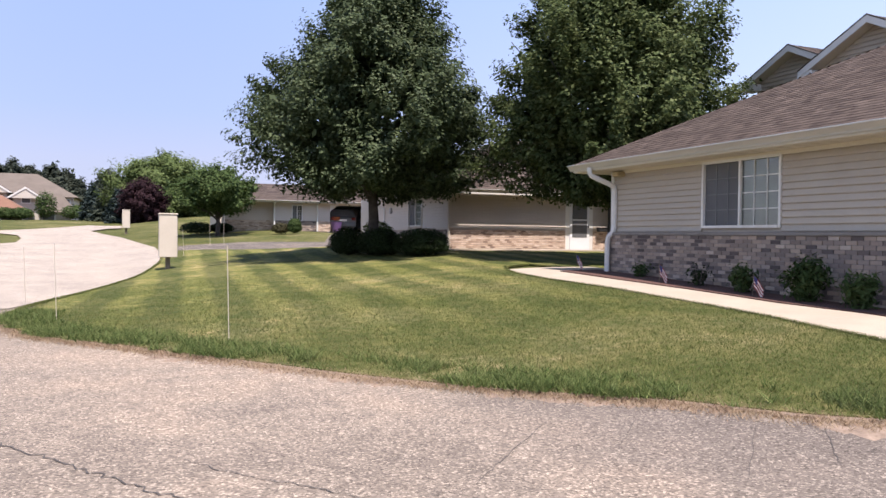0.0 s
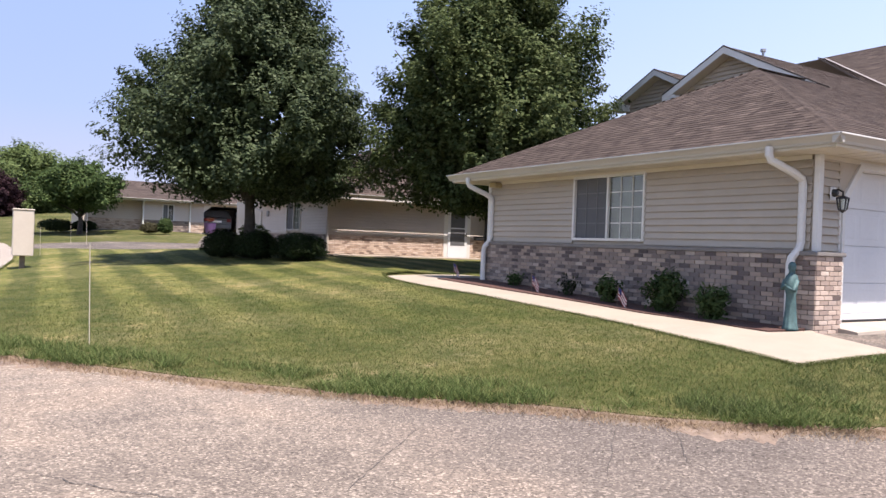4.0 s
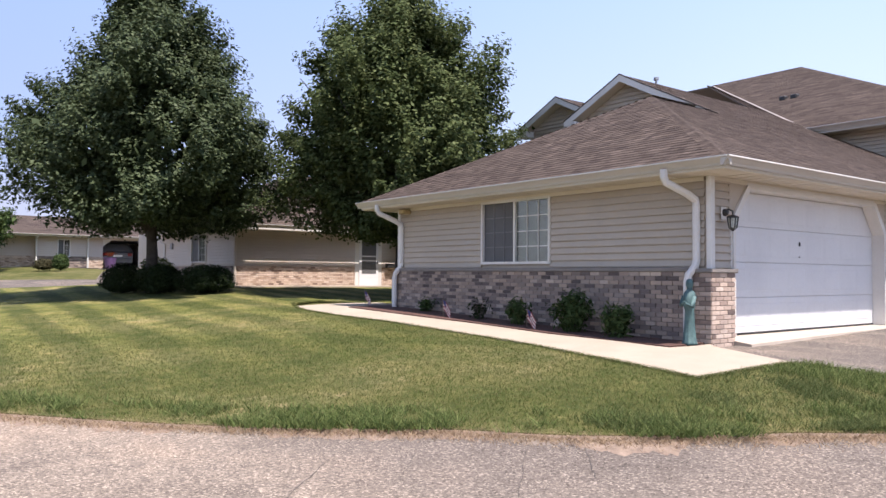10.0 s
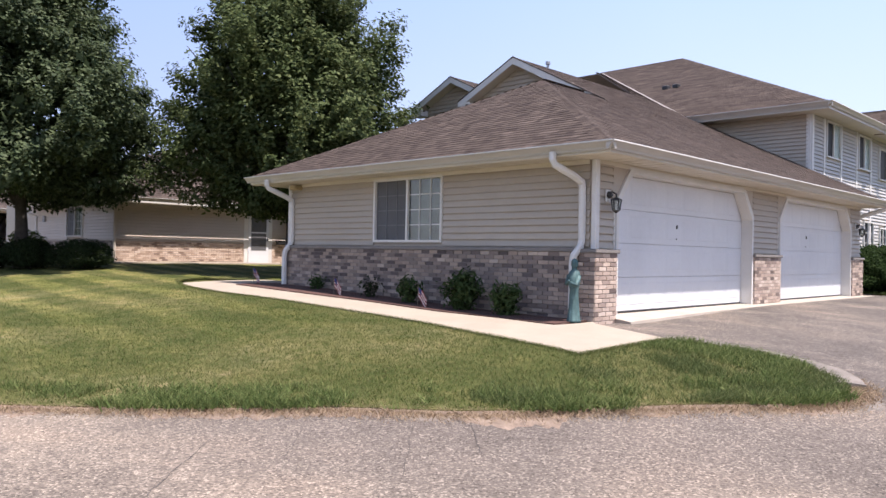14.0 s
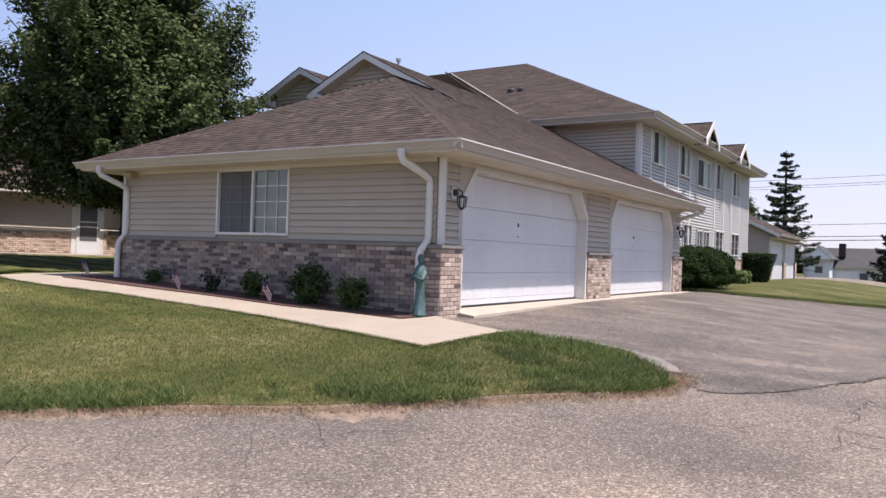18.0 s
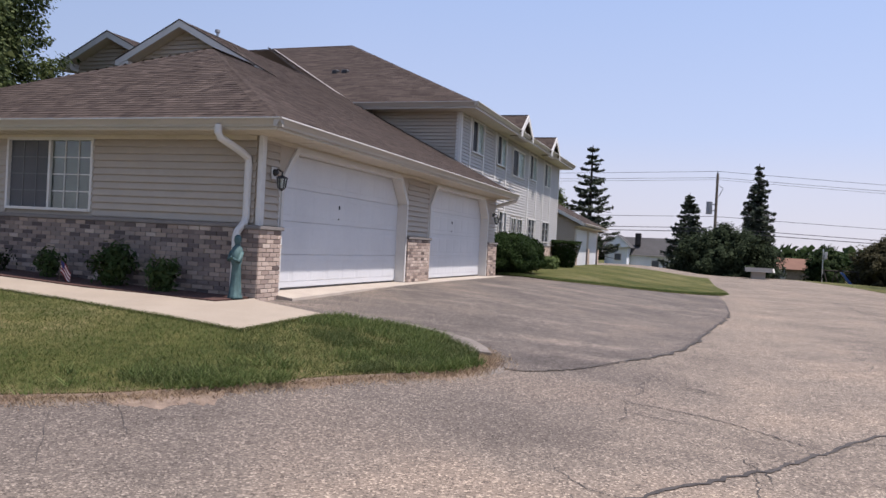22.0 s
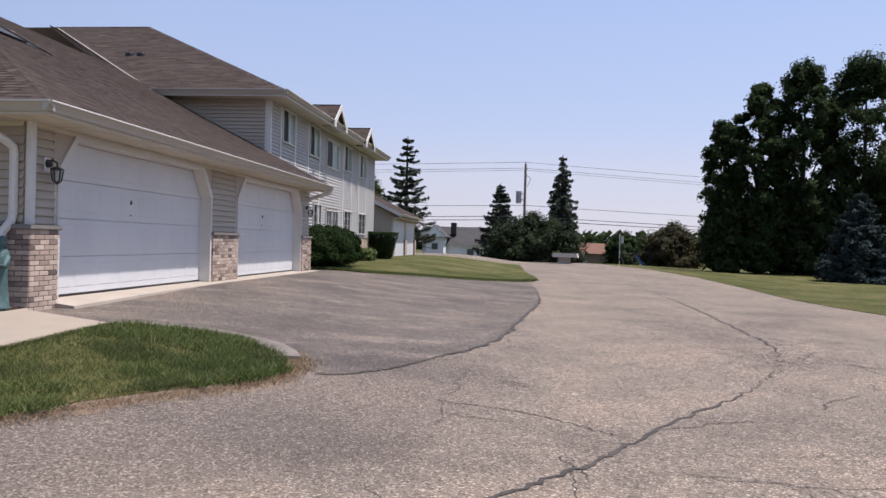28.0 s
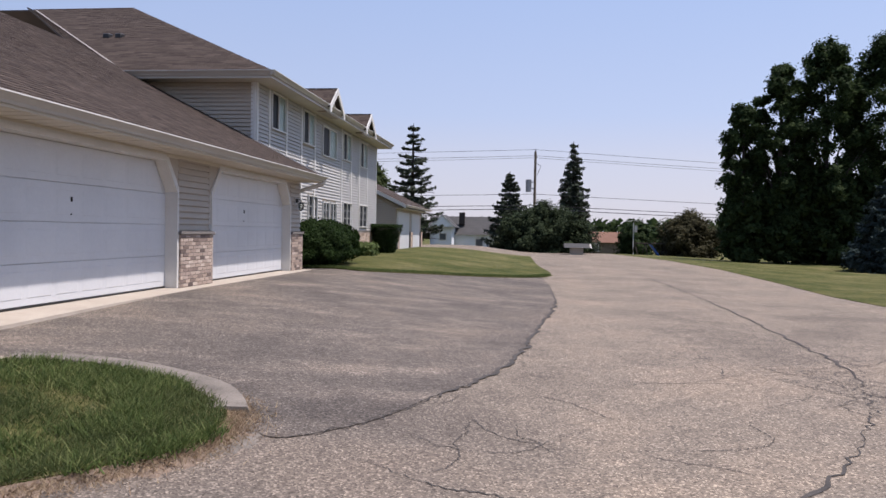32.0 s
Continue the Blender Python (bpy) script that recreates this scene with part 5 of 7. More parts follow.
leafy_tree("linden_tree", "broad dark green shade tree ringed by clipped shrubs", (-2.22, 17.94), 10.63, 3.98, 4.0, 2.23, ovate, 1700, 95, 0.062, m_leaf, 101, r0=0.17, spread=0.55, lumpy=1.6)
leafy_tree("maple_tree", "dense green shade tree behind the house corner", (3.5, 12.73), 9.89, 3.75, 3.7, 1.99, oval, 1450, 95, 0.062, m_leaf2, 102, r0=0.16, spread=0.54, lumpy=1.6)
# clipped shrubs round the shade tree
for x, y, rx, h, sd in ((-2.92, 18.41, 0.6, 0.84, 1), (-2.22, 17.16, 0.66, 0.82, 2), (-1.2, 16.07, 0.82, 0.8, 3)):
    shrub("clipped_shrub", "dark clipped yew mound in tree shade", (x, y), rx, rx * 0.95, h, m_yew, 9000, 0.03, 110 + sd, group="clipped shrubs under the tree")
shrub("lime_shrub", "bright lime leafy perennial behind clipped shrubs", (-1.46, 19.79), 0.55, 0.55, 1.0, m_leaf_lime, 1500, 0.06, 114)
# shrubs in the mulch bed
for y, r, h, sd, mat, n, sz in ((1.38, 0.29, 0.50, 1, m_shrub, 1500, 0.03), (2.3, 0.40, 0.60, 2, m_shrub, 2300, 0.032), (3.55, 0.26, 0.44, 3, m_shrub, 1100, 0.028), (4.6, 0.26, 0.36, 4, m_yew, 260, 0.028), (6.4, 0.22, 0.24, 5, m_shrub, 600, 0.024)):
    shrub("bed_shrub", "small leafy green shrub in red mulch" if sd != 4 else "thin wispy dark shrub in red mulch", (-0.36 if h > 0.3 else -0.25, y), r * 0.72, r * 0.92, h, mat, int(n * 0.7), sz, 120 + sd, "loose", group="shrubs in the mulch bed", long=1.6)
# by the garages
shrub("hedge", "large rounded dark green yew by the garage", (15.5, 0.2), 2.3, 1.0, 1.3, m_hedge, 42000, 0.036, 131, category="hedge")
shrub("vase_hedge", "clipped vase-shaped dark hedge", (28.94, 0.86), 0.85, 0.85, 1.3, m_hedge, 9000, 0.045, 132, "vase", "hedge")
shrub("perennial", "low yellow-green leafy perennial clump", (24.35, 0.78), 0.8, 0.5, 0.5, m_leaf_lime, 1500, 0.06, 133, "spray")

# trees across the road
for x, y, z1, r, sd, n in ((50.8, -21.2, 10.6, 2.0, 1, 420), (51.3, -23.9, 13.6, 2.5, 2, 560), (51.6, -27.2, 15.3, 3.0, 3, 640), (52.5, -32.0, 16.0, 4.2, 4, 640), (51.0, -39.0, 16.5, 5.0, 5, 520), (49.0, -48.0, 14.5, 5.6, 6, 360)):
    leafy_tree("oak_tree", "towering dark broadleaf tree at the field edge", (x, y), z1, r, r, -0.6, column, int(n * 1.9), 80, 0.12, m_leaf_oak, 140 + sd, r0=0.30, spread=1.1, h_trunk=3.2, inner=0.5, lumpy=2.2, lobes=46 if r < 4 else 60)
spruce("blue_spruce", "blue-green spruce below the tall trees", (39.25, -26.29), 4.77, 3.0, m_bluespruce, 150, 18, 190, 0.1, 0.5)
spruce("tall_spruce", "tall irregular dark spruce against the sky", (56.7, 4.01), 10.23, 2.9, m_spruce, 151, 16, 160, 0.11, 0.2, 0.2)
spruce("spruce", "dark pointed spruce beside the utility pole", (74.16, -3.59), 7.71, 3.0, m_spruce, 152, 19, 170, 0.13, 0.4, 0.05)
spruce("spruce", "slender spruce with hanging boughs", (73.98, -10.15), 10.87, 3.3, m_spruce, 153, 21, 170, 0.13, 0.75, 0.1)
leafy_tree("juniper_bush", "wide spreading dark green bush", (59.35, -7.01), 4.08, 3.2, 3.8, -1.23, dome, 800, 90, 0.10, m_juniper, 154, r0=0.12, spread=0.8, h_trunk=0.8, inner=0.6, lumpy=2.2)
leafy_tree("round_tree", "round dark tree beyond the road", (73.7, -16.7), 2.7, 2.1, 2.1, -1.77, dome, 420, 60, 0.13, m_leaf_oak, 155, r0=0.1, spread=0.6, h_trunk=0.8, inner=0.8)
leafy_tree("brush_tree", "scrubby olive-brown trees at the field edge", (64.8, -20.2), 3.7, 3.0, 3.0, -1.69, dome, 700, 60, 0.12, m_brush, 156, r0=0.1, spread=0.8, h_trunk=1.0, inner=0.8, lumpy=1.6)
leafy_tree("green_tree", "green tree showing behind the roofs", (78.17, 11.93), 9.44, 2.6, 2.6, 1.04, dome, 240, 50, 0.16, m_leaf2, 157, r0=0.16, spread=0.9, inner=0.7)
# trees down the pale road
leafy_tree("spreading_tree", "bright green spreading tree on the far lawn", (-6.5, 67.81), 8.61, 5.2, 4.6, 2.21, dome, 1000, 80, 0.12, m_leaf_lime, 160, r0=0.2, spread=1.0, inner=0.7, lumpy=1.8)
leafy_tree("crab_tree", "low spreading green tree with bent trunk", (-5.04, 37.63), 4.99, 2.3, 2.2, 2.16, dome, 420, 60, 0.075, m_leaf_crab, 161, r0=0.12, spread=0.55, h_trunk=1.0, inner=0.7, lumpy=1.8)
leafy_tree("purple_tree", "rounded dark purple-leaved tree", (-8.47, 60.87), 5.59, 2.05, 2.0, 1.87, dome, 560, 70, 0.09, m_leaf_red, 162, r0=0.12, spread=0.5, h_trunk=0.8, inner=0.8)
spruce("blue_spruce", "small blue spruce by the pale road", (-10.31, 62.88), 4.68, 1.45, m_bluespruce, 163, 14, 110, 0.09, 0.45)
spruce("blue_spruce", "blue spruce behind the road bend", (-12.68, 73.82), 5.79, 1.5, m_bluespruce, 164, 14, 100, 0.11, 0.4)
spruce("spruce", "dark spruce among the far trees", (-11.48, 70.86), 5.18, 1.7, m_spruce, 165, 13, 110, 0.12, 0.4)
for i, (x, y, z1, r) in enumerate(((-29.4, 120.35, 11.71, 7.5), (-24.84, 118.96, 11.56, 5.0), (-22.51, 117.21, 10.56, 2.6), (-19.64, 115.47, 10.94, 3.4), (-17.64, 115.62, 10.16, 2.8), (-16.2, 114.7, 8.79, 2.2), (-11.68, 101.86, 9.34, 2.5), (-12.81, 101.83, 7.47, 1.8))):
    leafy_tree("far_tree", "dark tree far beyond the houses", (x, y), z1, r, r, 2.0, dome, 460, 55, 0.22, m_leaf_far, 170 + i, r0=0.25, spread=1.1, inner=0.8, lumpy=2.2)


def far_woods():
    rng = np.random.default_rng(7)
    pts = []
    for ang in np.arange(-0.75, 1.75, 0.006):
        d = 330 + 60 * math.sin(ang * 9)
        x, y = -8 + d * math.cos(ang), -5 + d * math.sin(ang)
        z = float(ground_z(x, y)) - 1
        h = 8.5 + 3.0 * rng.random() + (2 if ang > 0.4 else 0)
        m = 90
        q = rng.normal(size=(m, 3)) * np.array([3.0, 3.0, 2.0])
        q[:, 2] = rng.random(m) ** 1.2 * h
        pts.append(np.array([x, y, z]) + q)
    ob = leaves("distant_woods", np.concatenate(pts), 1.5, m_leaf_oak, None, 8)
    tagged(ob, "low band of distant woods on the horizon", "woods", kind="stuff")


far_woods()

# ---------------------------------------------------------------- neighbouring house across the lawn
nb = thing("neighbour_house", "beige sided neighbour house with sunlit tan brick base", "house")
nb.location = (1.66, 1.53, 0.13)
YA, XA = 18.27, -0.39
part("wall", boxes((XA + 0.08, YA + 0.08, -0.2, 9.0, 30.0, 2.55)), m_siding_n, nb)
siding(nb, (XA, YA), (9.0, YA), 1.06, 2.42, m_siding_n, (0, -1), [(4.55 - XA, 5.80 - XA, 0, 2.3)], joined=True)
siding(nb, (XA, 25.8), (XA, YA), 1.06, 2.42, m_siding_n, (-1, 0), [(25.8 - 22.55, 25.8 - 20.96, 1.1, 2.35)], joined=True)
# sunlit south faces take the pale tan brick, the shaded west face the grey
b = part("brick_base", boxes((XA - 0.02, YA - 0.01, -0.2, 4.55, YA + 0.08, 1.02)), m_mortar, nb)
bricks(b, (XA - 0.02, YA - 0.01), (4.55, YA - 0.01), 0.0, 1.02, (0, -1), m_brick, m_brick_t, single=False, seed=71)
b = part("brick_base", boxes((5.80, YA - 0.01, -0.2, 9.0, YA + 0.08, 1.02)), m_mortar, nb)
bricks(b, (5.80, YA - 0.01), (9.0, YA - 0.01), 0.0, 1.02, (0, -1), m_brick, m_brick_t, single=False, seed=72)
b = part("brick_base", boxes((XA - 0.02, YA + 0.08, -0.2, XA + 0.08, 25.8, 1.02)), m_mortar, nb)
bricks(b, (XA - 0.02, 25.8), (XA - 0.02, YA), 0.0, 1.02, (-1, 0), m_brick, m_brick_j, single=False, seed=73)
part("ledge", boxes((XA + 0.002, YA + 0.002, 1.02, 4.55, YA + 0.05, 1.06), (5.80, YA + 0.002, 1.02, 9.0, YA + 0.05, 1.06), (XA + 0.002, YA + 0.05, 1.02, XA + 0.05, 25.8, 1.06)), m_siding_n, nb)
slider(nb, (XA - 0.03, 22.55), (XA - 0.03, 20.96), 1.16, 2.30, (-1, 0), 3, 4)
# storm door
dr = part("storm_door", boxes((4.55, YA - 0.03, 0.05, 5.80, YA + 0.06, 2.25)), m_trim, nb, "white storm door with tall dark glass")
part("door_leaf", boxes((4.72, YA - 0.06, 0.12, 5.63, YA - 0.03, 2.16), bev=0.008), m_white, dr)
part("door_glass", boxes((4.84, YA - 0.068, 0.78, 5.51, YA - 0.0605, 2.06)), m_screen, dr, "dark glass")
part("mid_rail", boxes((4.84, YA - 0.075, 1.44, 5.51, YA - 0.0685, 1.49)), m_white, dr)
part("door_handle", boxes((5.55, YA - 0.1, 1.15, 5.59, YA - 0.06, 1.30), bev=0.008), m_black, dr)
NR = [(-0.95, 17.79, 2.52), (9.6, 17.79, 2.52), (9.6, 23.0, 5.1), (4.4, 23.0, 5.1)]
NL = [(-0.95, 17.79, 2.52), (4.4, 23.0, 5.1), (4.4, 25.4, 5.1), (-0.95, 26.4, 2.52)]
for i, (pl, dd) in enumerate(((NR, (1, 0, 0)), (NL, (0, 1, 0)))):
    deck(nb, pl)
    shingles(nb, pl, dd, seed=75 + i, tab=0.5, expo=0.2)
part("soffit", boxes((-0.93, 17.81, 2.33, 9.6, YA, 2.35), (-0.93, YA, 2.33, XA, 26.3, 2.35)), m_soffit, nb)
part("fascia", boxes((-0.95, 17.79, 2.33, 9.6, 17.81, 2.47), (-0.95, 17.81, 2.33, -0.93, 26.3, 2.47)), m_trim, nb)
gutter(nb, (-0.95, 17.69), (-0.95, 26.4), (-1, 0), 2.5)
gutter(nb, (-1.06, 17.7), (9.6, 17.7), (0, -1), 2.5005)
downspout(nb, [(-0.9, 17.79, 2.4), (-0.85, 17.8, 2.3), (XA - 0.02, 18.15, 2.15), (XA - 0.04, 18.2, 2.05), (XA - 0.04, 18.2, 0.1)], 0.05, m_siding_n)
downspout(nb, [(-1.0, 26.3, 2.4), (-0.95, 26.2, 2.3), (XA - 0.06, 25.75, 2.0), (XA - 0.06, 25.75, 1.1), (XA - 0.3, 25.6, 1.0)], 0.05)
bm = boxes((XA - 0.10, 24.75, 1.75, XA - 0.0, 24.95, 2.0), bev=0.01)
wall_box = part("wall_box", bm, m_galv)
wall_box.location = (1.66, 1.53, 0.13)
tagged(wall_box, "small grey utility box on siding", "utility box")
mb = thing("letter_box", "black wall letter box beside the door", "letter box")
mb.location = (1.66, 1.53, 0.13)
part("body", boxes((5.98, YA - 0.22, 1.02, 6.42, YA - 0.02, 1.16), bev=0.02), m_black, mb)
part("lid", boxes((5.96, YA - 0.24, 1.161, 6.44, YA - 0.02, 1.19), bev=0.008), m_black, mb)
# pale return wall beyond the door, its sunlit look put in the siding colour
part("return_wall", boxes((6.5, 16.5, 0.0, 6.6, YA - 0.06, 2.3)), m_siding_sun, nb)
siding(nb, (6.5, YA - 0.06), (6.5, 16.5), 1.0, 2.3, m_siding_sun, (-1, 0), joined=True)
np_path = sheet("pavement_neighbour", [(1.07, 19.7), (1.07, 18.8), (8.0, 18.8), (8.0, 19.7)], 0.05, m_concrete, 0.5, 0.06)
tagged(np_path, "narrow concrete walk along the neighbour wall", "path")

# ---------------------------------------------------------------- third house with the open garage
th = thing("garage_house", "beige house with an open double garage", "house")
th.location = (3.55, 4.0, 0.25)
TY, TZ = 36.0, 0.87
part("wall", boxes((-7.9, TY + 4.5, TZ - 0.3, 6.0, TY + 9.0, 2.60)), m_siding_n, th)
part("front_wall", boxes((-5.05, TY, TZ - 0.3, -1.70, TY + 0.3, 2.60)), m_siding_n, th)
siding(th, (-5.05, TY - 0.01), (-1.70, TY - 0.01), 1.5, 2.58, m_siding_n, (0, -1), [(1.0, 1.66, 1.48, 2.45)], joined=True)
for x0, y0, x1 in ((-5.05, TY + 0.3, -4.85), (-1.9, TY + 0.3, -1.7), (3.1, TY, 3.2)):
    part("side_wall", boxes((x0, y0, TZ - 0.3, x1, TY + 4.5, 2.57)), m_dark, th)
part("header", boxes((-1.70, TY, 2.47, 3.2, TY + 0.3, 2.60)), m_siding_n, th)
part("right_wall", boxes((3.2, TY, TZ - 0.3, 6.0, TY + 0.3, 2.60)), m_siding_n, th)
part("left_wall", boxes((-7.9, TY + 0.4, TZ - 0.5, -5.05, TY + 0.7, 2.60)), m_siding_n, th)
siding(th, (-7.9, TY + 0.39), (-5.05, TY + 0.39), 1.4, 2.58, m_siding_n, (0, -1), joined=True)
# lit bays get the pale brick, shaded bays the grey; light put in colour
for x0, x1, yy, mm in ((-5.08, -2.45, TY - 0.03, m_brick_j), (-2.44, -1.68, TY - 0.06, m_brick_t), (3.1, 6.0, TY - 0.03, m_brick_j), (-7.9, -5.1, TY + 0.37, m_brick_t)):
    p = part("brick_base", boxes((x0, yy, TZ - 0.3, x1, yy + 0.06, 1.5)), m_mortar, th)
    bricks(p, (x0, yy), (x1, yy), TZ, 1.5, (0, -1), m_brick, mm, single=False, seed=77)
slider(th, (-4.05, TY - 0.05), (-3.40, TY - 0.05), 1.48, 2.45, (0, -1), 2, 3)
T1 = [(-8.3, TY - 0.5, 2.68), (6.5, TY - 0.5, 2.68), (6.5, TY + 4.2, 3.9), (-7.4, TY + 4.2, 3.9)]
deck(th, T1)
shingles(th, T1, (1, 0, 0), seed=79, tab=0.7, expo=0.25)
part("soffit", boxes((-8.3, TY - 0.48, 2.58, 6.5, TY + 0.4, 2.60)), m_soffit, th)
gutter(th, (-8.3, TY - 0.5), (6.5, TY - 0.5), (0, -1), 2.68)
for x in (-5.1, -2.5, 3.15):
    downspout(th, [(x, TY - 0.5, 2.56), (x, TY - 0.1, 2.5), (x, TY - 0.1, TZ)], 0.05)
part("garage_floor", boxes((-1.9, TY - 0.3, TZ - 0.3, 3.2, TY + 4.5, TZ)), m_slab, th)
part("clipped_corner", prism(bmesh.new(), [(3.1, TY - 0.01, 2.49), (2.6, TY - 0.01, 2.49), (3.1, TY - 0.01, 2.1)], (0, 0.2, 0)), m_trim, th)
part("clipped_corner", prism(bmesh.new(), [(-1.7, TY - 0.01, 2.49), (-1.2, TY - 0.01, 2.49), (-1.7, TY - 0.01, 2.1)], (0, 0.2, 0)), m_trim, th)
part("ceiling", boxes((-1.9, TY + 0.3, 2.47, 3.2, TY + 4.5, 2.56)), m_dark, th)
dr3 = sheet("driveway_far", [(-8.05, 28.42), (-5.46, 26.25), (-2.65, 24.14), (0.87, 23.25), (7.2, 38.9), (3.88, 39.99), (0.78, 35.55), (-1.46, 27.6), (-4.54, 31.27), (-7.85, 31.13)], -0.02, m_drive, 0.8)
tagged(dr3, "dark asphalt driveway to the open garage", "driveway")
m_car1 = paint("silver_grey_paint", (0.10, 0.105, 0.11), (0.14, 0.145, 0.15), 2, 0.3, 0.6, grain=30, bumps=0.0)
m_car2 = paint("white_car_paint", (0.52, 0.53, 0.54), (0.60, 0.61, 0.62), 2, 0.3, 0.2, grain=30, bumps=0.0)
m_tail = paint("red_lens", (0.10, 0.012, 0.01), (0.15, 0.018, 0.013), 5, 0.2)
m_rubber = paint("tyre_rubber", (0.012, 0.012, 0.012), (0.025, 0.025, 0.025), 8, 0.85)


def car(x, y, z, mat, label):
    """A parked car seen from its tail."""
    c = thing("car", label, "car")
    c.location = (x, y, z)
    bm = bmesh.new()
    side = [(0.0, 0.30), (0.0, 0.85), (0.12, 0.98), (0.45, 1.42), (0.9, 1.52), (2.3, 1.50), (3.0, 1.02), (4.1, 0.90), (4.3, 0.6), (4.3, 0.28)]
    prism(bm, [(-0.86, yy, zz) for yy, zz in side], (1.72, 0, 0))
    for v in bm.verts:
        if v.co.z > 1.1:
            v.co.x *= 0.84
    es = [e for e in bm.edges if e.calc_face_angle(0) > 0.3]
    bmesh.ops.bevel(bm, geom=es, offset=0.05, segments=2, affect='EDGES')
    part("body", bm, mat, c)
    part("rear_window", prism(bmesh.new(), [(-0.62, 0.145, 1.03), (0.62, 0.145, 1.03), (0.55, 0.40, 1.385), (-0.55, 0.40, 1.385)], (0, -0.012, 0.012)), m_screen, c)
    part("bumper", boxes((-0.84, -0.08, 0.32, 0.84, 0.06, 0.58), bev=0.04), mat, c)
    part("number_plate", boxes((-0.26, -0.015, 0.66, 0.26, 0.01, 0.78), bev=0.005), m_trim, c)
    for sx in (-0.7, 0.7):
        part("tail_light", boxes((sx - 0.13, -0.02, 0.72, sx + 0.13, 0.05, 0.90), bev=0.02), m_tail, c)
    for sx in (-0.78, 0.78):
        for yy in (0.8, 3.4):
            bm = bmesh.new()
            tube(bm, [(sx - 0.1, yy, 0.31), (sx + 0.1, yy, 0.31)], 0.31, 18)
            w = part("wheel", bm, m_rubber, c)
            bm = bmesh.new()
            tube(bm, [(sx - 0.105, yy, 0.31), (sx + 0.105, yy, 0.31)], 0.18, 12)
            part("rim", bm, m_galv, w)
    return c


car(2.8, TY + 4.5, TZ + 0.25, m_car1, "dark grey car parked in the open garage")
car(5.5, TY + 5.1, TZ + 0.25, m_car2, "pale car parked in the open garage")
pot = thing("planter", "purple planter with red flowers by the garage", "planter")
pot.location = (3.55, 4.0, 0.25)
bm = bmesh.new()
tube(bm, [(-1.45, TY - 0.6, TZ), (-1.45, TY - 0.6, TZ + 0.55), (-1.45, TY - 0.6, TZ + 0.6)], [0.24, 0.36, 0.38], 14)
part("pot", bm, paint("purple_glaze", (0.10, 0.05, 0.14), (0.17, 0.09, 0.22), 4, 0.5), pot)
rg = np.random.default_rng(4)
leaves("flowers", np.array([-1.45, TY - 0.6, TZ + 0.78]) + rg.normal(size=(160, 3)) * np.array([0.12, 0.12, 0.06]), 0.04, leaf("red_flower", (0.03, 0.06, 0.015), (0.12, 0.02, 0.012), (0.22, 0.045, 0.02)), pot, 5)
for i, (x, y, r, h, mt) in enumerate(((-1.87, 36.04, 0.42, 0.5, m_brush), (-1.16, 35.74, 0.34, 0.75, m_shrub), (-5.98, 39.4, 0.85, 0.62, m_yew), (-4.63, 39.4, 0.6, 0.5, m_yew))):
    shrub("foundation_shrub", "rounded shrub against the house wall", (x, y), r, r, h, mt, 3500, 0.045, 180 + i, group="foundation shrubs")

# ---------------------------------------------------------------- houses far off
m_roof_tan = paint("tan_roof", (0.085, 0.069, 0.056), (0.12, 0.098, 0.081), 1.0, 0.95, grain=10, bumps=0.3)
m_roof_red = paint("orange_roof", (0.13, 0.066, 0.043), (0.17, 0.088, 0.058), 1.0, 0.95, grain=10, bumps=0.3)
m_roof_grey = paint("grey_roof", (0.04, 0.039, 0.039), (0.06, 0.058, 0.058), 1.0, 0.95, grain=10, bumps=0.3)
m_wall_tan = paint("tan_wall", (0.33, 0.29, 0.235), (0.40, 0.355, 0.29), 1.0, 0.8, grain=12)
m_wall_beige = paint("beige_house_wall", (0.40, 0.36, 0.31), (0.47, 0.425, 0.37), 1.0, 0.7, grain=12)
m_wall_white = paint("white_house_wall", (0.66, 0.68, 0.72), (0.74, 0.76, 0.79), 1.0, 0.6, grain=12)


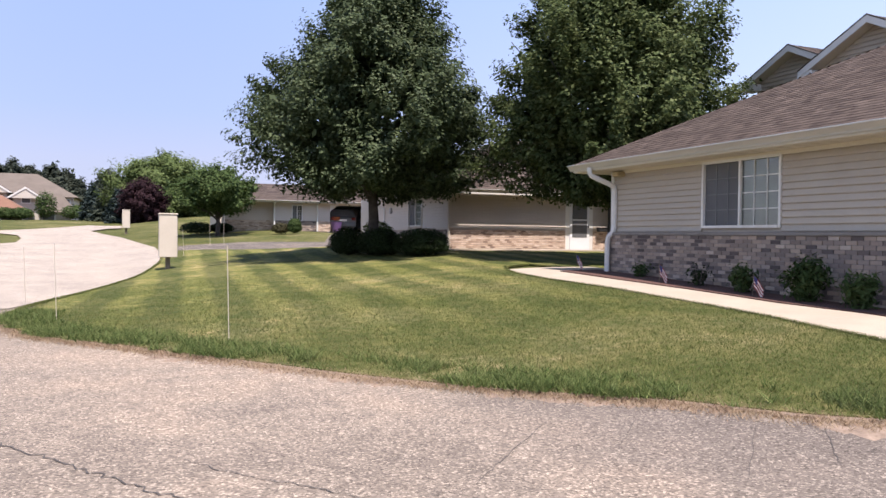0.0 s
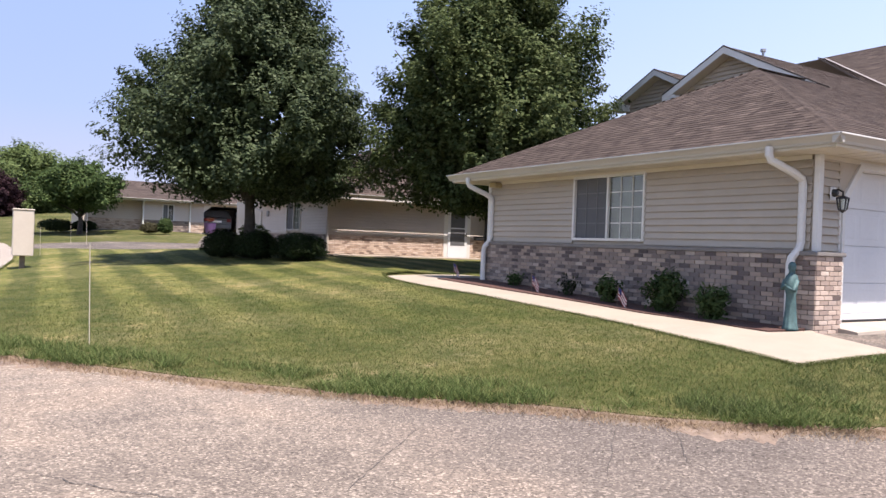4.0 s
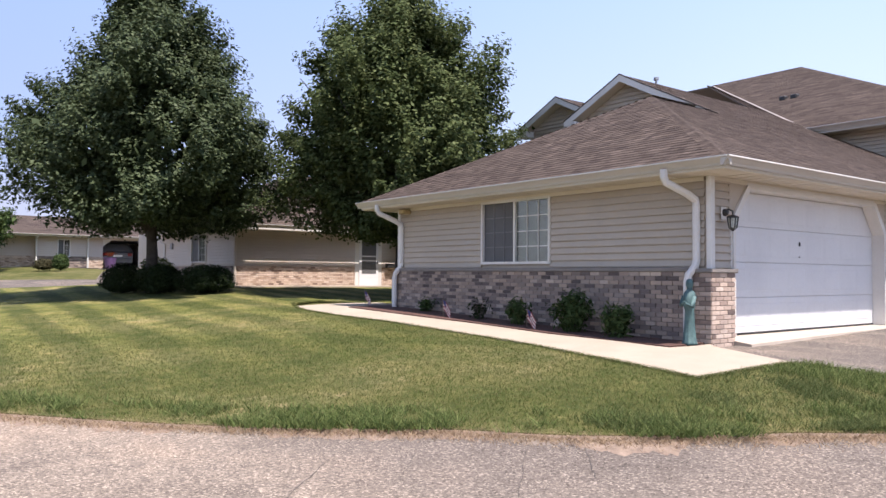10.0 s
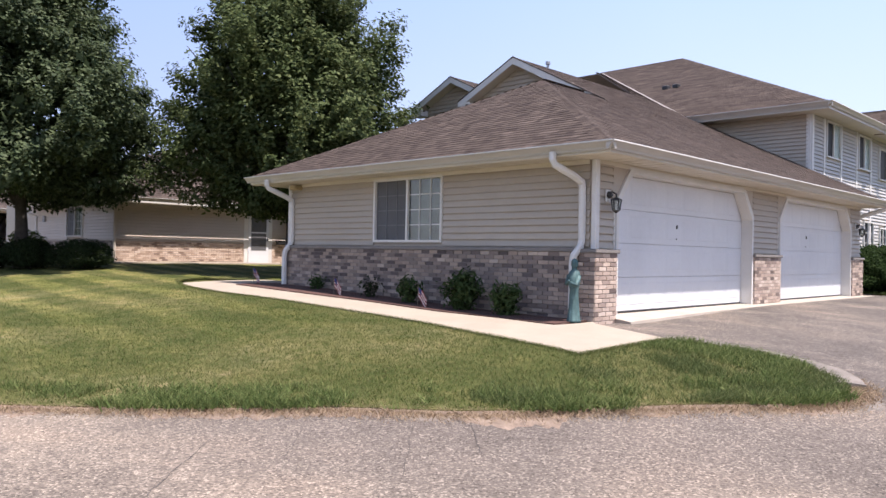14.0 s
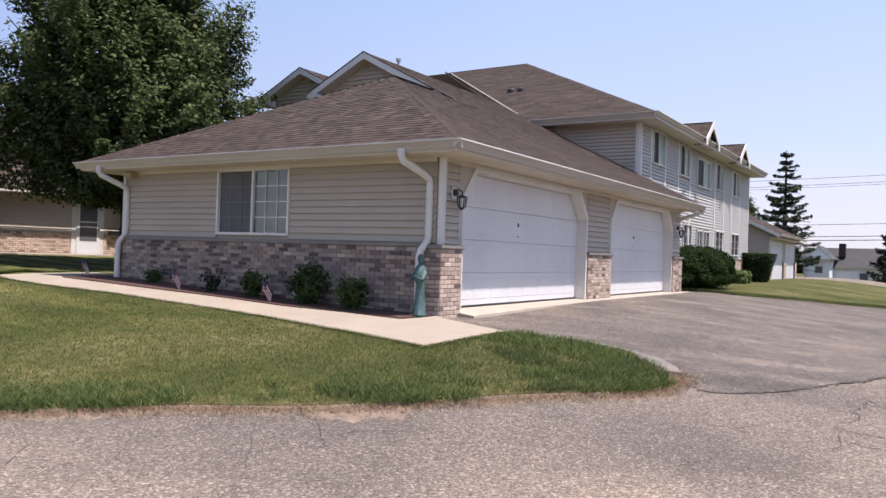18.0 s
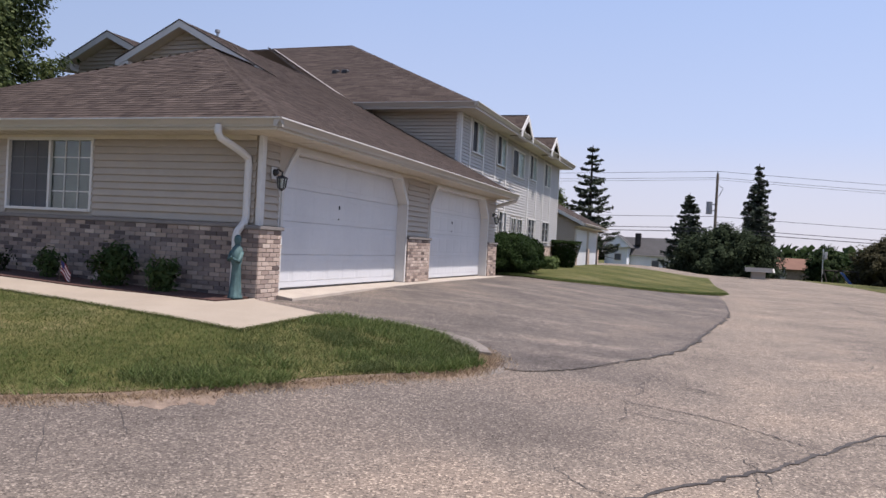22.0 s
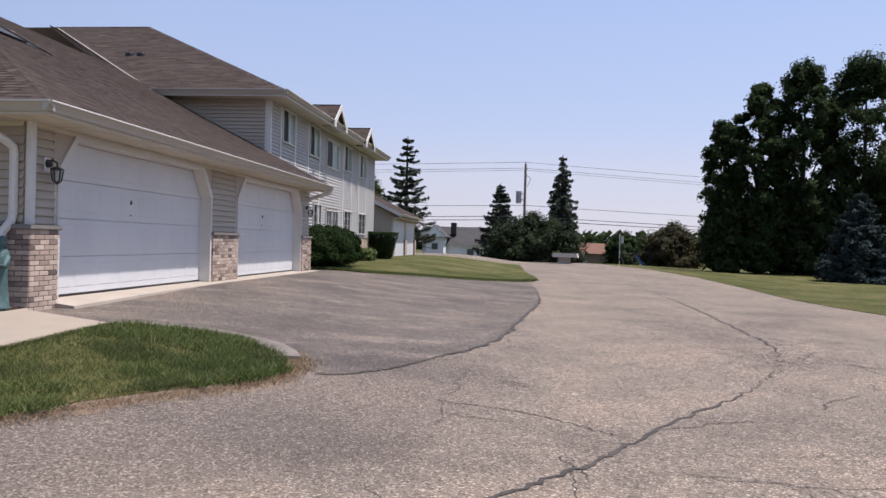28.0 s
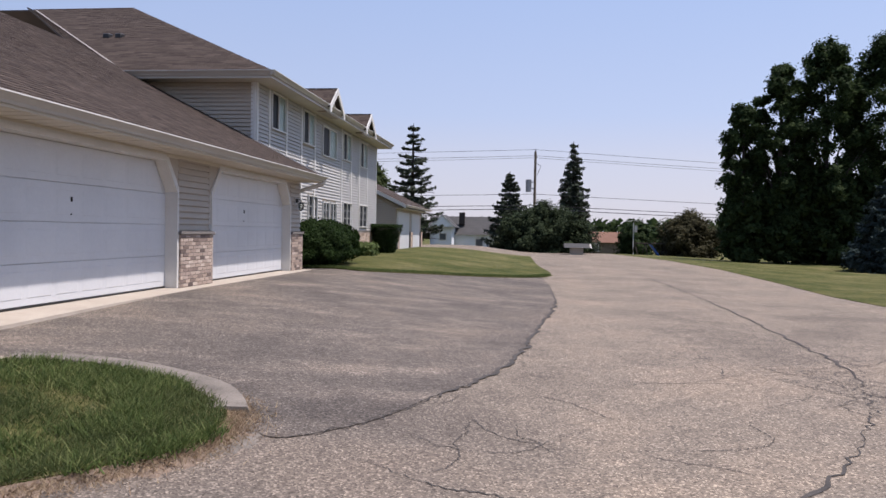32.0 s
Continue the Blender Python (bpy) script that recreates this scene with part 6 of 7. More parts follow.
def plain_house(at, name, label, x0, x1, y0, y1, z0, ze, zr, wall, roof_mat, axis, windows=(), chimney=None, hip=0.0):
    h = thing(name, label, "house")
    h.location = at
    part("wall", boxes((x0, y0, z0, x1, y1, ze)), wall, h)
    o = 0.5
    bm = bmesh.new()
    if axis == "x":
        ym = (y0 + y1) / 2
        prism(bm, [(x0 - o, y0 - o, ze - 0.1), (x0 - o, y1 + o, ze - 0.1), (x0 - o, ym, zr)], (x1 - x0 + 2 * o, 0, 0))
        if hip:
            for v in bm.verts:
                if v.co.z > ze:
                    v.co.x += hip if v.co.x < (x0 + x1) / 2 else -hip
    else:
        xm = (x0 + x1) / 2
        prism(bm, [(x0 - o, y0 - o, ze - 0.1), (x1 + o, y0 - o, ze - 0.1), (xm, y0 - o, zr)], (0, y1 - y0 + 2 * o, 0))
    part("roof", bm, roof_mat, h)
    if not hip:
        # the gable's wall and its white rake boards
        if axis == "x":
            m, lo, hi, e, fx = (y0 + y1) / 2, y0 - o, y1 + o, x0 - o, True
        else:
            m, lo, hi, e, fx = (x0 + x1) / 2, x0 - o, x1 + o, y0 - o, False
        put = (lambda k, z, dd: (e - dd, k, z)) if fx else (lambda k, z, dd: (k, e - dd, z))
        deep = (0.05, 0, 0) if fx else (0, 0.05, 0)
        f = 0.84
        part("gable_wall", prism(bmesh.new(), [put(m + (lo - m) * f, ze - 0.1, 0.06), put(m + (hi - m) * f, ze - 0.1, 0.06), put(m, ze - 0.1 + (zr - ze + 0.1) * f, 0.06)], deep), wall, h)
        for k in (lo, hi):
            part("rake_board", prism(bmesh.new(), [put(k, ze - 0.1, 0.12), put(m + (k - m) * f, ze - 0.1, 0.12), put(m, ze - 0.1 + (zr - ze + 0.1) * f, 0.12), put(m, zr, 0.12)], deep), m_trim, h)
    for (a, b, c, d, face) in windows:
        if face == "x":
            w = part("window", boxes((x0 - 0.06, a, c, x0 - 0.005, b, d)), m_trim, h)
            part("pane", boxes((x0 - 0.09, a + 0.1, c + 0.1, x0 - 0.065, b - 0.1, d - 0.1)), m_screen, w)
        else:
            w = part("window", boxes((a, y0 - 0.06, c, b, y0 - 0.005, d)), m_trim, h)
            part("pane", boxes((a + 0.1, y0 - 0.09, c + 0.1, b - 0.1, y0 - 0.065, d - 0.1)), m_screen, w)
    if chimney:
        cx, cy, cz = chimney
        part("chimney", boxes((cx - 0.4, cy - 0.35, cz - 1.5, cx + 0.4, cy + 0.35, cz), bev=0.03), m_bark, h)
    return h


plain_house((8.63, 3.3, 0.5), "white_house", "white house with grey roof and small windows", 78, 86, -4.6, 3.2, -2.2, 0.35, 2.55, m_wall_white, m_roof_grey, "y", [(-3.4, -2.4, -1.2, -0.2, "x"), (0.2, 1.4, -1.3, -0.2, "x")], (79.6, -0.6, 3.0))
plain_house((8.22, 3.16, 0.52), "white_house_wing", "white gabled wing with grey roof", 75, 79, 0.3, 2.5, -2.2, 1.2, 2.6, m_wall_white, m_roof_grey, "x", [(0.9, 1.8, -0.5, 0.4, "x")])
plain_house((10.9, 11.6, 0.45), "ranch_house", "low house with an orange-brown roof", 92, 100, -30.0, -22.5, -2.5, -0.4, 1.0, m_wood, m_roof_red, "y", [(-27, -24.5, -1.8, -0.7, "x")])
plain_house((0, 0, 0), "shed", "low pale grey garden shed beside a bush", 52.8, 54.6, -10.0, -9.05, -0.75, 0.12, 0.34, m_wall_beige, m_roof_grey, "y")
plain_house((7.74, 8.25, 0.7), "road_house", "large tan-roofed house beyond the pale road", -48, -22.6, 75.5, 86, 0.4, 4.0, 6.6, m_wall_beige, m_roof_tan, "x", [(-24.4, -23.8, 3.0, 3.75, "y"), (-23.5, -22.9, 3.0, 3.75, "y"), (-30.5, -29.3, 3.0, 3.8, "y")], None, 4.4)
plain_house((7.22, 7.7, 0.65), "road_house_porch", "lower tan-roofed front with pale walls", -30.5, -22.0, 70.8, 75.4, 0.4, 2.35, 4.1, m_wall_beige, m_roof_tan, "x", [(-24.6, -23.4, 1.2, 2.1, "y"), (-27.8, -26.4, 1.2, 2.1, "y")], None, 1.5)
plain_house((7.16, 7.62, 0.65), "road_house_gable", "pale entrance gable with a tall window", -27.0, -24.7, 70.2, 73, 0.4, 3.6, 4.6, m_wall_beige, m_roof_tan, "y", [(-26.3, -25.4, 3.0, 3.7, "y")])
plain_house((4.4, 7.62, 1.15), "road_house_gable", "pale entrance gable with a tall window", -27.0, -24.7, 70.2, 73, 0.4, 3.6, 4.6, m_wall_beige, m_roof_tan, "y", [(-26.3, -25.4, 3.0, 3.7, "y")])
plain_house((6.49, 7.21, 0.56), "orange_house", "house end with an orange roof", -38, -24.9, 64.8, 70, 0.3, 2.25, 3.7, m_wall_tan, m_roof_red, "x", [(-26.6, -25.6, 1.0, 1.9, "y")], None, 2.4)
for i, (x, y, r, h) in enumerate(((-16.72, 74.77, 0.9, 2.5), (-14.27, 76.89, 1.3, 1.3), (-18.36, 70.74, 1.0, 0.9), (-19.9, 70.57, 1.2, 0.9), (-13.1, 77.4, 1.2, 0.8))):
    shrub("yard_shrub", "green shrub before the far house", (x, y), r, r, h, m_shrub, 2500, 0.08, 190 + i, group="far yard shrubs")

# ---------------------------------------------------------------- small things
def lantern(x, z):
    l = thing("wall_lantern", "black coach lantern on a white plate", "wall lamp", "garage lanterns")
    l.location = (x, 0.062, z)
    l.scale = (0.9, 0.9, 0.9)
    part("back_plate", boxes((-0.075, -0.02, -0.10, 0.075, 0.0, 0.11), bev=0.012), m_trim, l, "white mounting plate")
    bm = bmesh.new()
    tube(bm, [(0, -0.02, 0.02), (0, -0.05, 0.02), (0, -0.09, 0.02)], [0.062, 0.06, 0.03], 12)
    part("canopy", bm, m_black, l)
    bm = bmesh.new()
    tube(bm, [(0, -0.02, 0.04), (0, -0.09, 0.07), (0, -0.17, 0.03), (0, -0.17, -0.03)], 0.014, 8)
    part("arm", bm, m_black, l)
    bm = bmesh.new()
    tube(bm, [(0, -0.17, -0.03), (0, -0.17, -0.06), (0, -0.17, -0.075)], [0.035, 0.095, 0.098], 6)
    part("hood", bm, m_black, l)
    for k in range(6):
        a = k * math.pi / 3
        bm = bmesh.new()
        tube(bm, [(0.082 * math.cos(a), -0.17 + 0.082 * math.sin(a), -0.075), (0.058 * math.cos(a), -0.17 + 0.058 * math.sin(a), -0.24)], 0.011, 5)
        part("cage_bar", bm, m_black, l)
    bm = bmesh.new()
    tube(bm, [(0, -0.17, -0.08), (0, -0.17, -0.235)], [0.07, 0.05], 6)
    part("glass_globe", bm, m_glass, l)
    bm = bmesh.new()
    tube(bm, [(0, -0.17, -0.24), (0, -0.17, -0.255), (0, -0.17, -0.29)], [0.062, 0.05, 0.008], 6)
    part("base_cap", bm, m_black, l)


lantern(0.40, 1.80)
lantern(12.5, 1.80)

ub = thing("utility_box", "tan metal utility box under the eave", "utility box")
part("case", boxes((-0.10, 7.40, 2.20, 0.082, 7.64, 2.42 - 0.115), bev=0.015), paint("tan_enamel", (0.30, 0.23, 0.12), (0.38, 0.30, 0.17), 5, 0.5), ub)
part("face", boxes((-0.112, 7.43, 2.215, -0.101, 7.61, 2.29), bev=0.004), paint("amber_lens", (0.36, 0.27, 0.12), (0.42, 0.33, 0.17), 5, 0.4), ub)


def robed_statue(x, y, z, h):
    """A weathered garden statue in a long robe, one plain shape."""
    prof = [(0.0, 0.19), (0.03, 0.20), (0.06, 0.17), (0.30, 0.135), (0.52, 0.12), (0.62, 0.15), (0.72, 0.165), (0.79, 0.14), (0.83, 0.075), (0.86, 0.072), (0.90, 0.098), (0.95, 0.096), (0.985, 0.065), (1.0, 0.01)]
    bm = bmesh.new()
    n = 40
    rings = []
    for f, r in prof:
        ring = []
        for k in range(n):
            a = 2 * math.pi * k / n
            fold = 1 + (0.10 * math.sin(9 * a + 2 * f) * max(0, 0.6 - f) + 0.03 * math.sin(4 * a))
            rr = r * h * fold * 0.66
            yy = rr * 0.82 * math.sin(a)
            xx = rr * math.cos(a)
            if 0.55 < f < 0.74 and math.cos(a) < -0.3:
                xx -= 0.045 * h * math.sin((f - 0.55) / 0.19 * math.pi)
            ring.append(bm.verts.new((xx * 0.9, yy, f * h)))
        rings.append(ring)
    for a, b in zip(rings, rings[1:]):
        for k in range(n):
            bm.faces.new((a[k], a[(k + 1) % n], b[(k + 1) % n], b[k]))
    bm.faces.new(rings[0][::-1])
    bm.faces.new(rings[-1])
    tube(bm, [(-0.01 * h, 0.09 * h, 0.73 * h), (-0.07 * h, 0.095 * h, 0.60 * h), (-0.13 * h, 0.01 * h, 0.66 * h)], [0.036 * h, 0.033 * h, 0.024 * h], 8)
    tube(bm, [(-0.01 * h, -0.09 * h, 0.73 * h), (-0.07 * h, -0.095 * h, 0.58 * h), (-0.13 * h, -0.01 * h, 0.63 * h)], [0.036 * h, 0.033 * h, 0.024 * h], 8)
    s = part("statue", bm, m_bronze, None, smooth=True)
    s.location = (x, y, z)
    tagged(s, "verdigris green robed garden statue on the path", "statue")


robed_statue(-0.32, 0.14, float(ground_z(-0.32, 0.14)) + 0.036, 0.92)

m_red = paint("flag_red", (0.20, 0.018, 0.022), (0.27, 0.03, 0.033), 9, 0.8)
m_blue = paint("flag_blue", (0.025, 0.035, 0.12), (0.04, 0.05, 0.17), 9, 0.8)
m_cloth = paint("flag_white", (0.62, 0.58, 0.55), (0.70, 0.66, 0.63), 9, 0.8)


def small_flag(x, y, h, tilt):
    f = thing("garden_flag", "small striped stick flag leaning in mulch", "flag", "stick flags")
    f.matrix_basis = pose(x, y, float(ground_z(x, y)) + 0.04, tilt, -10, 15)
    bm = bmesh.new()
    tube(bm, [(0, 0, -0.06), (0, 0, h)], 0.006, 6)
    part("stick", bm, m_wood, f)
    n, w, d = 7, 0.20, 0.30
    for k in range(n):
        z1 = h - 0.02 - k * w / n
        bm = bmesh.new()
        prev = None
        for j in range(9):
            u = j / 8
            yy = -u * d * 0.62
            xx = 0.025 * math.sin(u * 5 + k * 0.15)
            dz = -0.55 * d * u
            q = [bm.verts.new((xx, yy, z1 + dz)), bm.verts.new((xx, yy, z1 - w / n + dz))]
            if prev:
                bm.faces.new((prev[0], q[0], q[1], prev[1]))
            prev = q
        part("stripe", bm, m_red if k % 2 == 0 else m_cloth, f)
    bm = bmesh.new()
    prev = None
    for j in range(4):
        u = j / 8 * 0.8
        q = [bm.verts.new((0.025 * math.sin(u * 5) - 0.004, -u * d * 0.62, h - 0.02 - 0.55 * d * u)), bm.verts.new((0.025 * math.sin(u * 5 + 1) - 0.004, -u * d * 0.62, h - 0.02 - w * 0.54 - 0.55 * d * u))]
        if prev:
            bm.faces.new((prev[0], q[0], q[1], prev[1]))
        prev = q
    part("canton", bm, m_blue, f)


small_flag(-0.66, 5.3, 0.36, 6)
small_flag(-0.60, 3.1, 0.36, 8)
small_flag(-0.2, 8.8, 0.36, 5)


def stake(x, y, h, tilt=1.5):
    s = thing("marker_stake", "thin white fibreglass driveway marker", "stake", "driveway markers")
    s.matrix_basis = pose(x, y, float(ground_z(x, y)), tilt, -1.5, 0)
    bm = bmesh.new()
    tube(bm, [(0, 0, -0.05), (0, 0, h)], 0.005, 6)
    part("rod", bm, m_box, s)
    bm = bmesh.new()
    tube(bm, [(0, 0, h), (0, 0, h + 0.012)], 0.006, 6)
    part("tip", bm, m_galv, s)


for x, y, h in ((-8.5, 3.55, 1.22), (-10.68, 7.27, 1.2), (-11.43, 10.24, 1.1), (-7.68, 24.41, 1.0), (-6.16, 30.15, 1.0), (-5.55, 30.12, 1.0)):
    stake(x, y, h)


def mailbox_bank(x, y, z, s):
    m = thing("mailbox_bank", "beige metal cluster mailbox on a post", "mailbox", "cluster mailboxes")
    m.location = (x, y, z)
    part("post", boxes((-0.07, -0.07, -0.1, 0.07, 0.07, 0.42 * s), bev=0.01), m_wood, m)
    part("cabinet", boxes((-0.28 * s, -0.24 * s, 0.40 * s, 0.28 * s, 0.24 * s, 1.78 * s), bev=0.015), m_box, m)
    part("roof_cap", boxes((-0.30 * s, -0.26 * s, 1.78 * s, 0.30 * s, 0.26 * s, 1.82 * s), bev=0.01), m_box, m)
    for k in range(6):
        part("locker_door", boxes((0.281 * s, -0.2 * s, (0.5 + k * 0.2) * s, 0.292 * s, 0.2 * s, (0.67 + k * 0.2) * s), bev=0.004), m_galv, m)


mailbox_bank(-8.49, 19.05, float(ground_z(-8.49, 19.05)), 0.95)
mailbox_bank(-9.71, 45.88, float(ground_z(-9.71, 45.88)), 0.81)

# utility pole with its wires
pole = thing("utility_pole", "weathered utility pole with a grey transformer", "utility pole")
pole.location = (6.92, 2.54, 0.22)
PX, PY = 61.7, -8.75
bm = bmesh.new()
tube(bm, [(PX, PY, -3), (PX, PY, 8.85)], [0.17, 0.12], 10)
part("mast", bm, m_wood, pole)
bm = bmesh.new()
tube(bm, [(PX, PY + 0.62, 4.9), (PX, PY + 0.62, 6.1)], 0.28, 12)
tr = part("transformer", bm, m_galv, pole, "grey drum transformer")
for bz in (5.2, 5.8):
    part("bracket", boxes((PX - 0.05, PY + 0.1, bz, PX + 0.05, PY + 0.36, bz + 0.1), bev=0.01), m_galv, tr)
part("pin_insulator", boxes((PX - 0.05, PY - 0.05, 8.85, PX + 0.05, PY + 0.05, 9.1), bev=0.015), m_galv, pole)
part("pin_insulator", boxes((PX - 0.05, PY - 0.16, 8.3, PX + 0.05, PY - 0.1, 8.5), bev=0.015), m_galv, pole)
for z, far_z, r in ((9.05, 8.6, 0.018), (8.45, 8.0, 0.018), (8.25, 7.6, 0.015), (4.7, 4.3, 0.022), (3.6, 3.1, 0.03), (3.25, 2.7, 0.035)):
    bm = bmesh.new()
    pts = []
    for k in range(25):
        u = k / 24
        yy = PY + (1 - 2 * u) * 75
        xx = PX + (6 if yy > PY else 34) * abs(1 - 2 * u)
        zz = z + (far_z - z) * abs(1 - 2 * u) - 1.4 * (0.25 - (abs(1 - 2 * u) - 0.5) ** 2)
        pts.append((xx, yy, zz))
    tube(bm, pts, r, 5)
    part("wire", bm, m_black, pole)
bm = bmesh.new()
tube(bm, [(PX, PY + 0.1, 7.9), (PX - 0.2, PY - 0.55, 7.4), (PX, PY - 0.2, 6.6)], 0.03, 5)
part("jumper_cable", bm, m_black, pole)

fp = thing("flagpole", "slim garden flagpole with a limp flag", "flagpole")
fp.location = (6.94, 2.46, 0.03)
bm = bmesh.new()
tube(bm, [(60.0, -18.0, -2), (60.0, -18.0, 2.2)], 0.05, 6)
part("mast", bm, m_trim, fp)
part("flag", boxes((59.95, -18.35, 1.3, 60.0, -18.1, 1.95), bev=0.01), m_cloth, fp)
sw = thing("swing_set", "wooden play set with a blue slide", "play set")
sw.location = (6.65, 2.33, -0.01)
part("slide", prism(bmesh.new(), [(57.0, -20.0, -0.9), (57.0, -19.1, 0.25), (57.0, -18.9, 0.25), (57.0, -19.8, -0.95)], (0.7, 0, 0)), paint("blue_plastic", (0.02, 0.08, 0.32), (0.03, 0.11, 0.4), 4, 0.4), sw)
for yy in (-18.9, -18.0, -20.6):
    bm = bmesh.new()
    tube(bm, [(57.0, yy, -1.3), (57.3, yy + 0.35, 0.35), (57.6, yy + 0.7, -1.3)], 0.06, 6)
    part("frame_leg", bm, m_bark, sw)
bm = bmesh.new()
tube(bm, [(57.3, -20.3, 0.35), (57.3, -17.6, 0.35)], 0.06, 6)
part("top_beam", bm, m_bark, sw)

# ---------------------------------------------------------------- cracks, edges and grass
CRACKS = (
    ([(-5.9, -5.5), (-5.2, -5.92), (-4.57, -6.34), (-3.98, -6.78), (-3.43, -7.08), (-2.61, -7.56), (-1.71, -8.19), (-0.74, -8.77)], 0.10, 0.05),
    ([(-0.74, -8.77), (0.1, -9.2), (0.48, -9.36), (1.1, -9.55), (1.65, -9.75)], 0.05, 0.07),
    ([(1.65, -9.75), (3.27, -10.06), (4.68, -10.13), (6.82, -10.26), (10.25, -10.41), (14.6, -10.47)], 0.11, 0.06),
    ([(14.6, -10.47), (18, -10.5), (22.3, -10.46), (28.0, -10.16)], 0.09, 0.1),
    ([(-1.85, -4.39), (-1.41, -4.73), (-0.87, -5.02), (-0.07, -5.26)], 0.03, 0.05),
    ([(-0.3, -5.2), (0.68, -5.56), (2.02, -5.88), (3.6, -6.1), (5.77, -6.28), (8.41, -6.55), (11.6, -6.71), (15.84, -6.69)], 0.14, 0.07),
    ([(-3.30, -7.05), (-3.2, -6.95), (-2.96, -6.71), (-2.67, -6.38), (-2.46, -5.96), (-2.38, -5.58), (-2.0, -5.0)], 0.035, 0.03),
    ([(1.25, -9.34), (1.13, -9.76), (1.14, -10.25), (0.9, -10.9), (0.8, -11.6)], 0.05, 0.05),
    ([(8.71, -7.64), (8.6, -8.46)], 0.05, 0.02),
    ([(3.41, -7.4), (3.3, -7.9), (3.18, -8.7)], 0.035, 0.02),
    ([(-1.32, -5.22), (-1.58, -5.61), (-1.54, -6.09), (-0.82, -6.57)], 0.02, 0.05),
    ([(-4.93, -8.07), (-4.62, -8.02), (-4.29, -7.88), (-4.18, -7.59), (-4.19, -7.11)], 0.016, 0.03),
    ([(-3.5, -9.2), (-3.35, -8.6), (-3.6, -8.2), (-3.3, -7.7)], 0.014, 0.03),
    ([(2.1, -9.0), (1.5, -9.15), (1.1, -9.4), (0.5, -9.1), (0.1, -9.25)], 0.03, 0.06),
    ([(2.6, -9.3), (1.9, -9.5), (1.3, -9.5)], 0.03, 0.06),
    ([(-10.87, 0.32), (-10.44, -0.32), (-10.06, -0.89), (-9.8, -1.29), (-9.56, -1.65), (-9.27, -2.04), (-8.94, -2.88)], 0.035, 0.04),
    ([(-9.41, -1.03), (-9.03, -1.58), (-8.69, -1.94), (-8.24, -2.54)], 0.02, 0.03),
    ([(-6.51, -0.86), (-7.38, -1.73), (-7.82, -2.2)], 0.011, 0.012),
    ([(-6.06, -1.28), (-6.63, -1.88)], 0.011, 0.012),
    ([(-5.28, -1.72), (-6.36, -2.75)], 0.011, 0.012),
    ([(-4.99, -2.08), (-5.58, -2.71)], 0.011, 0.012),
    ([(-16.4, 5.1), (-13.83, 10.27), (-14.74, 14.57), (-13.47, 20.96)], 0.05, 0.12),
    ([(-20.4, 8.1), (-14.9, 12.08), (-11.96, 11.72)], 0.05, 0.1),
    ([(-21.4, 14.1), (-15.13, 17.79), (-10.9, 17.05)], 0.05, 0.1),
    ([(-18.72, 24.36), (-13.64, 24.02), (-9.54, 23.55)], 0.05, 0.1),
)
for i, (line, w, j) in enumerate(CRACKS):
    strip("crack", line, w * 0.5, 0.004 if i > 20 else (-0.014 if not (3 < i < 6) else -0.006), m_tar, road_l if i > 20 else court, j * 1.5, True, 300 + i)
# weathered curb stones where the drive meets the lawn
curb_line = spline([(-0.52, -1.45), (-0.36, -1.94), (-0.34, -2.33), (-0.40, -2.73), (-0.56, -3.18), (-0.76, -3.5), (-1.06, -3.74), (-1.34, -3.88)], 5)
curb = thing("kerb", "low worn concrete kerb along the lawn", "kerb", kind="structure")
for i in range(0, len(curb_line) - 5, 5):
    bm = bmesh.new()
    prev = None
    for p, nx in zip(curb_line[i:i + 6], curb_line[i + 1:i + 7] + [curb_line[-1]]):
        d = (nx - p) if (nx - p).length > 1e-4 else (p - curb_line[i])
        s = Vector((-d.y, d.x, 0)).normalized()
        z = float(ground_z(p.x, p.y))
        q = [bm.verts.new((*(p + s * o).xy, z + h)) for o, h in ((-0.24, -0.05), (-0.22, 0.03), (-0.1, 0.042), (0.09, 0.026), (0.13, -0.05))]
        if prev:
            for k in range(4):
                bm.faces.new((prev[k], prev[k + 1], q[k + 1], q[k]))
        prev = q
    bm.verts.ensure_lookup_table()
    bm.faces.new(bm.verts[:5])
    bm.faces.new(bm.verts[-5:])
    bmesh.ops.recalc_face_normals(bm, faces=bm.faces[:])
    part("kerb_stone", bm, m_kerb, curb)
# hairline cracks that wander over the court
hr = random.Random(77)
for k in range(130):
    x, y, a = hr.uniform(-5.5, 11), hr.uniform(-12.5, -4.6), hr.uniform(0, 6.28)
    if k > 95:
        x, y = hr.gauss(2.4, 0.7), hr.gauss(-9.7, 0.5)
    line = []
    for j in range(hr.randint(4, 9)):
        line.append((x, y))
        a += hr.uniform(-0.55, 0.55)
        d = hr.uniform(0.12, 0.34)
        x, y = x + d * math.cos(a), y + d * math.sin(a)
    if all(q[1] < -4.4 - 0.15 * max(0, q[0]) for q in line):
        strip("crack", line, hr.uniform(0.007, 0.016), -0.015, m_tar, court, 0.03, True, 500 + k)


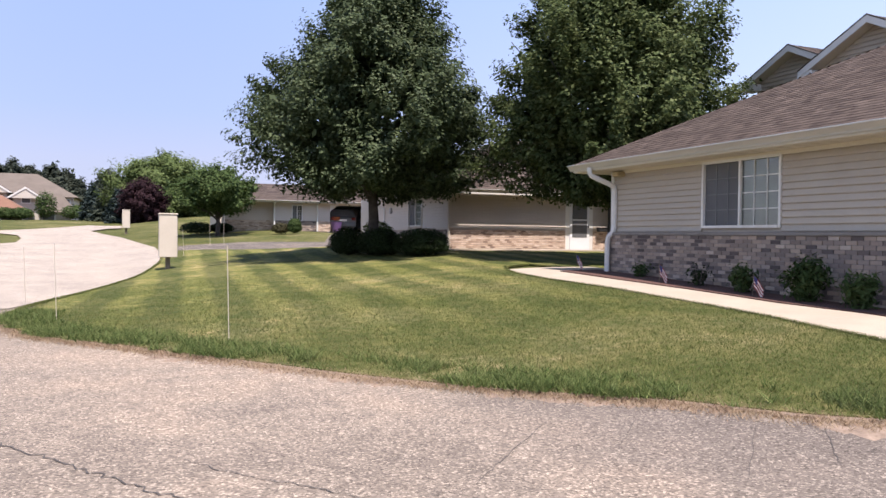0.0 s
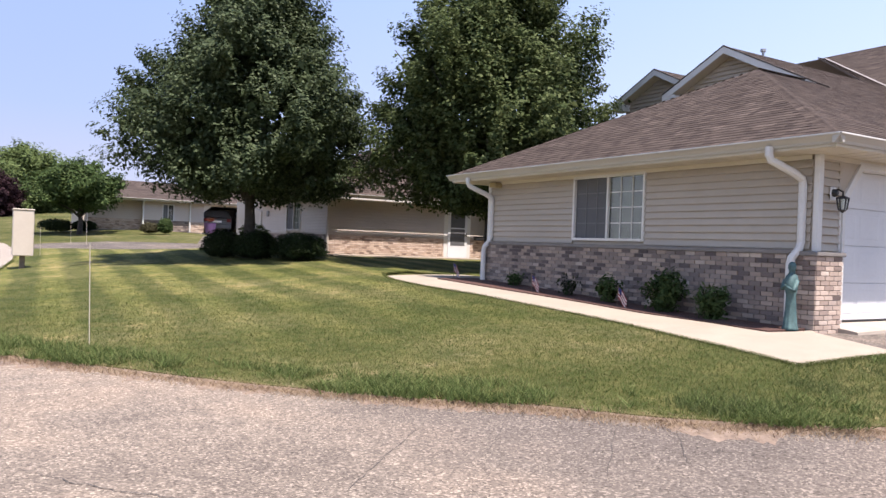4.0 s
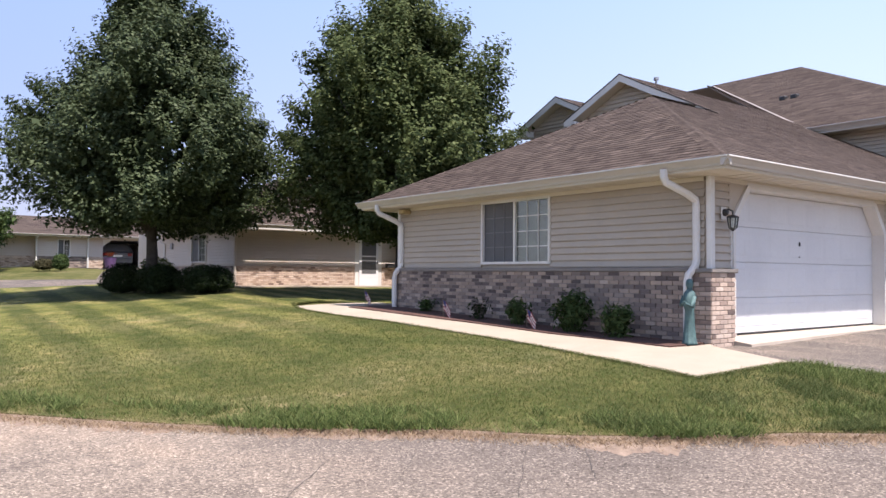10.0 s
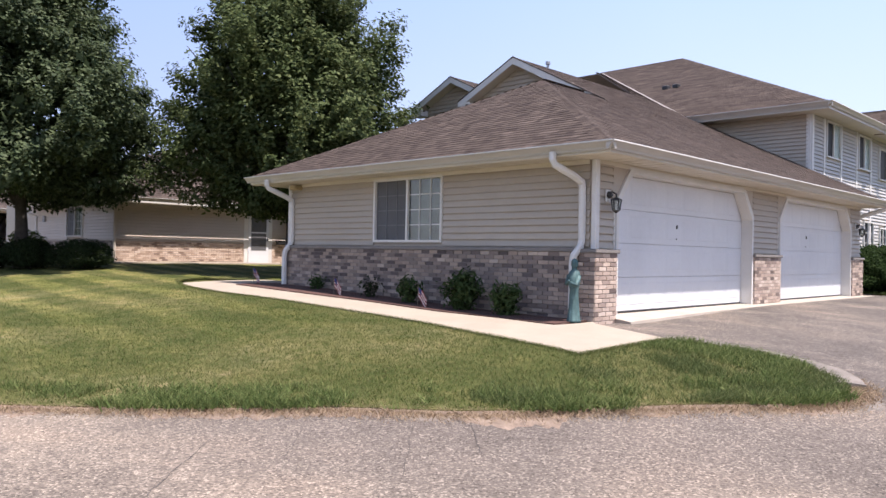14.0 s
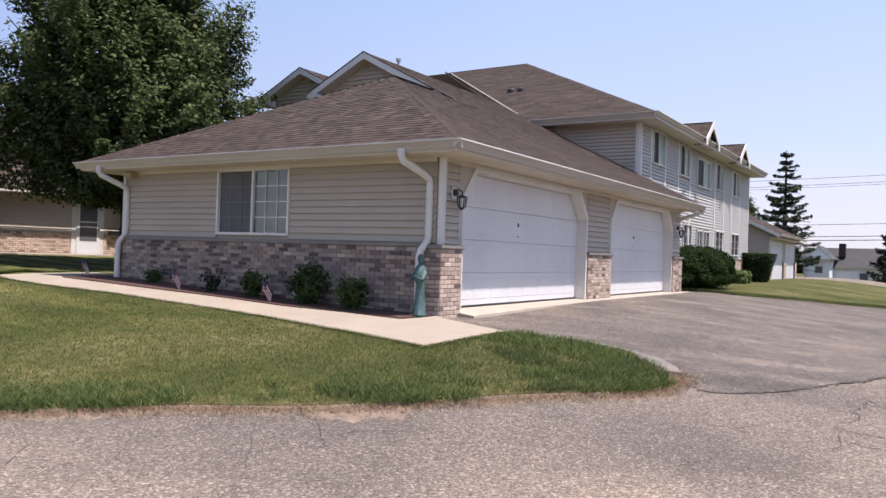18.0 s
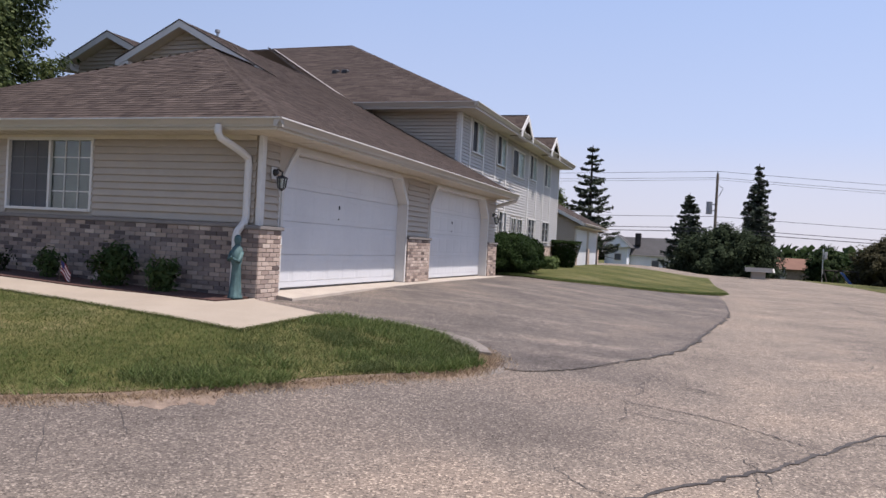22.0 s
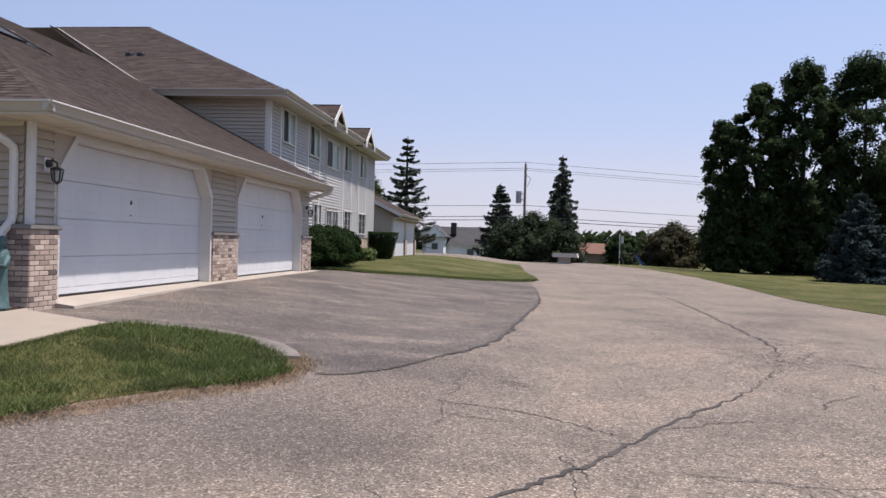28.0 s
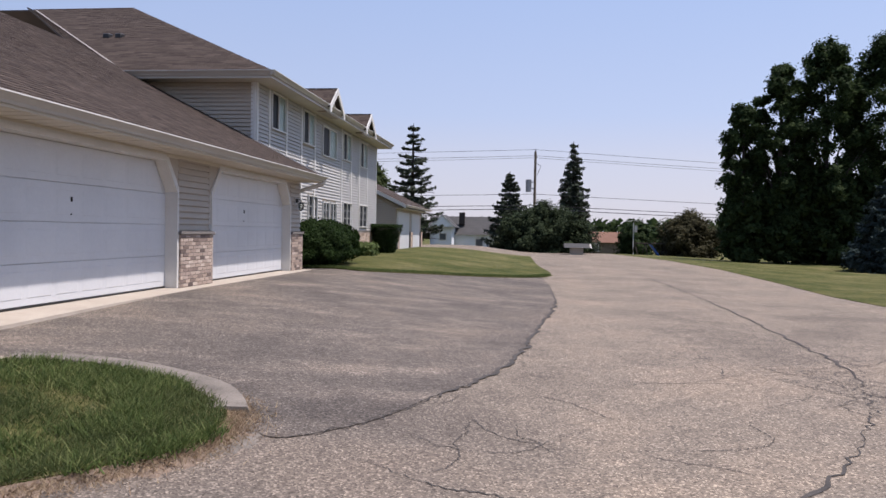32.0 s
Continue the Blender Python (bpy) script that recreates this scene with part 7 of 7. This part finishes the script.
def margin(name, line, w_in, w_out, mat, parent, seed, rise=1.0):
    """Bare crumbled ground beside a line, its outer rim sinking unevenly under the paving."""
    pts = spline(line, 26)
    bm = bmesh.new()
    prev = None
    for i, p in enumerate(pts):
        a, b = pts[max(i - 1, 0)], pts[min(i + 1, len(pts) - 1)]
        d = b - a
        s = Vector((-d.y, d.x, 0)).normalized()
        n = 0.55 + 0.9 * noise.noise(Vector((p.x * 1.1 + seed, p.y * 1.1, 0))) + 0.5 * noise.noise(Vector((p.x * 5, p.y * 5 + seed, 0))) + 0.3 * noise.noise(Vector((p.x * 19, p.y * 19 + seed, 0)))
        e = min(1, 0.2 + 5 * min(i, len(pts) - 1 - i) / len(pts))
        q = []
        for o, h in ((w_in, -0.012 + 0.0285 * e * rise), (-0.02, -0.0125 + 0.028 * e * rise), (-0.06, -0.0132 + 0.009 * e * rise), (-w_out * max(0.12, n) * e, -0.0145), (-w_out * max(0.12, n) * e - 0.05, -0.035)):
            v = p + s * o
            q.append(bm.verts.new((v.x, v.y, float(ground_z(v.x, v.y)) + h)))
        if prev:
            for k in range(4):
                bm.faces.new((prev[k], q[k], q[k + 1], prev[k + 1]))
        prev = q
    bmesh.ops.recalc_face_normals(bm, faces=bm.faces[:])
    if sum(f.normal.z for f in bm.faces) < 0:
        bmesh.ops.reverse_faces(bm, faces=bm.faces[:])
    return part(name, bm, mat, parent, smooth=True)


margin("sand_fringe", LAWN_EDGE[1:18], 0.05, 0.16, m_sand, court, 5.0, 0.0)
margin("dry_fringe", LAWN_EDGE[1:18], 0.12, 0.42, m_straw, court, 3.0, 0.5)
margin("sandy_corner", [(-2.6, -3.8), (-2.0, -4.02), (-1.45, -4.05), (-1.05, -3.85), (-0.8, -3.5)], 0.12, 0.34, m_kerb, court, 9.0, 0.0)


def inside_poly(q, poly):
    res = np.zeros(len(q), bool)
    for (x1, y1), (x2, y2) in zip(poly, np.roll(poly, -1, 0)):
        if y1 != y2:
            res ^= ((y1 > q[:, 1]) != (y2 > q[:, 1])) & (q[:, 0] < (x2 - x1) * (q[:, 1] - y1) / (y2 - y1) + x1)
    return res


def blades(name, q, h, w, mat, label, seed, lift=0.03, flop=0.45):
    rng = np.random.default_rng(seed)
    n = len(q)
    z = ground_z(q[:, 0], q[:, 1]) + lift - 0.01
    a = rng.random(n) * 2 * math.pi
    d = np.stack([np.cos(a), np.sin(a), np.zeros(n)], 1)
    p = np.stack([q[:, 0], q[:, 1], z], 1)
    hh = h * (0.5 + rng.random(n))
    bend = rng.normal(size=(n, 2)) * flop * hh[:, None]
    tip = p + np.stack([bend[:, 0], bend[:, 1], hh], 1)
    v = np.stack([p - d * w, p + d * w, tip], 1).reshape(-1, 3)
    me = bpy.data.meshes.new(name)
    me.vertices.add(3 * n)
    me.vertices.foreach_set("co", v.ravel())
    me.loops.add(3 * n)
    me.loops.foreach_set("vertex_index", np.arange(3 * n))
    me.polygons.add(n)
    me.polygons.foreach_set("loop_start", np.arange(0, 3 * n, 3))
    me.polygons.foreach_set("loop_total", np.full(n, 3))
    me.update()
    me.materials.append(mat)
    tagged(new(name, me), label, "grass", kind="stuff")


rng = np.random.default_rng(9)
edge = np.array([(p.x, p.y) for p in spline(LAWN_EDGE, 8)])
lawn_poly = np.array([(p.x, p.y) for p in spline(LAWN_EDGE, 4)] + [(-0.72, -1.54), (-2.35, -1.36), (-2.24, -0.66), (-2.08, 0.1), (-1.93, 0.9), (-1.78, 1.8), (-1.73, 2.9), (-1.74, 4.2), (-1.76, 5.4), (-1.85, 6.4), (-1.9, 7.3), (-1.75, 8.7), (-1.4, 9.9), (-0.9, 11.03), (-0.33, 14.7), (-9.94, 15.46), (-10.96, 11.63)])
q = np.stack([rng.uniform(-11.6, -0.2, 420000), rng.uniform(-3.7, 14, 420000)], 1)
q = q[inside_poly(q, lawn_poly)]
keep = rng.random(len(q)) < np.clip(1.25 - (q[:, 1] + 3.5) / 12, 0.12, 1)
q = q[keep]
blades("grass", q, 0.030, 0.0035, m_blade, "short mown lawn grass", 11, flop=0.7)
k = rng.integers(0, len(edge) - 1, 3200)
e = edge[k] + (edge[k + 1] - edge[k]) * rng.random((3200, 1))
tan = edge[k + 1] - edge[k]
nrm = np.stack([-tan[:, 1], tan[:, 0]], 1)
nrm /= np.linalg.norm(nrm, axis=1)[:, None]
c = e + nrm * (-0.07 + 0.8 * rng.random(3200) ** 1.6)[:, None]
patchy = np.array([noise.noise(Vector((p[0] * 0.9, p[1] * 0.9, 3.0))) + 0.5 * noise.noise(Vector((p[0] * 3.1, p[1] * 3.1, 1.0))) for p in c])
c = c[patchy > -0.08]
q1 = np.repeat(c, 15, 0) + rng.normal(size=(15 * len(c), 2)) * 0.05
q1 = q1[inside_poly(q1 * 0.995 + np.array([-0.015, 0.0]), lawn_poly) | (q1[:, 0] < -1.9)]
blades("edge_grass", q1, 0.075, 0.006, m_blade_lush, "longer lush green grass tufts along the lawn edge", 12, flop=0.8)
kk = rng.integers(0, len(edge) - 1, 46000)
e = edge[kk] + (edge[kk + 1] - edge[kk]) * rng.random((46000, 1))
tan = edge[kk + 1] - edge[kk]
nr = np.stack([-tan[:, 1], tan[:, 0]], 1)
nr /= np.linalg.norm(nr, axis=1)[:, None]
q2 = e - nr * (0.05 + 0.12 * rng.normal(size=46000))[:, None]
blades("dry_grass", q2, 0.03, 0.0035, m_blade_dry, "dry straw-coloured grass at the asphalt edge", 13, 0.0, 1.1)
q3 = np.stack([rng.uniform(-4.6, -0.5, 90000), rng.uniform(-3.95, -1.5, 90000)], 1)
q3 = q3[inside_poly(q3, lawn_poly)]
thick = np.array([noise.noise(Vector((p[0] * 1.3, p[1] * 1.3, 7.0))) for p in q3])
q3 = q3[rng.random(len(q3)) < np.clip(0.25 + 0.9 * thick - 0.22 * (q3[:, 1] + 3.0), 0.04, 0.9)]
blades("corner_grass", q3, 0.055, 0.0042, m_blade_deep, "deep green unmown grass at the lawn corner", 15, flop=0.8)
rim = np.array([(p.x, p.y) for p in spline([(-2.35, -1.36), (-2.24, -0.66), (-2.08, 0.1), (-1.93, 0.9), (-1.78, 1.8), (-1.73, 2.9), (-1.74, 4.2), (-1.76, 5.4), (-1.85, 6.4), (-1.9, 7.3), (-1.75, 8.7), (-1.4, 9.9), (-0.9, 11.03)], 5)])
front = np.stack([np.linspace(-2.35, -0.75, 12), np.linspace(-1.36, -1.54, 12)], 1)
q4 = []
verge = np.array([(p.x, p.y) for p in spline([(-11.45, 8.6), (-11.35, 9.8), (-10.98, 11.63), (-10.15, 14.78), (-9.27, 18.11), (-8.6, 22.6)], 6)])
for ln in (rim, front, verge, verge + 0.05):
    k = rng.integers(0, len(ln) - 1, 9000 if len(ln) > 20 else 3000)
    q4.append(ln[k] + (ln[k + 1] - ln[k]) * rng.random((len(k), 1)) + rng.normal(size=(len(k), 2)) * 0.022)
blades("path_grass", np.concatenate(q4), 0.026, 0.004, m_blade, "grass leaning over the pavement edge", 16, flop=0.9)
isl = np.array([(p.x, p.y) for p in spline(ISLAND[:10], 4)])
k = rng.integers(0, 24, 16000)
e = isl[k] + (isl[k + 1] - isl[k]) * rng.random((16000, 1)) + rng.normal(size=(16000, 2)) * 0.12 + np.array([0.1, 0.12])
blades("verge_grass", e, 0.05, 0.007, m_blade_lush, "longer grass along the drive verge", 14)

# ---------------------------------------------------------------- bricks of the near walls
bricks(wains, (0.012, 7.84), (0.012, 0.36), -0.2, 0.955, (-1, 0), m_brick, m_brick_j, limit=300, seed=61)
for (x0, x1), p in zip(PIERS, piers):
    bricks(p, (x0, 0.012), (x1, 0.012), -0.2, 0.94, (0, -1), m_brick_lit, m_brick_t, seed=62)
    bricks(p, (x0 + 0.012, 0.40), (x0 + 0.012, 0.0), -0.2, 0.94, (-1, 0), m_brick_lit, m_brick_t, seed=63)
